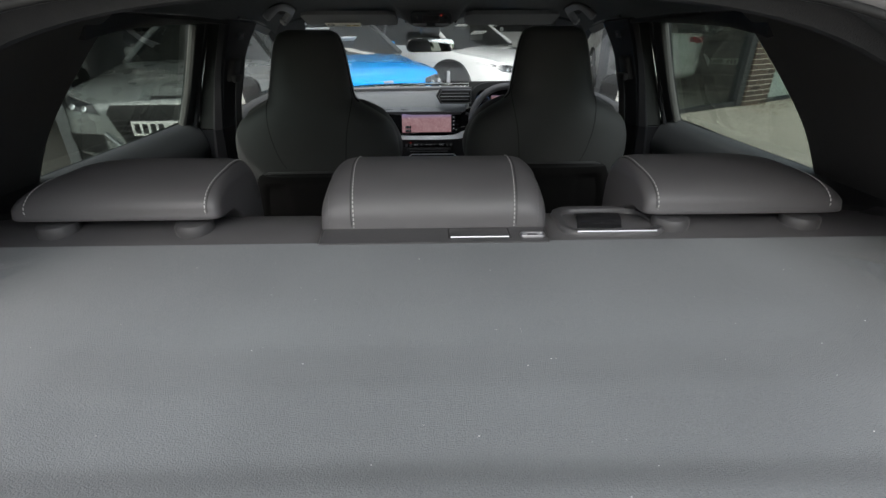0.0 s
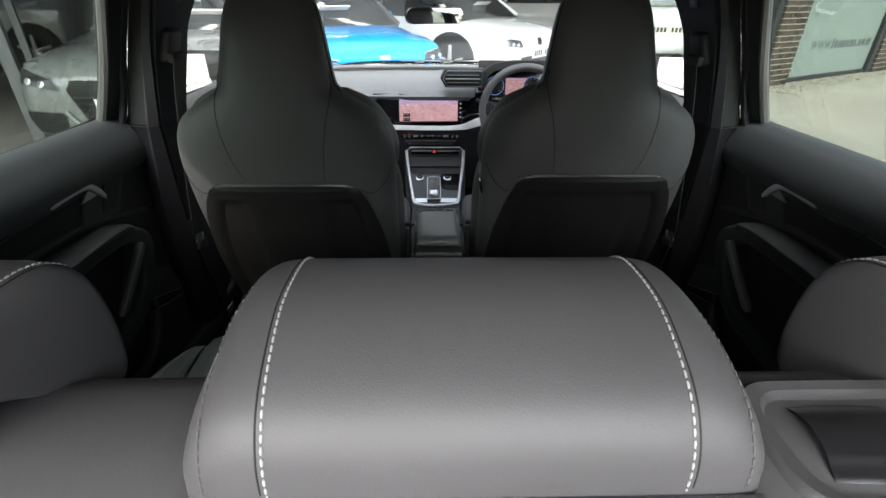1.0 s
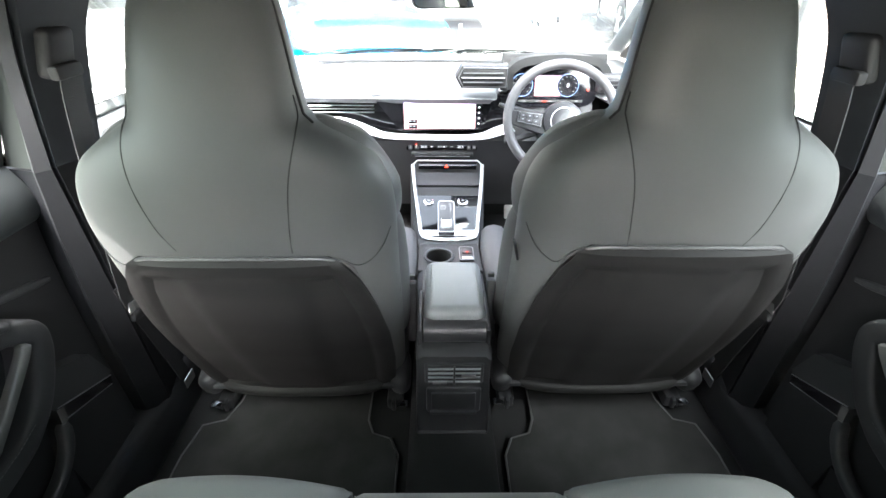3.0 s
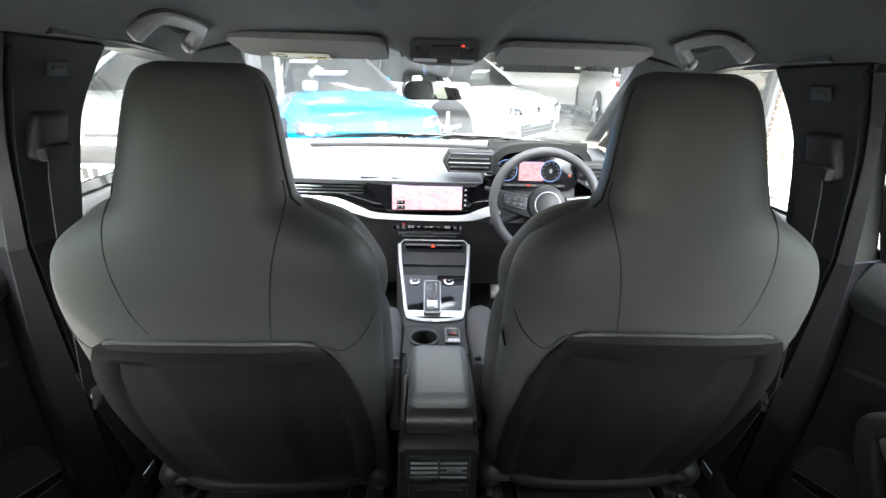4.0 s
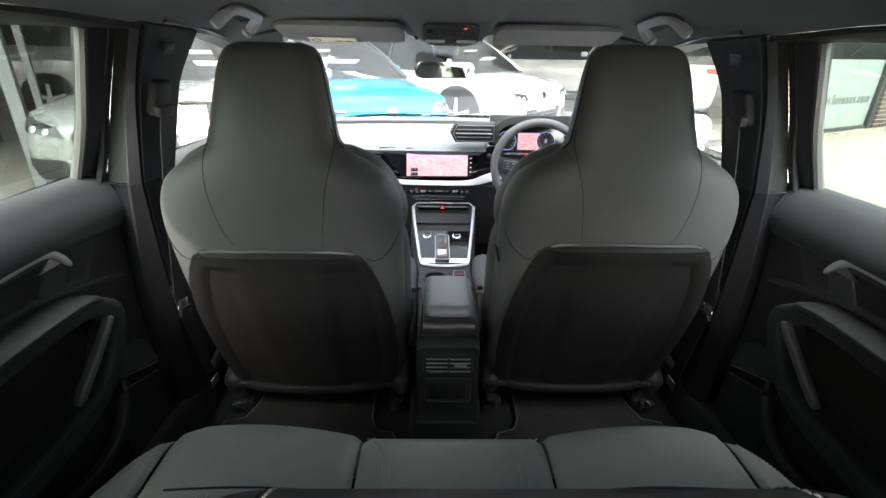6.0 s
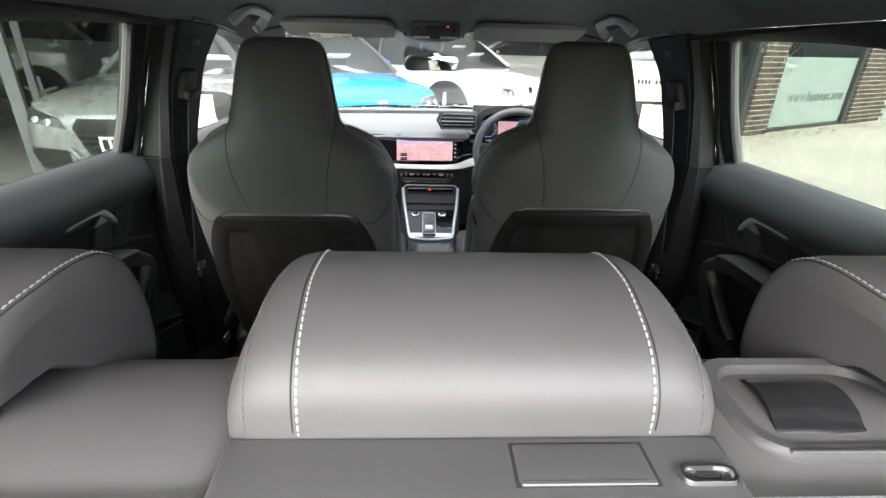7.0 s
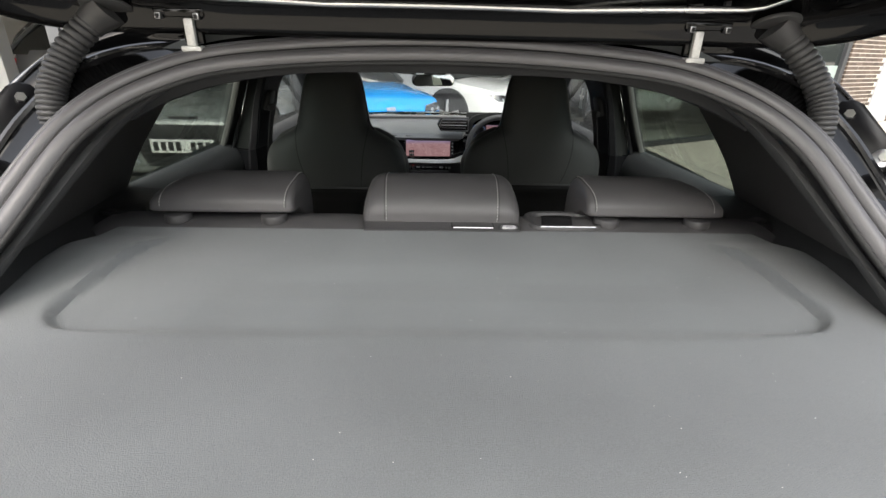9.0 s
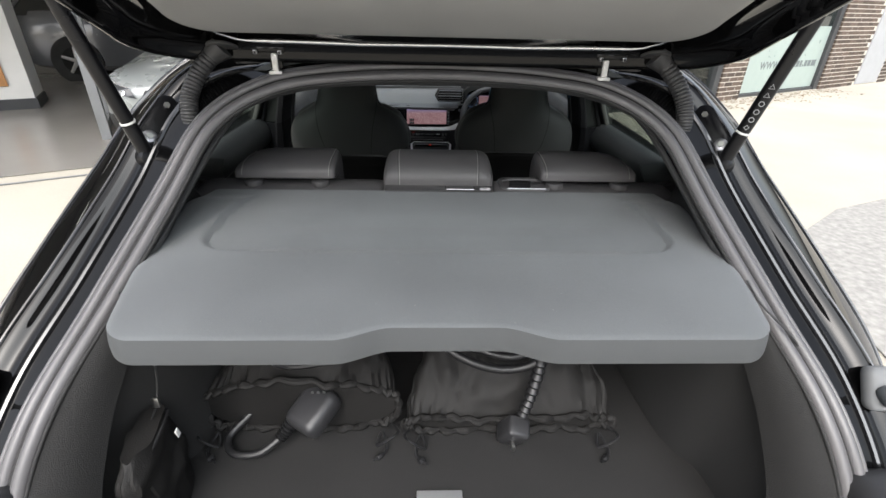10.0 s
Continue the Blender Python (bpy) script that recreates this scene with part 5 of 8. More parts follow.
dp0("display_skirt", sheet(bmn(), lambda u, v: (lerp(0.17, 0.50, u), lerp(2.385, 2.425, v), lerp(0.685, 0.795, v)), 8, 3, 0.01), HARD)
# passenger vent
vent = dp0("passenger_vent", rbox(bmn(), (-0.47, 2.398, 0.786), (0.46, 0.02, 0.062), 0.006), PIANO)
for i in range(5):
    part("slat", rbox(bmn(), (-0.47, 2.383, 0.763 + 0.0115 * i), (0.44, 0.016, 0.0026), 0.0008), ALUDARK, vent)
part("slider", rbox(bmn(), (-0.44, 2.374, 0.786), (0.10, 0.006, 0.005), 0.002), ALU, vent)
# silver trim band that sweeps under the screen
TT = [(-0.70, 2.375, 0.758), (-0.45, 2.365, 0.754), (-0.335, 2.355, 0.748), (-0.255, 2.345, 0.722), (-0.19, 2.338, 0.704), (0.0, 2.336, 0.699), (0.10, 2.338, 0.703), (0.155, 2.345, 0.722), (0.21, 2.36, 0.737)]
TB = [(-0.70, 2.365, 0.722), (-0.45, 2.352, 0.719), (-0.335, 2.338, 0.715), (-0.255, 2.332, 0.697), (-0.19, 2.328, 0.686), (0.0, 2.326, 0.683), (0.12, 2.328, 0.686), (0.185, 2.335, 0.700), (0.23, 2.35, 0.708)]
dp0("trim_band", sheet(bmn(), ruled(TT, TB), 4, 40, 0.006), ALU, "brushed silver trim band")
# screen
SM = Matrix.Rotation(radians(-6), 4, "X") @ Matrix.Rotation(radians(4), 4, "Z")
hous = dp0("screen_housing", prism(bmn(), [(-0.228, 0.066), (0.185, 0.070), (0.152, -0.050), (-0.135, -0.056)], -0.012, 0.012, Matrix.Translation((-0.028, 2.375, 0.757)) @ SM @ Matrix.Rotation(radians(90), 4, "X"), 0.003, 2), PIANO, "gloss black screen surround")
SCM = Matrix.Translation((-0.018, 2.362, 0.767)) @ SM @ Matrix.Diagonal((1.09, 1.0, 0.90, 1.0))


def on_screen(cx, cz, w, h, m, name, lift=0.0015):
    return part(name, add(bmn(), rbox(bmn(), (cx, -lift, cz), (w, 0.003, h), 0.0006, 1), SCM), m, hous)


on_screen(0, 0, 0.244, 0.128, DISPBLACK, "display", 0.0)
on_screen(-0.008, -0.002, 0.222, 0.112, SCREEN, "map", 0.002)
on_screen(0, 0.0585, 0.236, 0.007, DISPBLACK, "status_bar", 0.003)
on_screen(-0.098, 0.046, 0.014, 0.009, DISPBLACK, "map_button", 0.004)
on_screen(-0.080, 0.046, 0.014, 0.009, DISPBLACK, "map_button", 0.004)
sb = on_screen(0.078, 0.047, 0.042, 0.009, DISPBLACK, "search_box", 0.004)
figures("lettering", "Search", 0.007, SCM @ Matrix.Translation((0.080, -0.0062, 0.047)), ICON, sb)
on_screen(-0.092, -0.030, 0.026, 0.015, DISPBLACK, "info_box", 0.004)
on_screen(-0.092, -0.049, 0.026, 0.015, DISPBLACK, "info_box", 0.004)
for i in range(6):
    on_screen(-0.11 + 0.011 * i, 0.0585, 0.006, 0.0025, ICON, "status_mark", 0.0042)
for i, (a, b) in enumerate(((-0.1, -0.028), (-0.088, -0.028), (-0.1, -0.047), (-0.088, -0.047), (-0.098, 0.046), (-0.08, 0.046))):
    on_screen(a, b, 0.006, 0.003, ICON, "print_bar", 0.0052)
for i in range(5):
    on_screen(0.114, 0.040 - 0.02 * i, 0.006, 0.006, ICON if i else REDICON, "side_icon", 0.003)
# climate panel
clim = dp0("climate_panel", rbox(bmn(), (-0.020, 2.352, 0.659), (0.246, 0.03, 0.030), 0.005), PIANO, "gloss black climate panel")
for x in (-0.082, 0.045):
    figures("temperature", "20.5", 0.0125, Matrix.Translation((x, 2.3355, 0.658)), ICON, clim)
for x, w, h in ((-0.055, 0.010, 0.007), (-0.030, 0.005, 0.011), (-0.022, 0.006, 0.003), (-0.012, 0.007, 0.011), (-0.004, 0.004, 0.005), (0.012, 0.003, 0.009), (0.017, 0.003, 0.006)):
    part("readout", rbox(bmn(), (x, 2.3362, 0.658), (w * 0.6, 0.002, h * 0.45), 0.0004, 1), ICON, clim)
part("warning_light", rbox(bmn(), (-0.108, 2.336, 0.668), (0.008, 0.003, 0.003), 0.0006, 1), REDICON, clim)
for x in (-0.128, -0.108, 0.074, 0.092):
    sw_ = part("switch", rbox(bmn(), (x, 2.336, 0.656), (0.014, 0.004, 0.016), 0.001), HARDGREY, clim)
    part("switch_mark", rbox(bmn(), (x, 2.3336, 0.657), (0.006, 0.001, 0.0018), 0.0003, 1), ICON, sw_)
sw = dp0("switch_row", rbox(bmn(), (-0.018, 2.345, 0.632), (0.215, 0.03, 0.017), 0.004), HARD, "row of small satin climate switches")
for i in range(9):
    part("key", rbox(bmn(), (-0.106 + 0.022 * i, 2.3292, 0.634), (0.0195, 0.004, 0.009), 0.0015), HARDGREY, sw)
part("edge", rbox(bmn(), (-0.018, 2.3295, 0.6255), (0.19, 0.004, 0.002), 0.0008), ALUDARK, sw)
# driver's centre vent
cv = dp0("centre_vent", prism(bmn(), [(-0.085, 0.0), (-0.065, 0.036), (0.085, 0.036), (0.085, -0.034), (-0.065, -0.034)], -0.02, 0.03, Matrix.Translation((0.106, 2.36, 0.889)) @ Matrix.Rotation(radians(90), 4, "X"), 0.005, 2), HARD, "black angular air vent")
part("mouth", prism(bmn(), [(-0.068, 0.0), (-0.055, 0.026), (0.076, 0.026), (0.076, -0.025), (-0.055, -0.025)], 0.0, 0.0325, Matrix.Translation((0.106, 2.36, 0.889)) @ Matrix.Rotation(radians(90), 4, "X")), SEAM, cv)
for w, zz, m in ((0.128, 0.014, ALUDARK), (0.138, 0.0, ALU), (0.128, -0.014, ALUDARK)):
    part("slat", rbox(bmn(), (0.110, 2.326, 0.889 + zz), (w, 0.012, 0.0026), 0.001), m, cv)
part("bright_frame", tube(bmn(), [(0.106 + x, 2.3268, 0.889 + z) for x, z in ((-0.074, 0.0), (-0.059, 0.0295), (0.080, 0.0295), (0.080, -0.0285), (-0.059, -0.0285))], 0.0016, 6, True, 1, (0, 1, 0)), ALUDARK, cv)
cv2 = dp0("driver_vent", rbox(bmn(), (0.56, 2.38, 0.862), (0.13, 0.05, 0.066), 0.012, 3), HARD)
for i in range(3):
    part("slat", rbox(bmn(), (0.56, 2.352, 0.848 + 0.014 * i), (0.115, 0.012, 0.003), 0.001), HARDGREY, cv2)
# instrument binnacle
HO = [(0.192, 0.84), (0.190, 0.893), (0.212, 0.923), (0.245, 0.940), (0.30, 0.948), (0.36, 0.951), (0.42, 0.950), (0.475, 0.945), (0.510, 0.930), (0.536, 0.895), (0.54, 0.84)]
bm = bmn()
A = [(x, 2.375, z) for x, z in HO]
B = [(x, 2.55, z * 0.96 + 0.02) for x, z in HO]
sheet(bm, ruled(A, B), 6, 48, 0.026)
dp0("instrument_hood", bm, HOODBLACK, "black instrument hood")
dp0("instrument_back", rbox(bmn(), (0.365, 2.475, 0.845), (0.36, 0.02, 0.19), 0.004), HOODBLACK)
clus = dp0("instrument_display", prism(bmn(), [(x, y) for x, y in outline(0.31, 0.135, 0.055)], 0, 0.02, Matrix.Translation((0.358, 2.43, 0.843)) @ Matrix.Rotation(radians(80), 4, "X"), 0.004), DISPBLACK, "lit digital instrument display")
CLM = Matrix.Translation((0.350, 2.409, 0.845)) @ Matrix.Rotation(radians(-10), 4, "X")


def on_cluster(bm, m, name):
    return part(name, add(bmn(), bm, CLM), m, clus)


on_cluster(rbox(bmn(), (-0.012, 0, 0.002), (0.088, 0.003, 0.066), 0.0005, 1), CLUSTER, "map")
on_cluster(rbox(bmn(), (0.0, -0.001, -0.047), (0.22, 0.003, 0.008), 0.0005, 1), SEAM, "strip")
for i in range(5):
    on_cluster(rbox(bmn(), (-0.09 + 0.045 * i, -0.002, -0.047), (0.010, 0.003, 0.0025), 0.0005, 1), ICON, "readout")
on_cluster(rbox(bmn(), (-0.02, -0.002, -0.047), (0.012, 0.004, 0.005), 0.0005, 1), REDICON, "warning_light")
for cx in (-0.100, 0.056):
    on_cluster(tube(bmn(), [Vector((cx + 0.036 * _m.cos(a), -0.002, 0.004 + 0.036 * _m.sin(a))) for a in np.linspace(0, 2 * _m.pi, 32, endpoint=False)], 0.0010, 6, True, 1, (0, 1, 0)), BLUELIT, "dial_ring")
    on_cluster(disc(bmn(), (cx, -0.0005, 0.004), 0.036, 0.004, (0, 1, 0), 32), DISPBLACK, "dial_centre")
    for k in range(10):
        a = radians(225 - 30 * k)
        on_cluster(rbox(bmn(), (cx + 0.028 * _m.cos(a), -0.003, 0.004 + 0.028 * _m.sin(a)), (0.0034, 0.002, 0.0022), 0.0004, 1), ICON, "dial_mark")
figures("dial_figure", "0", 0.020, CLM @ Matrix.Translation((0.056, -0.0035, 0.004)), ICON, clus)
on_cluster(rbox(bmn(), (-0.132, -0.002, -0.02), (0.006, 0.003, 0.006), 0.0005, 1), REDICON, "warning_light")
on_cluster(rbox(bmn(), (0.125, -0.002, -0.01), (0.006, 0.003, 0.006), 0.0005, 1), REDICON, "warning_light")

# ---------------------------------------------------------------- centre console
con = thing("centre_console", "black centre console with padded armrest and silver frame", "console", "", (0, 1.8, 0.21))


def cp(name, bm, m, label="", parent=None):
    o = part(name, bm, m, parent or con, label)
    if parent is None:
        o.location = (0, -1.8, -0.21)
    return o


bm = bmn()
rows = [(1.468, 0.074, 0.29, 0.50), (1.475, 0.077, 0.28, 0.535), (1.60, 0.080, 0.25, 0.535), (1.79, 0.084, 0.25, 0.515), (1.80, 0.085, 0.25, 0.44), (1.93, 0.095, 0.25, 0.43), (1.945, 0.097, 0.25, 0.496), (2.12, 0.115, 0.25, 0.520), (2.30, 0.128, 0.25, 0.575), (2.40, 0.13, 0.25, 0.60)]
rings = []
for y, hw, z0, z1 in [(p.x, q.x, q.y, q.z) for p, q in zip(spline([(a, 0, 0) for a, b, c, d in rows], 3), spline([(b, c, d) for a, b, c, d in rows], 3))]:
    rings.append([(-hw * 1.05, y, z0), (-hw, y, z1 - 0.012), (-hw + 0.012, y, z1), (hw - 0.012, y, z1), (hw, y, z1 - 0.012), (hw * 1.05, y, z0)])
cp("body", loft(bm, rings), HARD)
arm = cp("armrest", rbox(bmn(), (0.002, 1.605, 0.578), (0.128, 0.195, 0.056), 0.022, 4), ARMLEATHER, "padded blue-grey leather armrest")
for k in (-1, 1):
    pts = [Vector((0.002 + k * 0.050, y, 0.6050 - (0.004 if y < 1.532 or y > 1.68 else 0))) for y in np.linspace(1.525, 1.69, 24)]
    o = part("stitching", stitches(pts, 0.006, 0.0008, 0.0042), THREAD_DIM, arm)
cp("armrest_hinge", tube(bmn(), [(-0.062, 1.508, 0.558), (0.064, 1.508, 0.558)], 0.026, 18), HARDGREY)
for k in (-1, 1):
    cp("armrest_side", rbox(bmn(), (k * 0.070, 1.56, 0.545), (0.010, 0.14, 0.05), 0.004), HARD)
rv = cp("rear_vent", rbox(bmn(), (0.001, 1.470, 0.475), (0.124, 0.012, 0.062), 0.006), HARDGREY, "rear air vent with slats")
part("mouth", rbox(bmn(), (0.001, 1.4645, 0.475), (0.110, 0.005, 0.050), 0.003), SEAM, rv)
for i in range(4):
    part("slat", rbox(bmn(), (0.001, 1.461, 0.457 + 0.012 * i), (0.108, 0.007, 0.0028), 0.001), HANDLEGREY, rv)
for k in (-1, 1):
    part("slider", rbox(bmn(), (0.001 + k * 0.03, 1.4575, 0.469 + (0.006 if k > 0 else -0.012)), (0.030, 0.005, 0.006), 0.0015), ALUDARK, rv)
part("divider", rbox(bmn(), (0.001, 1.4595, 0.475), (0.004, 0.007, 0.05), 0.001), HARDGREY, rv)
lo = cp("rear_tray", rbox(bmn(), (0.001, 1.468, 0.395), (0.118, 0.012, 0.075), 0.006), HARDGREY)
part("tray_cover", rbox(bmn(), (0.001, 1.462, 0.398), (0.095, 0.006, 0.05), 0.003), HARD, lo)
part("tray_lip", rbox(bmn(), (0.001, 1.458, 0.366), (0.10, 0.01, 0.008), 0.003), HARDGREY, lo)
# silver frame round the selector
FRP = [(-0.120, 2.305, 0.603), (-0.110, 2.20, 0.572), (-0.092, 2.06, 0.530), (-0.083, 1.995, 0.512), (-0.066, 1.972, 0.506), (0, 1.966, 0.504), (0.066, 1.972, 0.506), (0.083, 1.995, 0.512), (0.092, 2.06, 0.530), (0.110, 2.20, 0.572), (0.120, 2.305, 0.603)]
cp("silver_frame", tube(bmn(), spline(FRP, 6), 0.0062, 10, False, 0.8), ALU, "satin silver frame")
cp("frame_top", tube(bmn(), [(-0.120, 2.305, 0.603), (-0.105, 2.325, 0.612), (0.105, 2.325, 0.612), (0.120, 2.305, 0.603)], 0.0026, 8), ALU)
tray = cp("selector_plate", sheet(bmn(), lambda u, v: (lerp(-1, 1, u) * lerp(0.078, 0.108, v), lerp(1.985, 2.155, v), lerp(0.503, 0.5536, v)), 6, 8, 0.004), PIANO, "gloss black selector plate")
# Silver band that paints the gloss plate's reflection at its lower end.
part("lower_plate", sheet(bmn(), lambda u, v: (lerp(-1, 1, u) * lerp(0.072, 0.078, v), lerp(1.978, 2.0, v), lerp(0.5085, 0.5145, v)), 4, 2, 0.002), ALU, tray)
cp("tray_well", sheet(bmn(), lambda u, v: (lerp(-1, 1, u) * 0.108, lerp(2.152, 2.33, v), lerp(0.532, 0.580, v)), 4, 4, 0.004), SEAM)
cp("plate_edge", rbox(bmn(), (0, 2.156, 0.5545), (0.200, 0.004, 0.003), 0.001), ALUDARK)
cp("charging_ledge", sheet(bmn(), lambda u, v: (lerp(-1, 1, u) * 0.106, lerp(2.225, 2.29, v), lerp(0.560, 0.578, v)), 6, 4, 0.004), HARD, "black ledge at the back of the tray")
btn = cp("button_strip", rbox(bmn(), (0, 2.303, 0.600), (0.20, 0.016, 0.020), 0.003, 2, Matrix.Rotation(radians(30), 4, "X")), PIANO)
for x in (-0.075, -0.045, -0.018, 0.035, 0.062):
    part("button_mark", rbox(bmn(), (x, 2.2935, 0.604), (0.007, 0.002, 0.0022), 0.0005, 1), ICON, btn)
t = bmn()
prism(t, [(-0.007, -0.005), (0.007, -0.005), (0, 0.007)], 0, 0.002, Matrix.Translation((-0.004, 2.294, 0.604)) @ Matrix.Rotation(radians(90), 4, "X"))
part("hazard_mark", t, REDICON, btn, "red hazard triangle")
for x in (-0.062, 0.046):
    kb = cp("knob", disc(bmn(), (x, 2.125, 0.549), 0.0165, 0.010, (0, -0.25, 1), 24, 0.003), CHROME, "round silver knob")
    part("cap", disc(bmn(), (x, 2.124, 0.5545), 0.0115, 0.003, (0, -0.25, 1), 20), PIANO, kb)
    part("knob_mark", rbox(bmn(), (x, 2.1235, 0.5562), (0.009, 0.004, 0.001), 0.0003, 1), ICON, kb)
R16 = Matrix.Rotation(radians(16.6), 4, "X")
sel = cp("gear_selector", add(bmn(), rbox(bmn(), (0, 0, 0), (0.050, 0.136, 0.026), 0.006, 3), Matrix.Translation((-0.0075, 2.044, 0.531)) @ R16), SATIN, "grey gear selector block")
part("frame", add(bmn(), tube(bmn(), [(x, y, 0) for x, y in outline(0.048, 0.134, 0.008)], 0.0016, 6, True), Matrix.Translation((-0.0075, 2.0405, 0.543)) @ R16), ALUDARK, sel)
part("toggle", add(bmn(), rbox(bmn(), (0, -0.034, 0.014), (0.034, 0.040, 0.020), 0.007, 3), Matrix.Translation((-0.0075, 2.044, 0.531)) @ R16), ALU, sel)
part("toggle_lip", add(bmn(), rbox(bmn(), (0, -0.022, 0.0235), (0.028, 0.012, 0.004), 0.0015, 2), Matrix.Translation((-0.0075, 2.044, 0.531)) @ R16), HARDGREY, sel)
part("mark", add(bmn(), tube(bmn(), [(-0.010 + x, 0.038 + y, 0.0134) for x, y in outline(0.015, 0.017, 0.002)], 0.0006, 5, True), Matrix.Translation((-0.0075, 2.044, 0.531)) @ R16), ICON, sel)
for i in range(4):
    part("gear_mark", add(bmn(), rbox(bmn(), (0.013, 0.022 + 0.010 * i, 0.0134), (0.0035, 0.004, 0.001), 0.0003, 1), Matrix.Translation((-0.0075, 2.044, 0.531)) @ R16), ICON, sel)
cup = cp("cup_holder", tube(bmn(), [Vector((-0.03 + 0.038 * _m.cos(a), 1.862 + 0.038 * _m.sin(a), 0.512)) for a in np.linspace(0, 2 * _m.pi, 32, endpoint=False)], 0.0045, 8, True), HARDGREY, "round cup holder")
CUP = [(0.038 * _m.cos(k * _m.pi / 16), 0.038 * _m.sin(k * _m.pi / 16)) for k in range(32)]


def plate_ring(f, z):
    """Ring from the cup's edge (f = 0) to the edge of the console top (f = 1)."""
    out = []
    for x, y in CUP:
        m = max(abs(x) / 0.038, abs(y) / 0.038)
        ex = (x / m / 0.038) * 0.086
        ey = 1.868 + (y / m / 0.038) * 0.082
        out.append(Vector((lerp(-0.03 + x, ex, f), lerp(1.862 + y, ey, f), z - 0.10 * (lerp(1.862 + y, ey, f) - 1.862) * f)))
    return out


cp("cup_plate", loft(bmn(), [plate_ring(f, z) for f, z in ((1.0, 0.49), (1.0, 0.505), (0.97, 0.5075), (0.5, 0.508), (0.0, 0.5085))], False), HARD, "black console top round the cup holder")
part("well", loft(bmn(), [[Vector((-0.03 + x * k, 1.862 + y * k, z)) for x, y in CUP] for k, z in ((1.0, 0.509), (0.96, 0.506), (0.90, 0.455), (0.02, 0.452))], False), SEAM, cup)
bk = cp("brake_switch", rbox(bmn(), (0.046, 1.872, 0.5095), (0.040, 0.070, 0.010), 0.004), HARDGREY)
part("button", rbox(bmn(), (0.048, 1.885, 0.516), (0.028, 0.03, 0.006), 0.003), HARD, bk)
part("light", rbox(bmn(), (0.048, 1.872, 0.5195), (0.006, 0.003, 0.0015), 0.0004, 1), REDICON, bk)
part("bright_rim", tube(bmn(), [(0.046 + x, 1.872 + y, 0.515) for x, y in outline(0.038, 0.068, 0.006)], 0.0011, 6, True), ALUDARK, bk)
part("silver_edge", rbox(bmn(), (0.048, 1.848, 0.515), (0.030, 0.012, 0.005), 0.002), ALUDARK, bk)

# ---------------------------------------------------------------- steering wheel
wheel = thing("steering_wheel", "black leather steering wheel with grey switch pads", "steering wheel", "", (0.351, 2.22, 0.788))
WM = Matrix.Rotation(radians(-22), 4, "X")
part("rim", tube(bmn(), [WM @ Vector((0.168 * _m.cos(a), 0, 0.164 * _m.sin(a))) for a in np.linspace(0, 2 * _m.pi, 64, endpoint=False)], 0.0150, 14, True, 1.1, (0, 1, 0)), LEATHER, wheel)
part("stitching", stitches([WM @ Vector((0.157 * _m.cos(a), -0.008, 0.153 * _m.sin(a))) for a in np.linspace(0.1, _m.pi - 0.1, 80)], 0.006, 0.0008, 0.004), THREAD, wheel)
part("hub", add(bmn(), disc(bmn(), (0, 0.0, -0.008), 0.062, 0.05, (0, 1, 0), 36, 0.014), WM), HARDGREY, wheel)
part("emblem", add(bmn(), tube(bmn(), [Vector((0.04 * _m.cos(a), -0.027, -0.008 + 0.04 * _m.sin(a))) for a in np.linspace(0, 2 * _m.pi, 32, endpoint=False)], 0.0016, 6, True, 1, (0, 1, 0)), WM), ALU, wheel)
for k in (-1, 1):
    sp_ = part("spoke", add(bmn(), prism(bmn(), [(k * 0.045, 0.018), (k * 0.168, 0.028), (k * 0.17, -0.012), (k * 0.05, -0.05)][::k], -0.012, 0.012, Matrix.Rotation(radians(90), 4, "X"), 0.004, 2), WM), HARD, wheel)
    pad = part("switch_pad", add(bmn(), prism(bmn(), [(k * 0.062, 0.014), (k * 0.138, 0.022), (k * 0.142, -0.008), (k * 0.068, -0.026)][::k], 0.010, 0.019, Matrix.Rotation(radians(90), 4, "X"), 0.003, 2), WM), HARDGREY, sp_)
    part("pad_rim", add(bmn(), tube(bmn(), [(k * 0.064, -0.0195, 0.012), (k * 0.136, -0.0195, 0.020), (k * 0.140, -0.0195, -0.007), (k * 0.069, -0.0195, -0.023)], 0.0013, 6, True, 1, (0, 1, 0)), WM), ALUDARK, sp_)
    for bx, bz in ((0.082, 0.006), (0.103, 0.008), (0.123, 0.010), (0.084, -0.009), (0.105, -0.006), (0.125, -0.001)):
        part("wheel_button", add(bmn(), rbox(bmn(), (k * bx, -0.0198, bz), (0.017, 0.003, 0.011), 0.0012, 1), WM), SATIN, sp_)
        part("button_mark", add(bmn(), rbox(bmn(), (k * bx, -0.0216, bz), (0.006, 0.001, 0.002), 0.0003, 1), WM), ICONDIM, sp_)
part("spoke", add(bmn(), prism(bmn(), [(-0.02, -0.05), (0.02, -0.05), (0.016, -0.165), (-0.016, -0.165)], -0.01, 0.01, Matrix.Rotation(radians(90), 4, "X"), 0.003, 2), WM), ALU, wheel)
part("column", tube(bmn(), [(0, 0.03, -0.02), (0, 0.20, -0.09)], 0.05, 16), HARD, wheel)
part("stalk", tube(bmn(), [(-0.05, 0.05, 0.0), (-0.16, 0.06, 0.02), (-0.19, 0.06, 0.03)], [0.007, 0.009, 0.006], 8), HARD, wheel)
part("stalk", tube(bmn(), [(-0.05, 0.04, -0.05), (-0.14, 0.02, -0.07), (-0.17, 0.015, -0.07)], [0.009, 0.013, 0.012], 8), HARD, wheel)
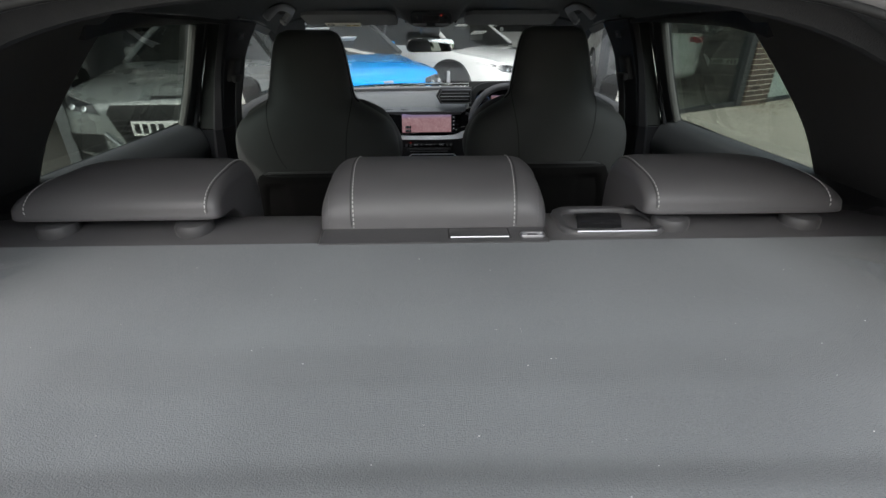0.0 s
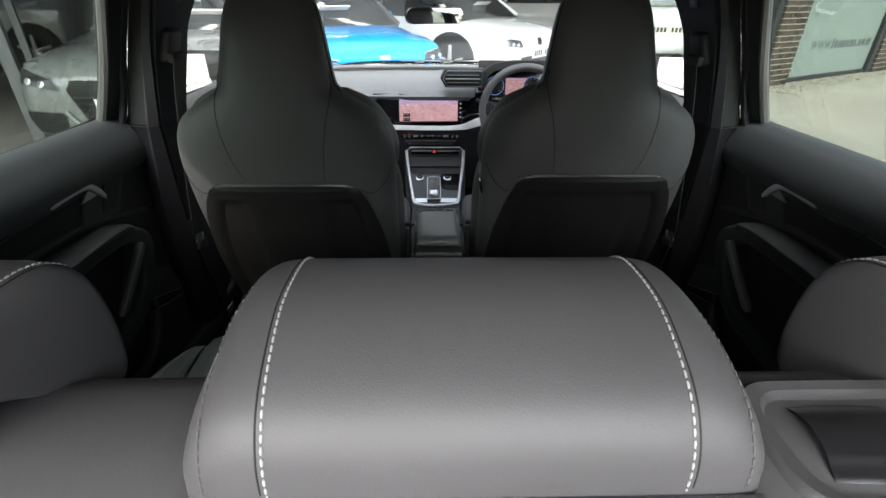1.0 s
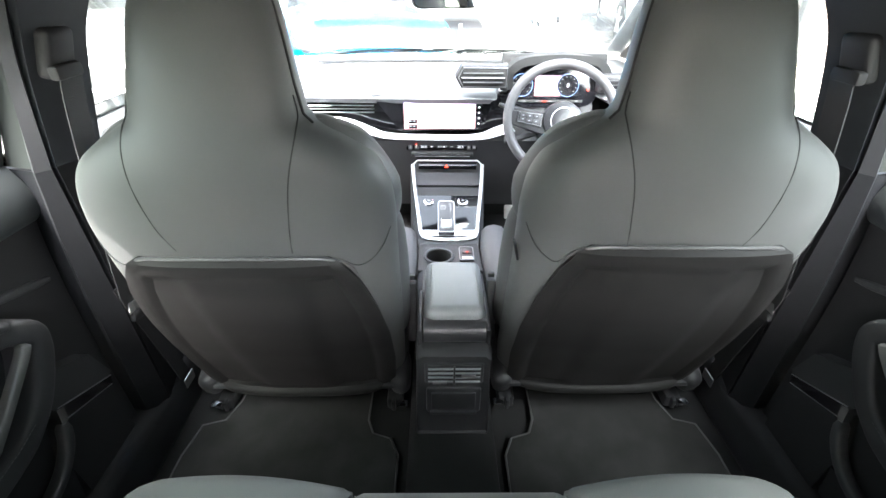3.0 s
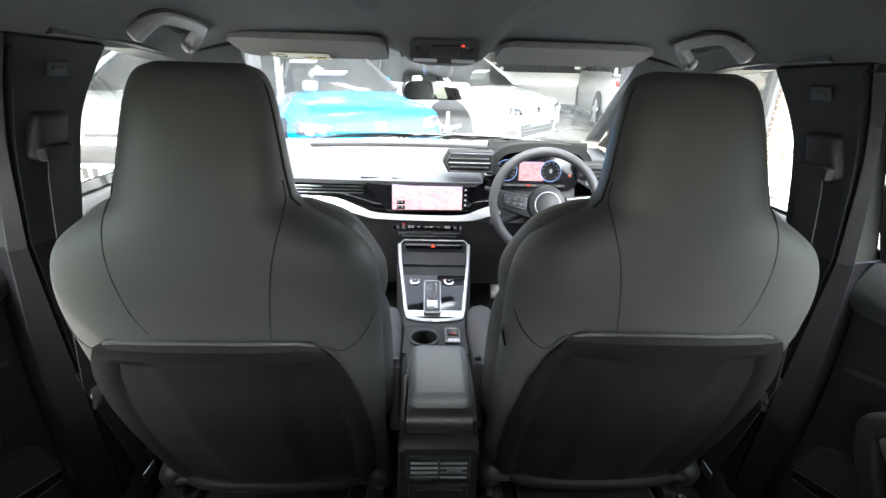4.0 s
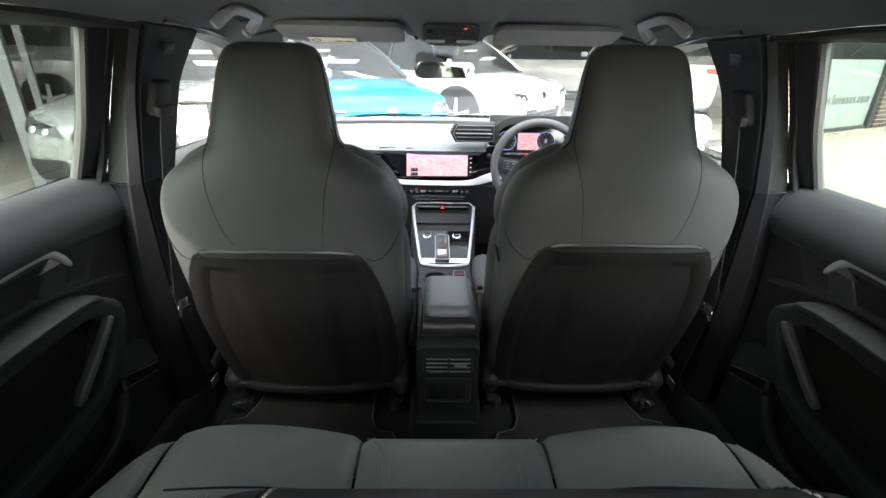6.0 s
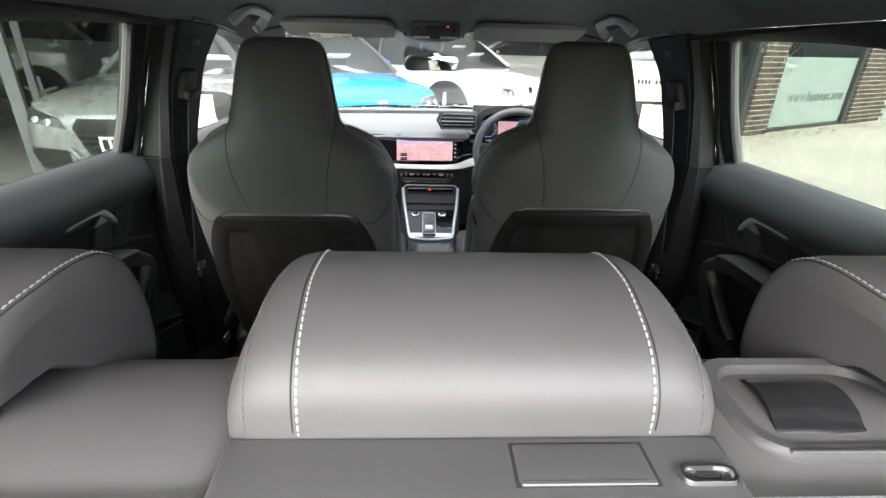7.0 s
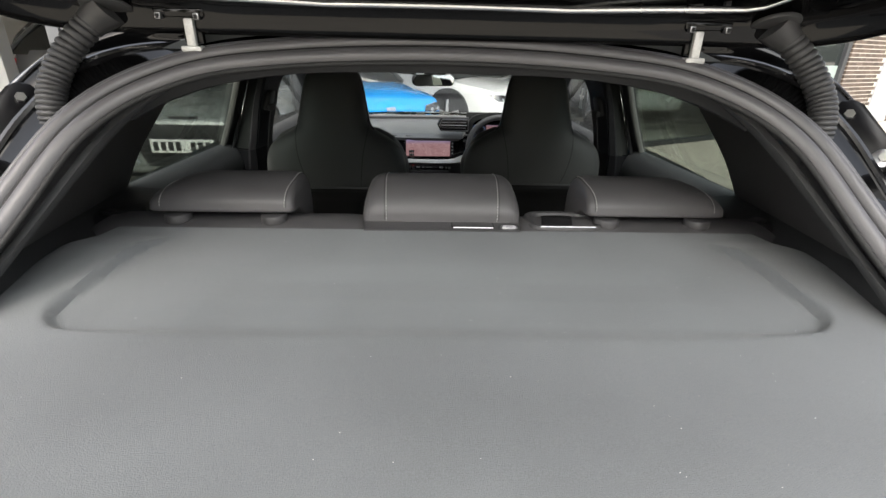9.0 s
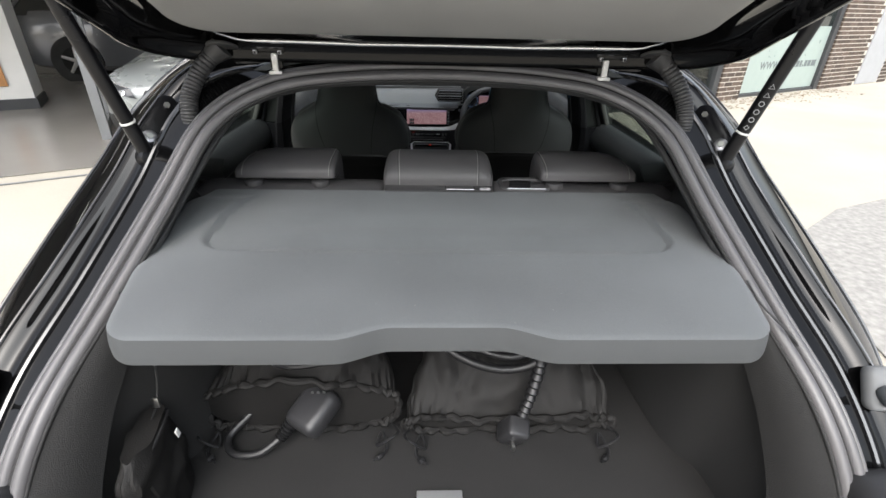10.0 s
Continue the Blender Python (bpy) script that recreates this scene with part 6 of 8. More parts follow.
ped = thing("pedals", "black pedals with metal plates in the footwell", "pedal", "", (0.33, 2.45, 0.3))
part("brake_pedal", rbox(bmn(), (-0.06, 0, 0.05), (0.075, 0.012, 0.055), 0.004, 2, Matrix.Rotation(radians(-30), 4, "X")), STEEL, ped)
part("accelerator", rbox(bmn(), (0.07, -0.01, 0.02), (0.05, 0.012, 0.14), 0.004, 2, Matrix.Rotation(radians(-30), 4, "X")), STEEL, ped)

# ---------------------------------------------------------------- roof fittings
for sx in (-1, 1):
    hd = thing("grab_handle", "grey plastic roof grab handle", "grab handle", "grab handles", (sx * 0.490, 1.725, 1.225))
    pth = [(sx * (x - 0.490), y - 1.725, z - 1.225) for x, y, z in ((0.512, 1.636, 1.222), (0.498, 1.638, 1.234), (0.478, 1.643, 1.250), (0.466, 1.662, 1.256), (0.464, 1.72, 1.253), (0.467, 1.780, 1.247), (0.476, 1.800, 1.240), (0.494, 1.808, 1.222), (0.512, 1.808, 1.206))]
    part("grip", beam(bmn(), pth, [0.012, 0.010, 0.009, 0.009, 0.009, 0.009, 0.009, 0.010, 0.012], 0.011, 5, 20, (0.75, 0, -0.66) if sx > 0 else (0.75, 0, 0.66)), HANDLEGREY, hd)
    part("recess", sheet(bmn(), lambda u, v: (sx * (lerp(0.448, 0.505, u) - 0.490), lerp(-0.105, 0.105, v) * (1 - 0.5 * (2 * u - 1) ** 4), roof_at(lerp(0.448, 0.505, u), 1.725 + lerp(-0.105, 0.105, v)) - 1.225 - 0.003), 10, 16, -0.002), SEAM, hd)
    vs = thing("sun_visor", "grey folded sun visor under the roof", "sun visor", "sun visors", (sx * 0.300, 1.968, 1.222))
    pts = outline(0.345, 0.150, 0.03)
    part("board", prism(bmn(), pts, -0.006, 0.008, Matrix.Rotation(radians(-14), 4, "X"), 0.005, 3), VISOR, vs)
    part("pivot", tube(bmn(), [(-sx * 0.20, 0.055, -0.012), (-sx * 0.225, 0.06, 0.0)], 0.007, 8), HARD, vs)
    if sx < 0:
        lab = part("label", rbox(bmn(), (-0.035, 0.042, -0.0205), (0.135, 0.045, 0.002), 0.0005, 1, Matrix.Rotation(radians(-14), 4, "X")), PAPER, vs, "pale warning label")
        for i in range(3):
            part("print_bar", rbox(bmn(), (-0.02 + 0.03 * i, 0.048 - 0.0, -0.0232), (0.022, 0.005, 0.0015), 0.0004, 1, Matrix.Rotation(radians(-14), 4, "X")), SEAM, lab)
        part("print_bar", rbox(bmn(), (0.0, 0.055, -0.0248), (0.05, 0.006, 0.0015), 0.0004, 1, Matrix.Rotation(radians(-14), 4, "X")), YELLOW, lab)
        part("print_ring", add(bmn(), tube(bmn(), [Vector((0.012 * _m.cos(a), 0.012 * _m.sin(a), 0)) for a in np.linspace(0, 2 * _m.pi, 20, endpoint=False)], 0.0014, 5, True), Matrix.Translation((-0.082, 0.042, -0.0215)) @ Matrix.Rotation(radians(-14), 4, "X")), SEAM, lab)
oc = thing("overhead_console", "grey overhead console with reading lights", "overhead console", "", (0, 1.85, 1.20))
OCY = [1.24, 1.40, 1.56, 1.68, 1.78, 1.805, 1.862, 1.90, 1.98, 2.06]
OCW = [0.250, 0.222, 0.190, 0.165, 0.145, 0.138, 0.120, 0.112, 0.10, 0.08]
OCZ = [-0.004, 0.003, 0.006, 0.010, 0.017, 0.020, 0.060, 0.062, 0.052, 0.030]


def console_skin(u, v):
    y = lerp(1.24, 2.06, v)
    w, d = float(np.interp(y, OCY, OCW)), float(np.interp(y, OCY, OCZ))
    x = lerp(-1, 1, u)
    return (x * w, y - 1.85, roof_at(x * w, y) + 0.004 - (d + 0.004) * (1 - abs(x) ** 5) - 1.20)


part("housing", sheet(bmn(), console_skin, 40, 90, 0.004), HEADLINER, oc)
tilt = Matrix.Translation((0, -0.018, 0.0215)) @ Matrix.Rotation(radians(-40), 4, "X") @ Matrix.Rotation(radians(180), 4, "Y")
part("switch_plate", prism(bmn(), outline(0.142, 0.066, 0.016), -0.002, 0.004, tilt, 0.002), PILLAR, oc)
for k in (-1, 1):
    part("lamp_lens", rbox(bmn(), (k * 0.040, 0.025, 0.004), (0.050, 0.010, 0.004), 0.0015, 1, None), ICONDIM, oc).matrix_local = tilt
    part("round_switch", disc(bmn(), (k * 0.054, -0.008, 0.005), 0.008, 0.004, (0, 0, 1), 16, 0.0015), HARD, oc).matrix_local = tilt
part("sos_button", rbox(bmn(), (0, -0.004, 0.005), (0.058, 0.034, 0.005), 0.003), HARDGREY, oc).matrix_local = tilt
part("warning_light", rbox(bmn(), (-0.036, -0.022, 0.006), (0.006, 0.003, 0.003), 0.0006, 1), REDICON, oc).matrix_local = tilt
mr_ = thing("rear_view_mirror", "frameless black rear-view mirror on the windscreen", "mirror", "", (-0.003, 2.335, 1.112))
part("shell", prism(bmn(), outline(0.222, 0.056, 0.024), -0.012, 0.012, Matrix.Rotation(radians(15), 4, "Z") @ Matrix.Rotation(radians(88), 4, "X"), 0.006, 3), PIANO, mr_)
part("glass", prism(bmn(), outline(0.214, 0.049, 0.021), 0.0125, 0.0145, Matrix.Rotation(radians(15), 4, "Z") @ Matrix.Rotation(radians(87), 4, "X")), MIRROR, mr_)
part("stem", tube(bmn(), [(0, 0.012, 0.01), (0, 0.02, 0.045), (0, -0.02, 0.075)], 0.011, 10), PIANO, mr_)
part("sensor_cover", rbox(bmn(), (0.0, -0.06, 0.075), (0.09, 0.14, 0.045), 0.02, 3, Matrix.Rotation(radians(-18), 4, "X")), HARD, mr_)

# ---------------------------------------------------------------- front seat belts and pillar fittings
for sx in (-1, 1):
    sb = thing("seat_belt", "black front seat belt on the door pillar", "seat belt", "front seat belts", (sx * 0.588, 1.500, 1.083))
    part("height_cover", rbox(bmn(), (0, 0, 0.006), (0.030, 0.060, 0.070), 0.010, 3, Matrix.Rotation(radians(-sx * 18), 4, "Y")), SEAM, sb)
    part("guide_loop", rbox(bmn(), (-sx * 0.012, -0.004, -0.02), (0.016, 0.056, 0.020), 0.005, 2), SEAM, sb)
    part("webbing", sheet(bmn(), lambda u, v: (sx * lerp(-0.016, 0.055, v ** 0.8), lerp(-0.024, 0.024, u) + 0.02 * v, -0.02 - 0.42 * v), 3, 12, 0.002), WEB, sb)
    part("lower_webbing", sheet(bmn(), lambda u, v: (sx * lerp(0.062, 0.080, v), lerp(-0.024, 0.024, u) * lerp(1, 0.8, v) + lerp(0.020, 0.122, v), lerp(-0.42, -0.785, v)), 3, 8, 0.002), WEB, sb)
    part("tongue", rbox(bmn(), (sx * 0.066, 0.036, -0.484), (0.008, 0.044, 0.026), 0.003, 2, Matrix.Rotation(radians(-14), 4, "X")), CHROME, sb)
    part("tongue_grip", rbox(bmn(), (sx * 0.066, 0.042, -0.507), (0.012, 0.050, 0.024), 0.004, 2, Matrix.Rotation(radians(-14), 4, "X")), HARD, sb)
    part("anchor", rbox(bmn(), (sx * 0.080, 0.124, -0.79), (0.012, 0.045, 0.03), 0.004, 2), STEEL, sb)
    part("stop_button", disc(bmn(), (sx * 0.005, -0.026, -0.17), 0.006, 0.004, (1, 0, 0), 12), PILLAR, sb)
    ab = thing("airbag_badge", "small embossed badge on the pillar trim", "badge", "pillar badges", (sx * 0.546, 1.50, 1.178))
    part("frame", rbox(bmn(), (0, 0, 0), (0.004, 0.038, 0.020), 0.0015, 1, Matrix.Rotation(radians(-sx * 18), 4, "Y")), PILLAR, ab)
    part("print_bar", rbox(bmn(), (-sx * 0.0022, 0, 0), (0.002, 0.026, 0.006), 0.0006, 1, Matrix.Rotation(radians(-sx * 18), 4, "Y")), HARD, ab)

# ---------------------------------------------------------------- floor mats
for sx in (-1, 1):
    fm = thing("floor_mat", "black carpet floor mat with stitched edge", "floor mat", "floor mats", (sx * 0.37, 1.45, 0.213))
    O = [(-0.245, -0.20), (-0.245, 0.0), (-0.225, 0.045), (-0.18, 0.06), (-0.165, 0.10), (-0.165, 0.26), (0.165, 0.26), (0.17, 0.16), (0.19, 0.10), (0.24, 0.085), (0.255, 0.0), (0.255, -0.20)]
    O = [(-sx * x * -1, y) for x, y in O]
    if sx < 0:
        O = O[::-1]
    part("cloth_top", prism(bmn(), O, 0.0, 0.012, None, 0.004, 2), MATCLOTH, fm)
    part("edging", tube(bmn(), [Vector((x, y, 0.011)) for x, y in O], 0.003, 6, True), PIPING, fm)


# ---------------------------------------------------------------- rear doors
def rear_door(sx):
    d = thing("rear_door", "black moulded rear door panel with grab handle", "car door", "rear doors", (sx * 0.70, 1.0, 0.25))

    def dp(name, bm, m, label="", parent=None):
        if sx < 0:
            bm = mirror_x(bm)
        o = part(name, bm, m, parent or d, label)
        if parent is None:
            o.location = (-sx * 0.70, -1.0, -0.25)
        return o

    def yz(x, pts):
        return [(x, y, z) for y, z in pts]
    SIDE = Matrix(((0, 0, 1, 0), (1, 0, 0, 0), (0, 1, 0, 0), (0, 0, 0, 1)))
    A = [(0.750, 0.66, 0.938), (0.727, 0.66, 0.934), (0.711, 0.66, 0.914), (0.706, 0.66, 0.890), (0.711, 0.66, 0.872), (0.724, 0.66, 0.862)]
    B = [(0.750, 1.468, 0.925), (0.733, 1.472, 0.917), (0.720, 1.476, 0.892), (0.714, 1.479, 0.866), (0.717, 1.479, 0.848), (0.728, 1.478, 0.838)]
    dp("upper_roll", sheet(bmn(), ruled(A, B), 20, 24, 0.02), DOORTOP, "soft grey top roll of the door")
    A = [(0.722, 0.66, 0.856), (0.738, 0.66, 0.80), (0.742, 0.66, 0.62), (0.728, 0.66, 0.32)]
    B = [(0.728, 1.478, 0.850), (0.735, 1.478, 0.78), (0.738, 1.478, 0.62), (0.722, 1.478, 0.32)]
    dp("panel", sheet(bmn(), ruled(A, B), 12, 24, 0.02), DOORBLACK)
    # dark insert between the roll and a sloping ledge
    ins = dp("insert", sheet(bmn(), ruled(yz(0.720, [(0.68, 0.852), (1.05, 0.858), (1.30, 0.862), (1.455, 0.845)]), yz(0.727, [(0.68, 0.785), (1.05, 0.79), (1.28, 0.772), (1.45, 0.728)])), 6, 24, -0.006), INSERT, "dark brown-black decor insert")
    dp("ledge", beam(bmn(), yz(0.722, [(0.68, 0.776), (1.0, 0.783), (1.20, 0.778), (1.32, 0.758), (1.455, 0.722)]), 0.008, 0.012, 3), PLASTIC)
    plate = dp("lever_plate", prism(bmn(), [(1.272, 0.848), (1.405, 0.846), (1.345, 0.760), (1.235, 0.778)], 0.708, 0.716, SIDE), PLASTIC, "", ins)
    dp("plate_recess", prism(bmn(), [(1.325, 0.836), (1.380, 0.834), (1.338, 0.775), (1.296, 0.782)], 0.7065, 0.712, SIDE), HARD, "", ins)
    dp("release_lever", beam(bmn(), yz(0.699, [(1.160, 0.850), (1.20, 0.853), (1.245, 0.854), (1.268, 0.850), (1.290, 0.832), (1.305, 0.812)]), [0.005, 0.006, 0.007, 0.008, 0.007, 0.004], 0.005, 3), ALU, "satin silver door release lever")
    dp("lever_fin", prism(bmn(), [(1.240, 0.824), (1.272, 0.844), (1.292, 0.824)], 0.701, 0.705, SIDE), ALUDARK)
    dp("decor_strip", beam(bmn(), yz(0.705, [(0.70, 0.828), (0.95, 0.840), (1.156, 0.848)]), 0.006, 0.005, 3), HARDGREY)
    dp("decor_edge", tube(bmn(), yz(0.6995, [(0.70, 0.833), (0.95, 0.845), (1.154, 0.852)]), 0.0012, 6), ALUDARK)
    # armrest that runs down into the pull handle and back under it
    dp("armrest", beam(bmn(), yz(0.700, [(0.70, 0.728), (0.95, 0.735), (1.18, 0.738), (1.285, 0.730), (1.338, 0.700), (1.342, 0.668), (1.318, 0.618), (1.275, 0.572), (1.20, 0.545), (1.0, 0.535), (0.70, 0.532)]), [0.018, 0.018, 0.018, 0.018, 0.022, 0.022, 0.020, 0.020, 0.024, 0.026, 0.026], [0.034] * 11, 4.5, 24), PLASTIC)
    dp("armrest_pad", beam(bmn(), yz(0.690, [(0.70, 0.748), (0.95, 0.755), (1.18, 0.757), (1.27, 0.751), (1.315, 0.735)]), 0.009, [0.036, 0.036, 0.036, 0.034, 0.026], 3), ARMPAD, "soft grey armrest top")
    dp("grab_bar", beam(bmn(), yz(0.662, [(1.308, 0.704), (1.298, 0.690), (1.262, 0.660), (1.222, 0.628), (1.180, 0.597)]), 0.009, 0.008, 4), GRABGREY, "pale grey grab bar")
    dp("pull_well", prism(bmn(), [(0.70, 0.56), (1.19, 0.57), (1.28, 0.62), (1.315, 0.68), (1.27, 0.715), (0.70, 0.715)], 0.716, 0.722, SIDE), INSERT)
    dp("stitching", stitches([Vector((0.664, y, z)) for y, z in ((1.262, 0.578), (1.22, 0.566), (1.15, 0.556), (1.0, 0.55), (0.85, 0.547))], 0.007, 0.0007, 0.0045), THREAD_DIM)
    # bottle pocket with a gloss band and a bright corner
    pk = dp("pocket", prism(bmn(), [(1.318, 0.52), (1.442, 0.482), (1.448, 0.33), (1.30, 0.33), (1.29, 0.44)], 0.690, 0.735, SIDE), DOORBLACK)
    dp("pocket_top", prism(bmn(), [(1.300, 0.600), (1.335, 0.612), (1.425, 0.570), (1.452, 0.500), (1.442, 0.494), (1.318, 0.542), (1.298, 0.575)], 0.688, 0.735, SIDE, 0.0), PLASTIC, "", pk)
    dp("gloss_band", prism(bmn(), [(1.320, 0.541), (1.444, 0.493), (1.440, 0.476), (1.318, 0.514)], 0.686, 0.700, SIDE), PIANO, "gloss black band", pk)
    dp("band_edge", tube(bmn(), yz(0.6855, [(1.322, 0.543), (1.444, 0.495)]), 0.0011, 6), ALUDARK, "", pk)
    dp("band_edge", tube(bmn(), yz(0.6855, [(1.318, 0.514), (1.438, 0.477)]), 0.0009, 6), ALUDARK, "", pk)
    dp("bright_corner", prism(bmn(), [(1.314, 0.546), (1.328, 0.541), (1.324, 0.512), (1.311, 0.515)], 0.681, 0.696, SIDE), CHROME, "bright metal corner", pk)
    dp("pocket_rail", beam(bmn(), [(0.688, 1.316, 0.512), (0.688, 1.302, 0.47), (0.688, 1.262, 0.432), (0.690, 1.205, 0.416), (0.702, 1.12, 0.408), (0.706, 0.90, 0.402)], 0.010, 0.012, 3), GRABDARK)
    dp("map_pocket", sheet(bmn(), ruled([(0.698, 1.29, 0.42), (0.708, 1.10, 0.398), (0.710, 0.85, 0.392)], [(0.712, 1.29, 0.30), (0.715, 1.10, 0.30), (0.715, 0.85, 0.30)]), 4, 12, 0.01), DOORBLACK)
    return d


rear_door(-1)
rear_door(1)


# ---------------------------------------------------------------- front doors and door mirrors
for sx in (-1, 1):
    fd = thing("front_door", "black front door trim", "car door", "front doors", (sx * 0.72, 2.0, 0.3))
    b = sheet(bmn(), ruled([(0.765, 1.62, 0.895), (0.72, 1.64, 0.885), (0.70, 1.66, 0.80), (0.71, 1.66, 0.35)], [(0.765, 2.78, 0.89), (0.72, 2.72, 0.88), (0.70, 2.62, 0.80), (0.71, 2.62, 0.35)]), 8, 12, 0.02)
    part("panel", b if sx > 0 else mirror_x(b), PLASTIC, fd).location = (-sx * 0.72, -2.0, -0.3)
    dm = thing("door_mirror", "black door mirror with a clear glass", "mirror", "door mirrors", (sx * 0.955, 2.42, 0.900))
    prof = outline(0.225, 0.145, 0.055, 5)
    rings = []
    for dy, k in ((0.0, 1.0), (0.03, 1.02), (0.06, 0.94), (0.085, 0.75), (0.10, 0.45)):
        rings.append([(x * k + (sx * 0.01 * dy), dy, z * k) for x, z in prof])
    part("shell", loft(bmn(), rings), PAINT, dm)
    part("glass", prism(bmn(), outline(0.205, 0.127, 0.047, 5), 0.0, 0.003, Matrix.Translation((0, -0.002, 0)) @ Matrix.Rotation(radians(-sx * 9), 4, "Z") @ Matrix.Rotation(radians(90), 4, "X")), MIRROR, dm)
    part("arm", tube(bmn(), [(-sx * 0.06, 0.05, -0.05), (-sx * 0.16, 0.08, -0.075)], [0.03, 0.035], 10, False, 0.6), PAINT, dm)

# ---------------------------------------------------------------- boot contents
def lumpy(n, m, shape, seed, amp=0.012, fold=0.01):
    """A closed cloth bag over shape(a, t), with creases."""
    rings = []
    for i in range(n + 1):
        t = i / n
        ring = []
        for j in range(m):
            a = 2 * _m.pi * j / m
            p = Vector(shape(a, t))
            q = noise.noise_vector(p * 11 + Vector((seed, 0, 0))) * amp
            q += noise.noise_vector(p * 27 + Vector((0, seed, 0))) * amp * 0.5
            w = fold * abs(_m.sin(7 * a + 5 * noise.noise(p * 6))) * _m.sin(_m.pi * t)
            g = 0.0045 * _m.sin(46 * a + 3 * noise.noise(p * 9)) * max(0.0, (t - 0.72) / 0.28) ** 1.5
            ring.append(p + q * (1 - 0.7 * t ** 6) + Vector((0, -w, w * 0.6 + g)))
        rings.append(ring)
    return loft(bmn(), rings)


def bag_shape(w, dpt, h, shut=0.8):
    def f(a, t):
        # t runs from the tied back to the open mouth in front
        k = 0.35 + 0.65 * _m.sin(min(1.0, 0.18 + t * 0.95) * _m.pi / 2) ** 0.8
        c, s = _m.cos(a), _m.sin(a)
        x = w / 2 * k * _m.copysign(abs(c) ** 0.75, c)
        z = h * (0.5 + 0.5 * _m.copysign(abs(s) ** 0.8, s)) * (1.0 - shut * t ** 2.2) + 0.006
        x *= 1.0 + 0.10 * t ** 3
        return (x, dpt * (0.5 - t), z)
    return f


def charger_bag(at, w, dpt, h, seed, label, shut):
    g = thing("charging_cable_bag", label, "bag", "cable bags", at)
    part("cloth", lumpy(56, 120, bag_shape(w, dpt, h, shut), seed, 0.016, 0.012), NYLON, g)
    # gathered hem at the mouth
    hem = bmn()
    ring = []
    for j in range(160):
        a = 2 * _m.pi * j / 160
        x, y, z = bag_shape(w, dpt, h, shut)(a, 1.0)
        ring.append(Vector((x * 1.02, y - 0.004 + 0.003 * _m.sin(31 * a) + 0.012 * noise.noise(Vector((3 * _m.cos(a), 3 * _m.sin(a), seed))), max(0.008, z + 0.0025 * _m.sin(37 * a + seed) + 0.016 * noise.noise(Vector((2.5 * _m.cos(a), seed, 2.5 * _m.sin(a))))))))
    part("hem", tube(hem, ring, [0.008 + 0.0018 * _m.sin(29 * 2 * _m.pi * j / 160) for j in range(160)], 8, True, 1, (0, 1, 0)), NYLON, g)
    for k in (-1, 1):
        e = Vector((k * w * 0.52, -dpt * 0.52, 0.02))
        pts = spline([e, e + Vector((k * 0.015, -0.03, 0.01)), e + Vector((k * 0.0, -0.055, 0.02)), e + Vector((-k * 0.03, -0.05, -0.008)), e + Vector((-k * 0.02, -0.02, 0.0)), e + Vector((-k * 0.01, -0.06, -0.012)), e + Vector((-k * 0.035, -0.085, -0.012))], 6)
        dc = part("drawstring", tube(bmn(), pts, 0.003, 6), CABLE, g, "black drawstring cord")
        part("knot", add(bmn(), disc(bmn(), pts[-4], 0.006, 0.014, (1, 1, 0), 8, 0.002)), CABLE, dc)
    return g


charger_bag((-0.300, 0.335, 0.531), 0.38, 0.27, 0.20, 3.0, "black nylon bag with a charging cable spilling out", 0.32)
charger_bag((0.160, 0.325, 0.531), 0.42, 0.27, 0.21, 8.0, "black nylon drawstring bag with a coiled cable", 0.80)
cab = thing("charging_cable", "black charging cable with grey charge box", "cable", "charging cables", (-0.335, 0.155, 0.533))
part("lead", tube(bmn(), spline([(-0.02, 0.12, 0.11), (-0.07, 0.06, 0.05), (-0.115, 0.01, 0.018), (-0.095, -0.03, 0.014), (-0.04, -0.035, 0.018), (0.0, -0.012, 0.036)], 8), 0.0085, 10), CABLE, cab)
path = spline([(0.0, -0.012, 0.036), (0.015, 0.0, 0.052), (0.032, 0.014, 0.072)], 12)
part("strain_relief", tube(bmn(), path, [0.0115 + 0.0028 * _m.sin(i * _m.pi / 1.5) + 0.003 * i / 24 for i in range(len(path))], 12), CABLE, cab)
part("charge_box", rbox(bmn(), (0.070, 0.020, 0.085), (0.085, 0.10, 0.055), 0.02, 4, Matrix.Rotation(radians(-35), 4, "Z") @ Matrix.Rotation(radians(25), 4, "X")), HARDGREY, cab)
for i in range(3):
    part("loop", tube(bmn(), spline([(-0.06, 0.11, 0.155 + 0.018 * i), (0.02, 0.06 - 0.008 * i, 0.17 + 0.018 * i), (0.12, 0.08, 0.172 + 0.018 * i), (0.17, 0.13, 0.16 + 0.016 * i)], 8), 0.0075, 8), CABLE, cab)
for i in range(3):
    part("print_bar", rbox(bmn(), (0.072 + 0.012 * i, 0.02, 0.135), (0.006, 0.002, 0.005), 0.0005, 1, Matrix.Rotation(radians(-35), 4, "X")), PILLARLIGHT, cab)
cab2 = thing("charging_lead", "black cable with a moulded plug lying on the boot floor", "cable", "charging cables", (0.165, 0.205, 0.533))
part("coil", tube(bmn(), spline([(-0.16, 0.09, 0.30), (-0.155, 0.03, 0.22), (-0.10, 0.0, 0.19), (-0.02, -0.008, 0.175), (0.05, 0.0, 0.20), (0.085, 0.05, 0.27), (0.07, 0.10, 0.31)], 8), 0.0095, 10), CABLE, cab2)
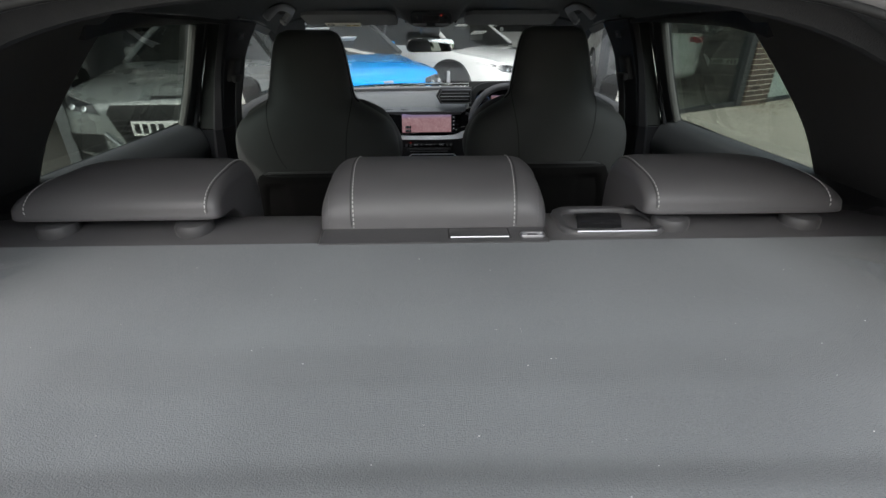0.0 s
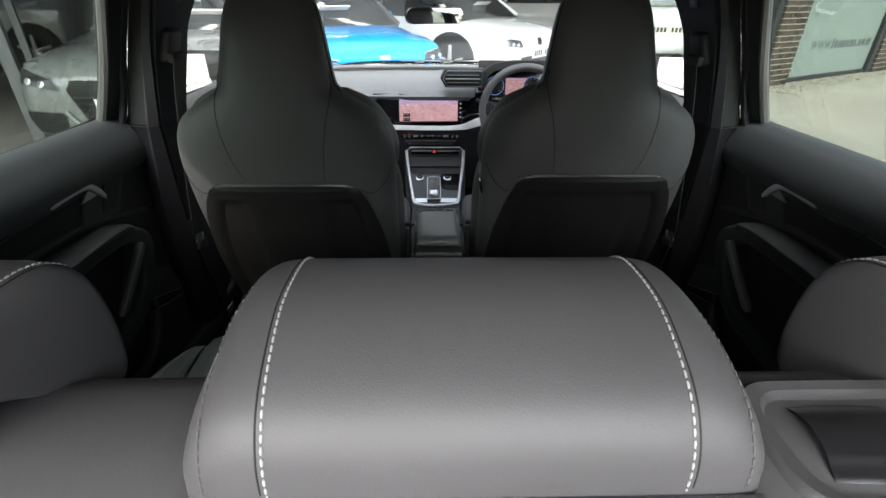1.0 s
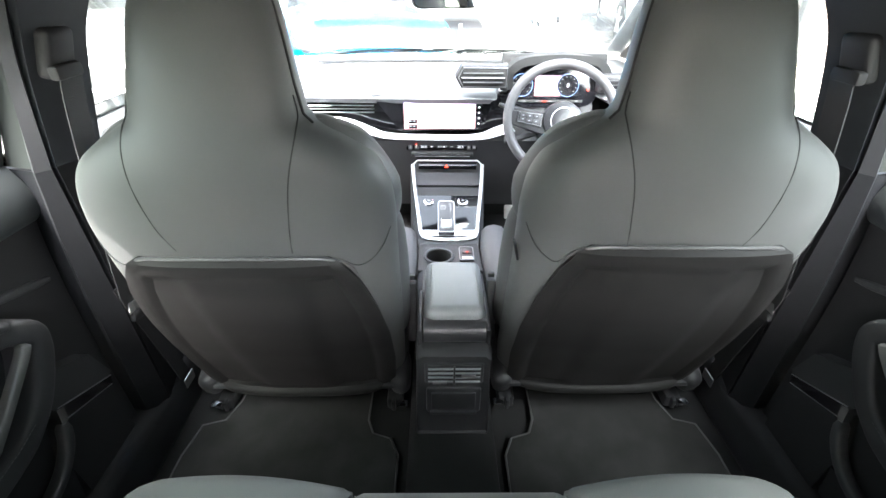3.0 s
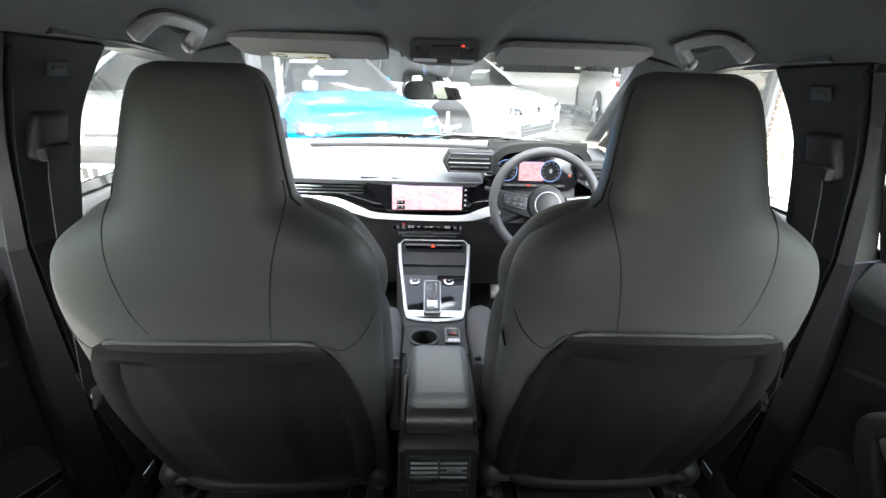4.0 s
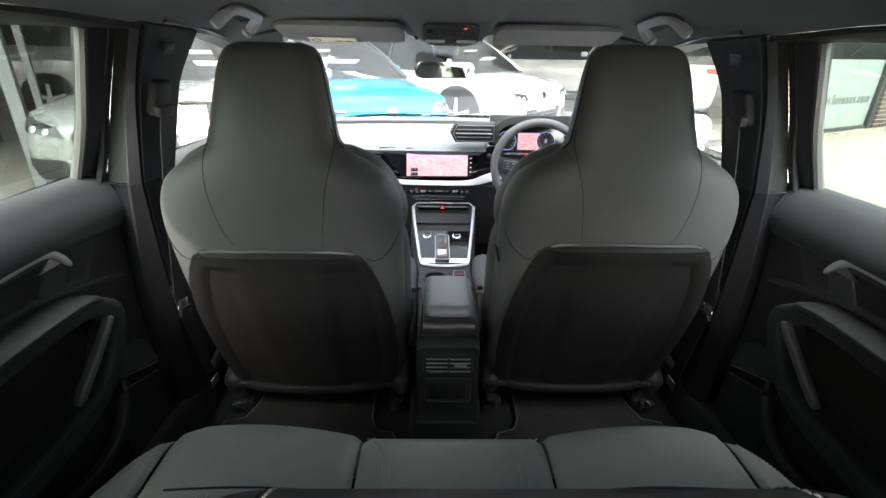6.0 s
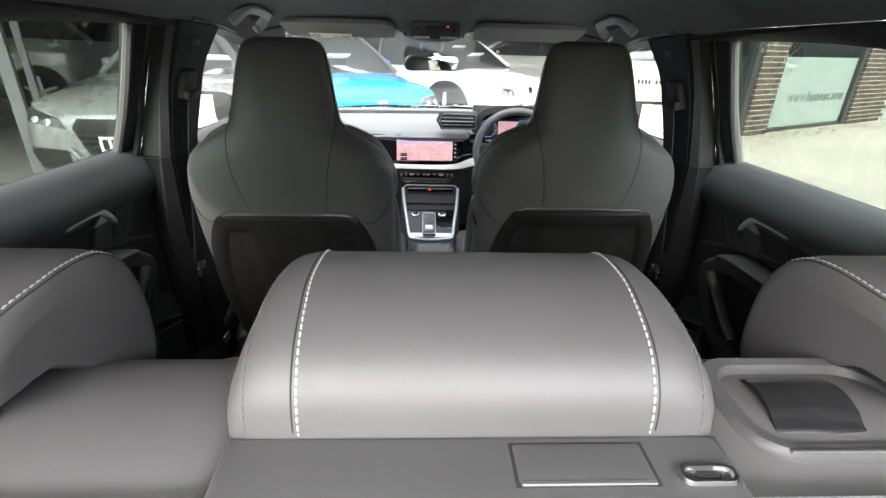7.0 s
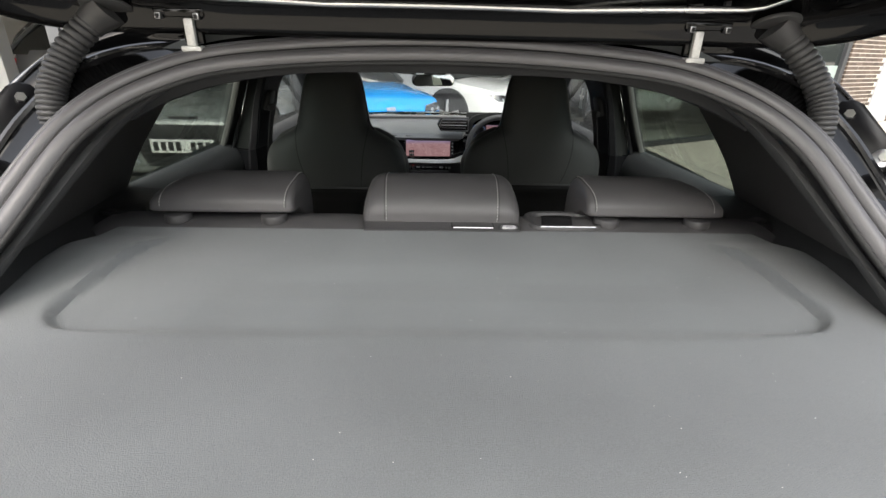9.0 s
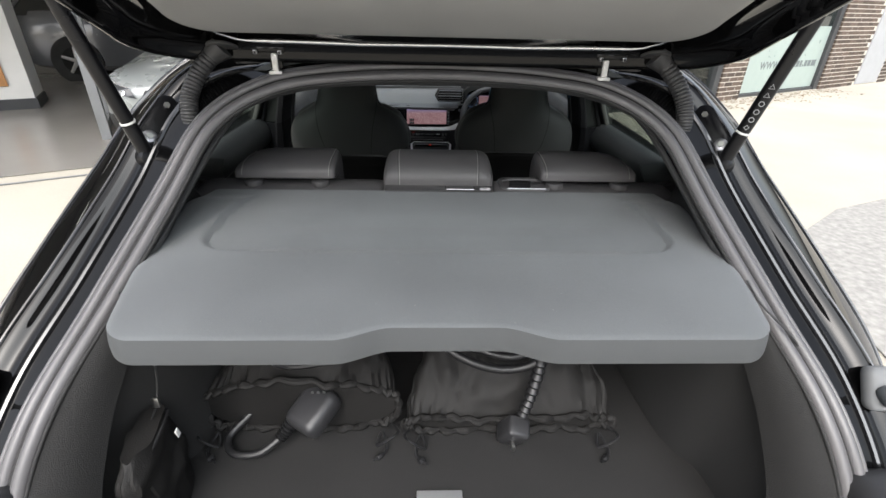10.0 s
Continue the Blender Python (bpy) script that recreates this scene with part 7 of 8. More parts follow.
part("coil", tube(bmn(), spline([(-0.14, 0.10, 0.30), (-0.13, 0.04, 0.23), (-0.07, 0.015, 0.205), (0.0, 0.005, 0.20), (0.05, 0.03, 0.23), (0.06, 0.09, 0.30)], 8), 0.0085, 10), CABLE, cab2)
path = spline([(0.05, 0.005, 0.235), (0.045, -0.012, 0.18), (0.03, -0.03, 0.12), (0.012, -0.045, 0.075)], 12)
part("strain_relief", tube(bmn(), path, [0.012 + (0.0022 * _m.sin(i * _m.pi / 1.5) if i > 8 else 0) for i in range(len(path))], 12), CABLE, cab2)
part("plug", rbox(bmn(), (-0.004, -0.052, 0.042), (0.05, 0.045, 0.07), 0.008, 3, Matrix.Rotation(radians(20), 4, "Y") @ Matrix.Rotation(radians(25), 4, "X")), HARDGREY, cab2)
part("plug_pin", rbox(bmn(), (-0.008, -0.080, 0.030), (0.008, 0.022, 0.012), 0.002, 2), STEEL, cab2)
nb = thing("side_pouch", "black cloth pouch in the boot side pocket", "pouch", "", (-0.515, 0.015, 0.532))
part("cloth", lumpy(20, 40, lambda a, t: (0.040 * _m.cos(a) * (1 - 0.5 * t ** 2) + 0.01 * t, 0.085 * _m.sin(a) * (1 - 0.25 * t ** 3), 0.21 * t), 5.0, 0.018, 0.010), NYLON, nb)
part("zip", tube(bmn(), spline([(0.03, -0.05, 0.185), (0.035, 0.0, 0.20), (0.028, 0.05, 0.205)], 5), 0.003, 6), CABLE, nb)
part("tag", rbox(bmn(), (0.042, 0.035, 0.165), (0.003, 0.010, 0.020), 0.001, 1, Matrix.Rotation(radians(15), 4, "X")), WHITE, nb)

# ---------------------------------------------------------------- forecourt and showroom front
FA = Vector((4.75, 7.33, 0.0))                       # foot of the brick pier
FD = Vector((2.92, 1.52, 0.0)).normalized()          # along the shop front
FN = Vector((FD.y, -FD.x, 0.0))                      # towards the forecourt
FM = Matrix(((FD.x, FN.x, 0, FA.x), (FD.y, FN.y, 0, FA.y), (0, 0, 1, 0), (0, 0, 0, 1)))


def front(s, n=0.0, z=0.0):
    """A place on the shop front: s along it, n metres out of it."""
    return FA + FD * s + FN * n + Vector((0, 0, z))


def fbox(bm, s0, s1, n0, n1, z0, z1, r=0.004):
    return add(bm, rbox(bmn(), ((s0 + s1) / 2, (n0 + n1) / 2, (z0 + z1) / 2), (s1 - s0, n1 - n0, z1 - z0), r, 1), FM)


bm = bmn()
sheet(bm, lambda u, v: (-150 + 300 * u, -150 + 300 * v, -0.01), 8, 8, 0.01)
structure("ground", bm, CONCRETE, "pale concrete forecourt in front of the showroom", False)
bm = bmn()
prism(bm, [(2.3, 2.1), (3.2, 2.75), (9.5, 5.2), (14, -6), (3.25, -9), (1.5, -1.5)], 0.002, 0.010)
structure("pavement", bm, ASPHALT, "strip of pale gravelly asphalt beside the forecourt", False)
bm = bmn()
sheet(bm, lambda u, v: front(-18 + 24.2 * u, -0.23 - 13.8 * v, 0.006), 6, 4, 0.004)
structure("floor", bm, SHOWFLOOR, "polished pale showroom floor", False)
# leaf litter along the foot of the wall
random.seed(4)
bm = bmn()
for i in range(420):
    s, n = random.uniform(-0.5, 3.6), abs(random.gauss(0, 0.28)) + 0.03
    p = front(s, n, 0.004)
    a = random.uniform(0, 6.28)
    r = random.uniform(0.012, 0.035)
    vs = [bm.verts.new(p + Vector((r * _m.cos(a + k * 1.57), r * 0.6 * _m.sin(a + k * 1.57), random.uniform(0, 0.012)))) for k in range(4)]
    bm.faces.new(vs)
tagged(part("leaf_litter", bm, LITTER), "dry brown leaf litter along the wall foot", "leaves", "", "stuff")

# showroom shell: back wall, side wall, roof slab
bm = bmn()
fbox(bm, -18, 6.5, -14.3, -14.0, 0, 3.25)
structure("wall_north", bm, WALLPAINT, "white back wall of the showroom", False)
bm = bmn()
fbox(bm, -18.3, -18, -14, 0, 0, 3.25)
structure("wall_west", bm, WALLPAINT, "white side wall of the showroom", False)
bm = bmn()
fbox(bm, 6.2, 6.5, -14, -0.3, 0, 3.25)
structure("wall_inner", bm, GREYWALL, "", False)
bm = bmn()
fbox(bm, -18.3, 14, -14.3, 0.05, 3.25, 3.5)
structure("ceiling_showroom", bm, WALLPAINT, "", False)
bm = bmn()
fbox(bm, -18, 14, -0.25, 0.02, 2.75, 3.25)
structure("fascia_board", bm, FRAME, "dark fascia over the shop front", False)
for s in (-15, -11.5, -8, -4.5, -1.5):
    for n in (-2.2, -6.0, -10):
        lt = thing("strip_light", "white ceiling strip light of the showroom", "ceiling light", "showroom lights", front(s, n, 3.21))
        m = FM.to_3x3().to_4x4()
        part("body", add(bmn(), rbox(bmn(), (0, 0, 0.0), (1.3, 0.10, 0.06), 0.008, 1), m), WALLPAINT, lt)
        part("tube", add(bmn(), rbox(bmn(), (0, 0, -0.035), (1.2, 0.06, 0.03), 0.008, 2), m), TUBELIGHT, lt)

# pier, mullions, glazing
WALLS = []


def brick_wall(name, s0, s1, z1, label, depth=0.22, face=0.0, cap=300):
    """A wall of separate bricks in stretcher bond with recessed joints."""
    b = bmn()
    fbox(b, s0 + 0.01, s1 - 0.01, face - depth, face - 0.0015, 0, z1 - 0.005, 0)
    w = structure(name, b, MORTAR, label, False)
    WALLS.append((w, s0, s1, z1, face, cap))


brick_wall("wall_pier", 0.04, 0.66, 3.0, "dark brown brick pier between shop windows")
brick_wall("wall_east", 3.32, 6.2, 3.0, "dark brown brick wall beside the shop window")
brick_wall("wall_entrance", -5.98, -5.62, 3.0, "pale lit brick pier inside the showroom", 0.22, -5.4)


def post(s, n0, n1, z1=3.0, w=0.10, name="mullion", label="dark grey metal mullion of the shop front"):
    tagged(structure(name, fbox(bmn(), s - w / 2, s + w / 2, n0, n1, 0, z1), FRAME, label, False), label, "", "", "structure")


post(-0.04, -0.16, -0.02, w=0.14)
post(0.70, -0.16, -0.04, w=0.06)
post(3.23, -0.16, -0.02, w=0.14)
post(-2.88, -0.18, -0.02, w=0.14)
post(-6.70, -0.18, -0.04, w=0.08)
structure("mullion_rail", fbox(bmn(), -2.8, -0.1, -0.14, -0.04, 0.0, 0.07), FRAME, "", False)
structure("mullion_rail", fbox(bmn(), 0.74, 3.16, -0.14, -0.04, 0.0, 0.05), FRAME, "", False)
pane = structure("window_5", fbox(bmn(), -2.81, -0.11, -0.10, -0.09, 0.07, 3.0, 0), CLEARSHOP, "clear shop window", False)
pane.visible_shadow = False
pane = structure("window_6", fbox(bmn(), 0.73, 3.16, -0.10, -0.085, 0.05, 3.0, 0), SHOPDARK, "reflecting shop window", False)
structure("window_film", fbox(bmn(), 0.74, 3.15, -0.083, -0.081, 0.06, 1.12, 0), FROST, "frosted film on the lower shop window", False)
txt = bpy.data.curves.new("www", "FONT")
txt.body = "www."
txt.size = 0.27
txt.extrude = 0.001
tob = new("window_lettering", txt)
tob.data.materials.append(LETTER)
tob.matrix_world = FM @ Matrix.Translation((1.18, -0.0795, 0.44)) @ Matrix.Rotation(radians(90), 4, "X")
tagged(tob, "grey web address lettering on the frosted film", "sign", "", "structure")
for i, (w, h) in enumerate(((0.06, 0.17), (0.10, 0.12), (0.07, 0.12), (0.11, 0.12), (0.10, 0.12), (0.10, 0.12), (0.07, 0.12), (0.04, 0.04), (0.09, 0.12), (0.11, 0.12), (0.16, 0.12))):
    s = 1.80 + sum((0.06, 0.10, 0.07, 0.11, 0.10, 0.10, 0.07, 0.04, 0.09, 0.11, 0.16)[:i]) + 0.022 * i
    structure("window_lettering_bar", fbox(bmn(), s, s + w, -0.0805, -0.0795, 0.44, 0.44 + h * 0.9, 0), LETTER, "", False)
# grey service door in the brick wall
structure("door_1", fbox(bmn(), 4.75, 5.7, -0.02, 0.025, 0.02, 2.1, 0.004), GREYDOOR, "plain grey service door", False)
# entrance leaf standing open, inner column and wall
leaf = thing("entrance_door", "dark framed glass entrance door standing open", "door", "", front(-8.54, -1.25, 0))
for nm, c, sz in (("stile", (0, 0, 1.25), (0.09, 0.10, 2.5)), ("stile", (-0.03, -0.9, 1.25), (0.06, 0.06, 2.5)), ("bottom_rail", (-0.015, -0.45, 0.06), (0.05, 0.9, 0.10))):
    part(nm, add(bmn(), rbox(bmn(), c, sz, 0.004, 1, None), FM.to_3x3().to_4x4()), STEELGREY, leaf)
structure("column_inner", fbox(bmn(), -10.0, -9.4, -3.9, -3.3, 0, 3.25), WALLPAINT, "white painted showroom column", False)
structure("column_skirting", fbox(bmn(), -10.02, -9.38, -3.92, -3.28, 0, 0.14), FRAME, "", False)
structure("trim_column_panel", fbox(bmn(), -9.75, -9.62, -3.29, -3.27, 0.3, 2.6), WOODPANEL, "", False)
structure("threshold", fbox(bmn(), -18, -7.4, -0.03, 0.0, 0.004, 0.010, 0.002), STEELGREY, "metal door track in the floor", False)


from mathutils.bvhtree import BVHTree


# ---------------------------------------------------------------- parked cars
def veh(name, label, at, yaw, L, W, H, paint, front_kind, roof=(0.30, 0.42, 0.80, 0.93), hood=0.66, belt=0.62, wheel_r=0.33, pillar=None):
    """A parked car: nose towards +y, standing on the ground at its middle."""
    c = thing(name, label, "car", "parked cars", at)
    c.rotation_euler = (0, 0, radians(yaw))
    hb, hh, rf = belt * H, hood * H, H
    # stations from nose to tail: share of length, half width, bottom, shoulder, middle height
    ST = [(0.0, 0.72, 0.30, 0.50, 0.52), (0.006, 0.84, 0.22, 0.60, 0.63), (0.03, 0.92, 0.18, hh * 0.84, hh * 0.88), (0.08, 0.965, 0.17, hh * 0.90, hh * 0.96), (0.16, 0.99, 0.17, hh * 0.95, hh * 1.02), (0.28, 1.0, 0.17, hb * 0.99, hh * 1.06), (0.45, 1.0, 0.17, hb * 1.0, hb * 1.02), (0.70, 1.0, 0.17, hb * 1.02, hb * 1.04), (0.88, 0.985, 0.18, hb * 1.03, hb * 1.05), (0.96, 0.94, 0.22, hb * 0.99, hb * 1.01), (0.99, 0.86, 0.30, hb * 0.90, hb * 0.92), (1.0, 0.74, 0.38, hb * 0.78, hb * 0.78)]
    rings = []
    for p, q in zip(spline([(a, b, 0) for a, b, _, _, _ in ST], 3), spline([(a, b, d) for _, _, a, b, d in ST], 3)):
        y, w, zb, zs, zm = L / 2 - p.x * L, p.y * W / 2, q.x, q.y, q.z
        half = [(0.0, zb), (0.80, zb), (0.95, zb + 0.05), (1.0, zb + 0.22 * (zs - zb) + 0.06), (0.995, lerp(zb, zs, 0.62)), (0.975, lerp(zb, zs, 0.86)), (0.93, zs), (0.80, lerp(zs, zm, 0.45)), (0.5, lerp(zs, zm, 0.9)), (0.0, zm)]
        ring = [(w * a, y, z) for a, z in half] + [(-w * a, y, z) for a, z in half[-2:0:-1]]
        rings.append(ring)
    bb = loft(bmn(), rings)
    bmesh.ops.recalc_face_normals(bb, faces=bb.faces[:])
    tree_ = BVHTree.FromBMesh(bb)

    def nose_pt(x, z, off):
        """The place on the nose straight ahead of x and z, off metres in front of it."""
        hit = tree_.ray_cast(Vector((x, L, z)), Vector((0, -1, 0)))[0]
        return Vector((x, (hit.y if hit is not None else L / 2 - 0.3) + off, z))

    def nose_sheet(q, th):
        def f(u, v):
            x = lerp(lerp(q[0][0], q[1][0], u), lerp(q[3][0], q[2][0], u), v)
            z = lerp(lerp(q[0][1], q[1][1], u), lerp(q[3][1], q[2][1], u), v)
            return nose_pt(x, z, th)
        b = sheet(bmn(), f, 10, 6, 0.001)
        g = sheet(bmn(), lambda u, v: Vector(f(u, v)) - Vector((0, th + 0.02, 0)), 10, 6, 0.001)
        return add(b, g)
    part("body", bb, paint, c)
    # cabin
    r0, r1, r2, r3 = roof
    CS = [(r0 - 0.085, 0.0), (r0 - 0.03, 0.30), (r0 + 0.03, 0.62), (r1 - 0.02, 0.90), (r1 + 0.10, 1.0), (r2 - 0.12, 0.985), (r2, 0.90), (r3 - 0.03, 0.48), (r3, 0.0)]
    grings = []
    for p in spline([(a, b, 0) for a, b in CS], 4):
        y = L / 2 - p.x * L
        top = lerp(hb * 0.98, rf, max(0, p.y))
        wt = lerp(0.90, 0.66, max(0, p.y)) * W / 2
        wb = 0.915 * W / 2
        half = [(wb, hb * 0.96), (lerp(wb, wt, 0.5) + 0.02, lerp(hb * 0.98, top, 0.5)), (wt, lerp(hb, top, 0.90)), (wt * 0.90, lerp(hb, top, 0.985)), (0, top)]
        grings.append([(a, y, z) for a, z in half] + [(-a, y, z) for a, z in half[-2::-1]])
    part("glasshouse", loft(bmn(), grings, True, True), CARGLASS, c, "dark car windows")
    # roof skin and pillars
    bm = bmn()

    def roofskin(u, v):
        sv = lerp(r1 - 0.04, r2 + 0.01, v)
        k = float(np.interp(sv, [a for a, b in CS], [b for a, b in CS]))
        top = lerp(hb * 0.98, rf, k)
        wt = lerp(0.90, 0.66, k) * W / 2
        a = lerp(-1, 1, u)
        zz = lerp(lerp(hb, top, 0.88), top, 1 - abs(a) ** 3)
        return (a * (wt + 0.012), L / 2 - sv * L, zz + 0.012)
    part("roof", sheet(bm, roofskin, 14, 10, 0.012), paint, c)
    for k in (-1, 1):
        for s0, s1 in ((r0 - 0.08, r1 - 0.02), (r3 + 0.0, r2 - 0.02)):
            k1 = float(np.interp(s1, [a for a, b in CS], [b for a, b in CS]))
            p0 = (k * 0.925 * W / 2, L / 2 - s0 * L, hb * 0.99)
            p1 = (k * (lerp(0.90, 0.66, k1) * W / 2 + 0.01), L / 2 - s1 * L, lerp(hb, lerp(hb, rf, k1), 0.93))
            pm = tuple(lerp(a, b, 0.5) + (0.03 if i == 2 else 0) for i, (a, b) in enumerate(zip(p0, p1)))
            part("pillar", tube(bmn(), spline([p0, pm, p1], 4), 0.03, 8), pillar or paint, c)
        part("door_pillar", tube(bmn(), [(k * 0.93 * W / 2, L / 2 - 0.52 * L, hb), (k * 0.70 * W / 2, L / 2 - 0.52 * L, rf * 0.965)], 0.022, 6), FRAME, c)
        part("door_mirror", rbox(bmn(), (k * (W / 2 + 0.09), L / 2 - (r0 + 0.03) * L, hb + 0.06), (0.15, 0.09, 0.10), 0.035, 3), paint, c)
        part("sill", rbox(bmn(), (k * (W / 2 - 0.01), 0, 0.21), (0.04, L * 0.46, 0.07), 0.015, 2), HARD, c)
        for yy in (L / 2 - 0.20 * L, -L / 2 + 0.19 * L):
            part("wheel_arch", disc(bmn(), (k * (W / 2 - 0.09), yy, wheel_r), wheel_r + 0.055, 0.20, (1, 0, 0), 28), SEAM, c)
            wh = part("wheel", disc(bmn(), (k * (W / 2 - 0.10), yy, wheel_r), wheel_r, 0.215, (1, 0, 0), 36, 0.03), RUBBER, c, "black tyre")
            part("rim", disc(bmn(), (k * (W / 2 - 0.005), yy, wheel_r), wheel_r * 0.70, 0.03, (1, 0, 0), 28, 0.008), SEAM, wh)
            for i in range(5):
                a = 2 * _m.pi * i / 5 + 0.3
                ce = Vector((k * (W / 2 + 0.014), yy, wheel_r))
                part("spoke", tube(bmn(), [ce, ce + Vector((0, _m.cos(a) * wheel_r * 0.68, _m.sin(a) * wheel_r * 0.68))], [0.035, 0.024], 6), ALU, wh)
        # lamps
        if front_kind == "coupe":
            Q = [(0.50, 0.55), (0.77, 0.60), (0.81, 0.70), (0.55, 0.625)]
            I = [(0.52, 0.24), (0.78, 0.27), (0.83, 0.42), (0.52, 0.40)]
        else:
            Q = [(0.46, 0.545), (0.78, 0.575), (0.85, 0.675), (0.50, 0.625)]
            I = [(0.55, 0.28), (0.78, 0.30), (0.80, 0.40), (0.58, 0.38)]
        hl = part("headlamp", nose_sheet([(k * x, z) for x, z in Q], 0.012), LAMPDARK, c, "clear headlamp")
        for t in (0.35, 0.68):
            q = nose_pt(k * lerp(Q[0][0], Q[1][0], t) + k * 0.02, lerp(Q[0][1], Q[1][1], t) + 0.028, 0.014)
            part("lamp_bulb", disc(bmn(), q, 0.026, 0.012, (0.2 * k, 1, 0.4), 16, 0.004), LAMPGLASS, hl)
        part("lamp_brow", tube(bmn(), [nose_pt(k * x, z + 0.004, 0.012) for x, z in (Q[3], [(a + b) / 2 for a, b in zip(Q[3], Q[2])], Q[2])], 0.007, 6), LAMPGLASS, hl)
        part("side_intake", nose_sheet([(k * x, z) for x, z in I], 0.008), SEAM, c)
        rl = rbox(bmn(), (k * 0.66 * W / 1.75, -L / 2 + 0.05, hb * 0.86), (0.24, 0.10, 0.10), 0.03, 3)
        part("tail_lamp", rl, TAILRED, c, "red tail lamp")
    # grille, plate
    G = [(-0.33, 0.27), (0.33, 0.27), (0.455, 0.56), (-0.455, 0.56)] if front_kind == "coupe" else [(-0.46, 0.27), (0.46, 0.27), (0.52, 0.43), (-0.52, 0.43)]
    g = part("grille", nose_sheet(G, 0.010), SEAM, c, "dark honeycomb grille")
    if front_kind == "coupe":
        part("grille_top", nose_sheet([(-0.455, 0.555), (0.455, 0.555), (0.42, 0.622), (-0.42, 0.622)], 0.010), SEAM, g)
        for k in (-1, 1):
            part("intake_blade", tube(bmn(), [nose_pt(k * x, z, 0.01) for x, z in ((0.50, 0.41), (0.46, 0.36), (0.40, 0.29))], 0.022, 8), paint, c)
    for i in range(9):
        z = 0.30 + 0.042 * i
        if z < G[2][1] - 0.02:
            w = lerp(G[1][0], G[2][0], (z - 0.27) / (G[2][1] - 0.27)) * 0.96
            part("grille_bar", tube(bmn(), [nose_pt(x, z, 0.024) for x in np.linspace(-w, w, 7)], 0.0065, 5), HARDGREY, g)
    bz = 0.69 if front_kind == "coupe" else 0.60
    part("badge", nose_sheet([(-0.12, bz - 0.022), (0.12, bz - 0.022), (0.12, bz - 0.006), (-0.12, bz - 0.006)] if front_kind == "coupe" else [(-0.06, bz - 0.05), (0.06, bz - 0.05), (0.06, bz + 0.04), (-0.06, bz + 0.04)], 0.012), SEAM if front_kind == "coupe" else CHROME, c, "plain badge")
    fz = 0.452 if front_kind == "coupe" else 0.46
    for yy, sgn, zz in ((nose_pt(0, fz, 0).y + 0.045, 1, fz), (-L / 2 - 0.012, -1, hb * 0.62)):
        pl = part("number_plate", rbox(bmn(), (0, yy, zz), (0.52, 0.02, 0.111), 0.003, 1), WHITE if sgn > 0 else PAPER, c, "number plate with plain bars")
        for i, w in enumerate((0.05, 0.05, 0.05, 0.05, 0, 0.05, 0.05, 0.05)):
            if w:
                part("plate_bar", rbox(bmn(), (sgn * (0.215 - 0.061 * i), yy + sgn * 0.011, zz), (w * 0.8, 0.003, 0.074), 0.0006, 1), SEAM, pl)
    part("windscreen_card", rbox(bmn(), (0.15, L / 2 - (r0 + 0.03) * L + 0.10, lerp(hb, rf, 0.42)), (0.30, 0.01, 0.17), 0.002, 1, Matrix.Rotation(radians(-62), 4, "X")), WHITE, c, "white card behind the windscreen")
    st = part("price_sticker", rbox(bmn(), (-0.08, L / 2 - (r0 - 0.02) * L + 0.09, lerp(hb, rf, 0.28)), (0.36, 0.01, 0.10), 0.002, 1, Matrix.Rotation(radians(-62), 4, "X")), WHITE, c, "white price strip")
    for i in range(5):
        part("price_bar", rbox(bmn(), (0.03 - 0.055 * i, L / 2 - (r0 - 0.02) * L + 0.097, lerp(hb, rf, 0.28) + 0.004), (0.036, 0.004, 0.045), 0.0006, 1, Matrix.Rotation(radians(-62), 4, "X")), SEAM, st)
    return c


def nose_at(px, py, dx, dy, L):
    """Middle and yaw of a car whose nose is at px, py and points along dx, dy."""
    d = Vector((dx, dy)).normalized()
    m = Vector((px, py)) - d * (L / 2)
    return (m.x, m.y, 0.0), _m.degrees(_m.atan2(-d.x, d.y))


at, yw = nose_at(-2.10, 3.85, 0.03, -1.0, 4.2)
veh("silver_coupe", "silver grey coupe with dark honeycomb grille", at, yw, 4.2, 1.84, 1.36, SILVER, "coupe", (0.36, 0.48, 0.76, 0.93), 0.60, 0.63)
at, yw = nose_at(-0.44, 5.20, 0.64, -0.77, 4.05)
veh("blue_hatchback", "bright blue hatchback parked behind the shop front", at, yw, 4.05, 1.75, 1.42, BLUEPAINT, "hatch", (0.30, 0.44, 0.82, 0.96), 0.572, 0.60, 0.33, FRAME)
at, yw = nose_at(1.48, 7.3, 0.78, -0.62, 4.25)
veh("white_hatchback", "white hatchback parked in the showroom", at, yw, 4.25, 1.80, 1.44, WHITEPAINT, "hatch", (0.28, 0.42, 0.84, 0.97), 0.57, 0.60)
at, yw = (2.9, 13.6, 0), 75
veh("white_saloon", "white family car at the back of the showroom", at, yw, 4.5, 1.84, 1.50, WHITEPAINT, "hatch", (0.27, 0.40, 0.84, 0.97))
at, yw = (4.3, 11.2, 0), -8
veh("white_suv", "white sport utility car seen from behind", at, yw, 4.4, 1.85, 1.65, WHITEPAINT, "hatch", (0.26, 0.38, 0.88, 0.99))
at, yw = (6.5, 11.9, 0), 160
veh("grey_coupe", "dark grey coupe inside the showroom", at, yw, 4.5, 1.85, 1.36, GREYPAINT, "hatch", (0.34, 0.48, 0.78, 0.95))
at, yw = (-4.75, 9.35, 0), -78
veh("grey_suv", "grey sport utility car inside the showroom", at, yw, 4.5, 1.92, 1.70, GREYPAINT, "hatch", (0.26, 0.38, 0.88, 0.99))
at, yw = (9.5, -1.5, 0), 150
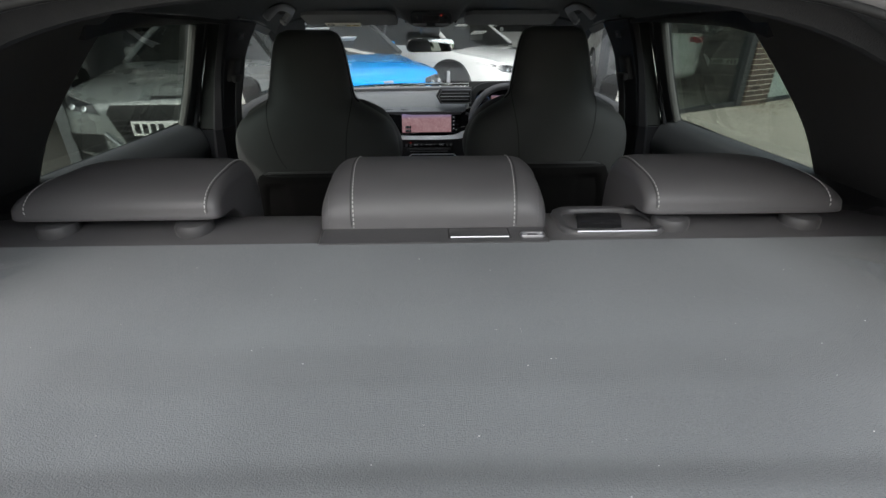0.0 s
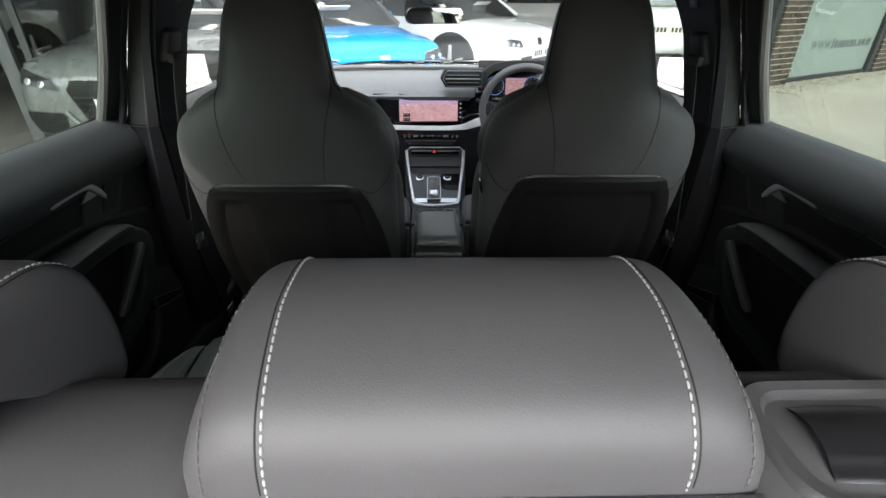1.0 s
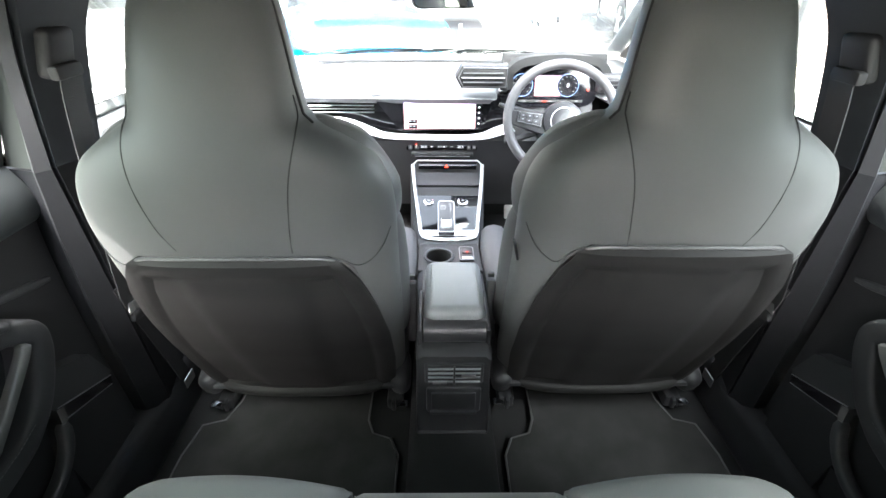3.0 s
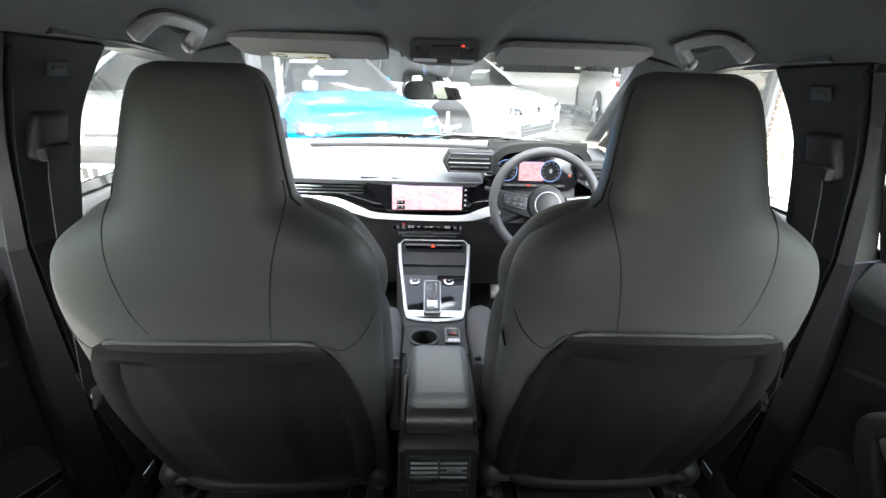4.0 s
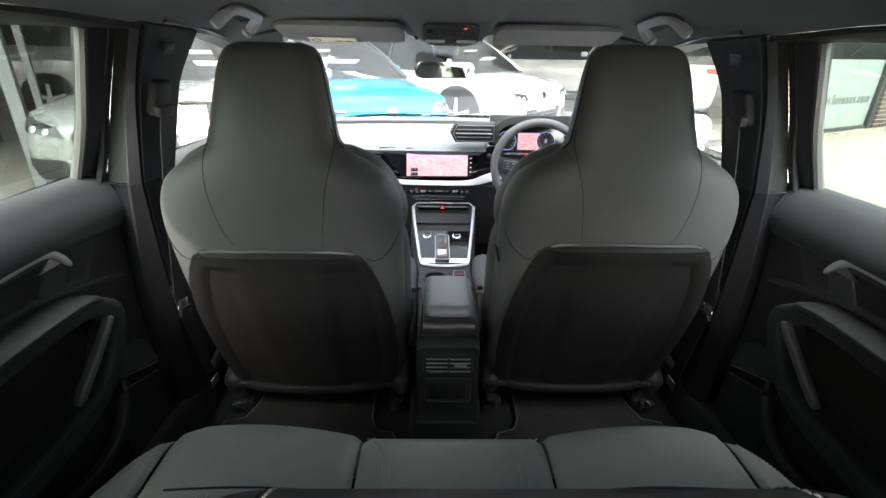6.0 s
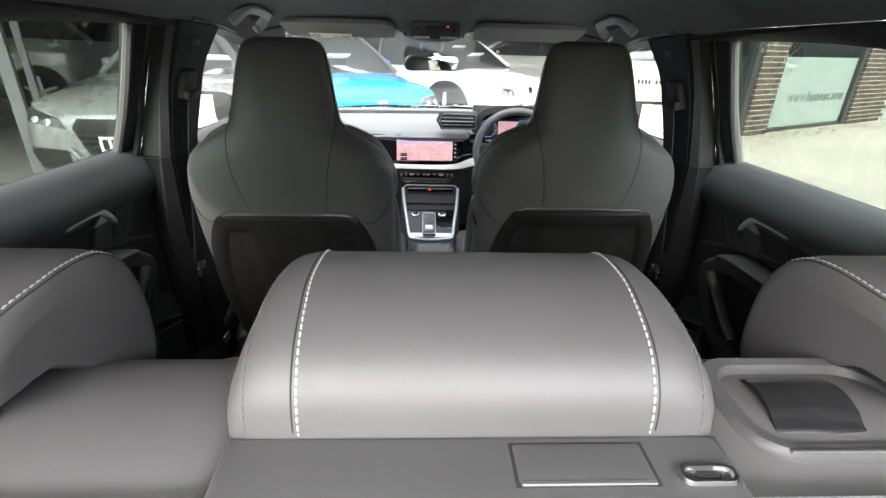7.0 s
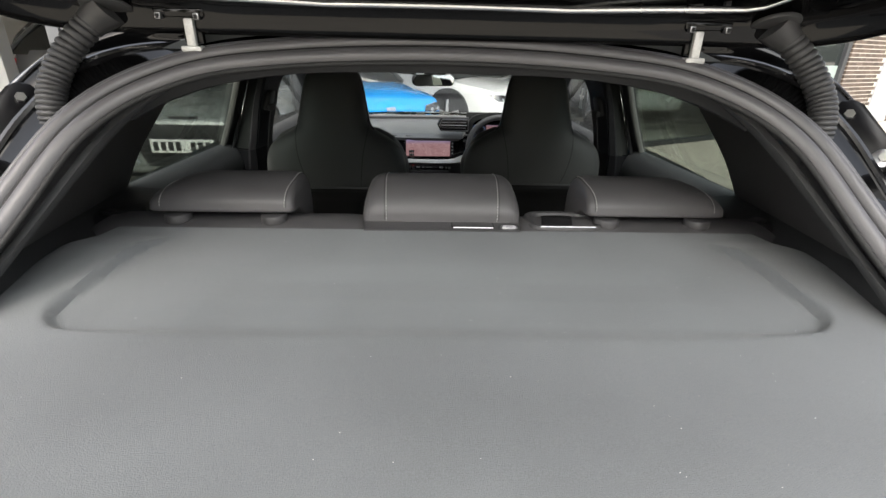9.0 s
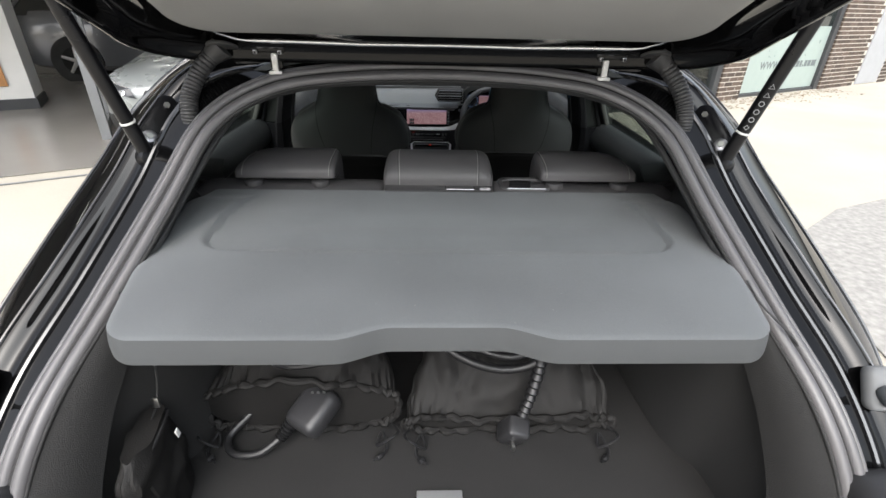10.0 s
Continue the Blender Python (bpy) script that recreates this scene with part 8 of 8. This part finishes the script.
veh("white_estate", "white car parked across the forecourt", at, yw, 4.4, 1.82, 1.48, WHITEPAINT, "hatch", (0.28, 0.40, 0.86, 0.98))


# ---------------------------------------------------------------- trees behind the forecourt
def tree(at, h, seed):
    rnd = random.Random(seed)
    t = thing("tree", "leafy green tree at the edge of the forecourt", "tree", "trees", at)
    part("trunk", tube(bmn(), spline([(0, 0, 0), (0.1, 0, h * 0.25), (0.0, 0.1, h * 0.5), (0.1, 0.1, h * 0.8)], 4), [0.24 - 0.016 * i for i in range(13)], 8), BARK, t)
    b = bmn()
    cl = []
    for i in range(26):
        a, k = rnd.uniform(0, 6.28), rnd.uniform(0.25, 1)
        cl.append(Vector((_m.cos(a) * h * 0.27 * k, _m.sin(a) * h * 0.27 * k, h * rnd.uniform(0.38, 0.98))))
        if i < 9:
            part("limb", tube(bmn(), [(0.05, 0.05, h * 0.3 + 0.04 * i * h * 0.4), cl[-1]], [0.07, 0.02], 5), BARK, t)
    for i in range(2600):
        c = rnd.choice(cl)
        p = c + Vector((rnd.gauss(0, 1), rnd.gauss(0, 1), rnd.gauss(0, 0.8))) * h * 0.075
        n = Vector((rnd.gauss(0, 1), rnd.gauss(0, 1), rnd.gauss(0, 1))).normalized()
        s = n.orthogonal().normalized()
        w = n.cross(s)
        r = rnd.uniform(0.10, 0.22)
        b.faces.new([b.verts.new(p + s * r), b.verts.new(p + w * r * 0.6), b.verts.new(p - s * r), b.verts.new(p - w * r * 0.6)])
    part("crown", b, LEAF, t)
    return t


t0 = tree((-6, -16, 0), 6.5, 1)
t1 = tree((3, -19, 0), 7.5, 2)
for i, (x, y, r, k) in enumerate(((-14, -18, 40, 0), (-1.5, -21, 110, 1), (9, -17, 200, 0), (16, -20, 20, 1), (-22, -17, 300, 0), (24, -15, 90, 0))):
    copy_thing((t0, t1)[k], pose(x, y, 0, 0, 0, r))

# bricks of the piers and walls, each one a piece of its own
me = None
for w, s0, s1, z1, face, cap in WALLS:
    random.seed(int(100 + s0 * 10))
    count = 0
    rest = bmn()
    bw, bh, j = 0.213, 0.063, 0.012
    if me is None:
        b = rbox(bmn(), (0, 0, 0), (bw, 0.05, bh), 0.004, 1)
        me = bpy.data.meshes.new("brick")
        bmesh.ops.recalc_face_normals(b, faces=b.faces[:])
        b.to_mesh(me)
        b.free()
        me.materials.append(BRICK)
    row = 0
    z = bh / 2
    while z < z1:
        s = s0 - (bw + j) / 2 * (row % 2)
        while s < s1:
            a, e = max(s, s0), min(s + bw, s1)
            if e - a > 0.03 and not (4.7 < (a + e) / 2 < 5.75 and z < 2.13):
                k = (e - a) / bw
                n = face - 0.021 + random.uniform(-0.002, 0.002)
                if count < cap and z < 2.4 and a < s0 + 2.2:
                    o = new("brick", me)
                    o.matrix_world = FM @ Matrix.LocRotScale(((a + e) / 2, n, z), None, (k, 1, 1))
                    o.parent = w
                    count += 1
                else:
                    add(rest, rbox(bmn(), ((a + e) / 2, n, z), (e - a, 0.05, bh), 0.004, 1), FM)
            s += bw + j
        z += bh + j
        row += 1
    if len(rest.verts):
        o = part("bricks", rest, BRICK, w, "", False)
        o["kind"] = "stuff"
    else:
        rest.free()
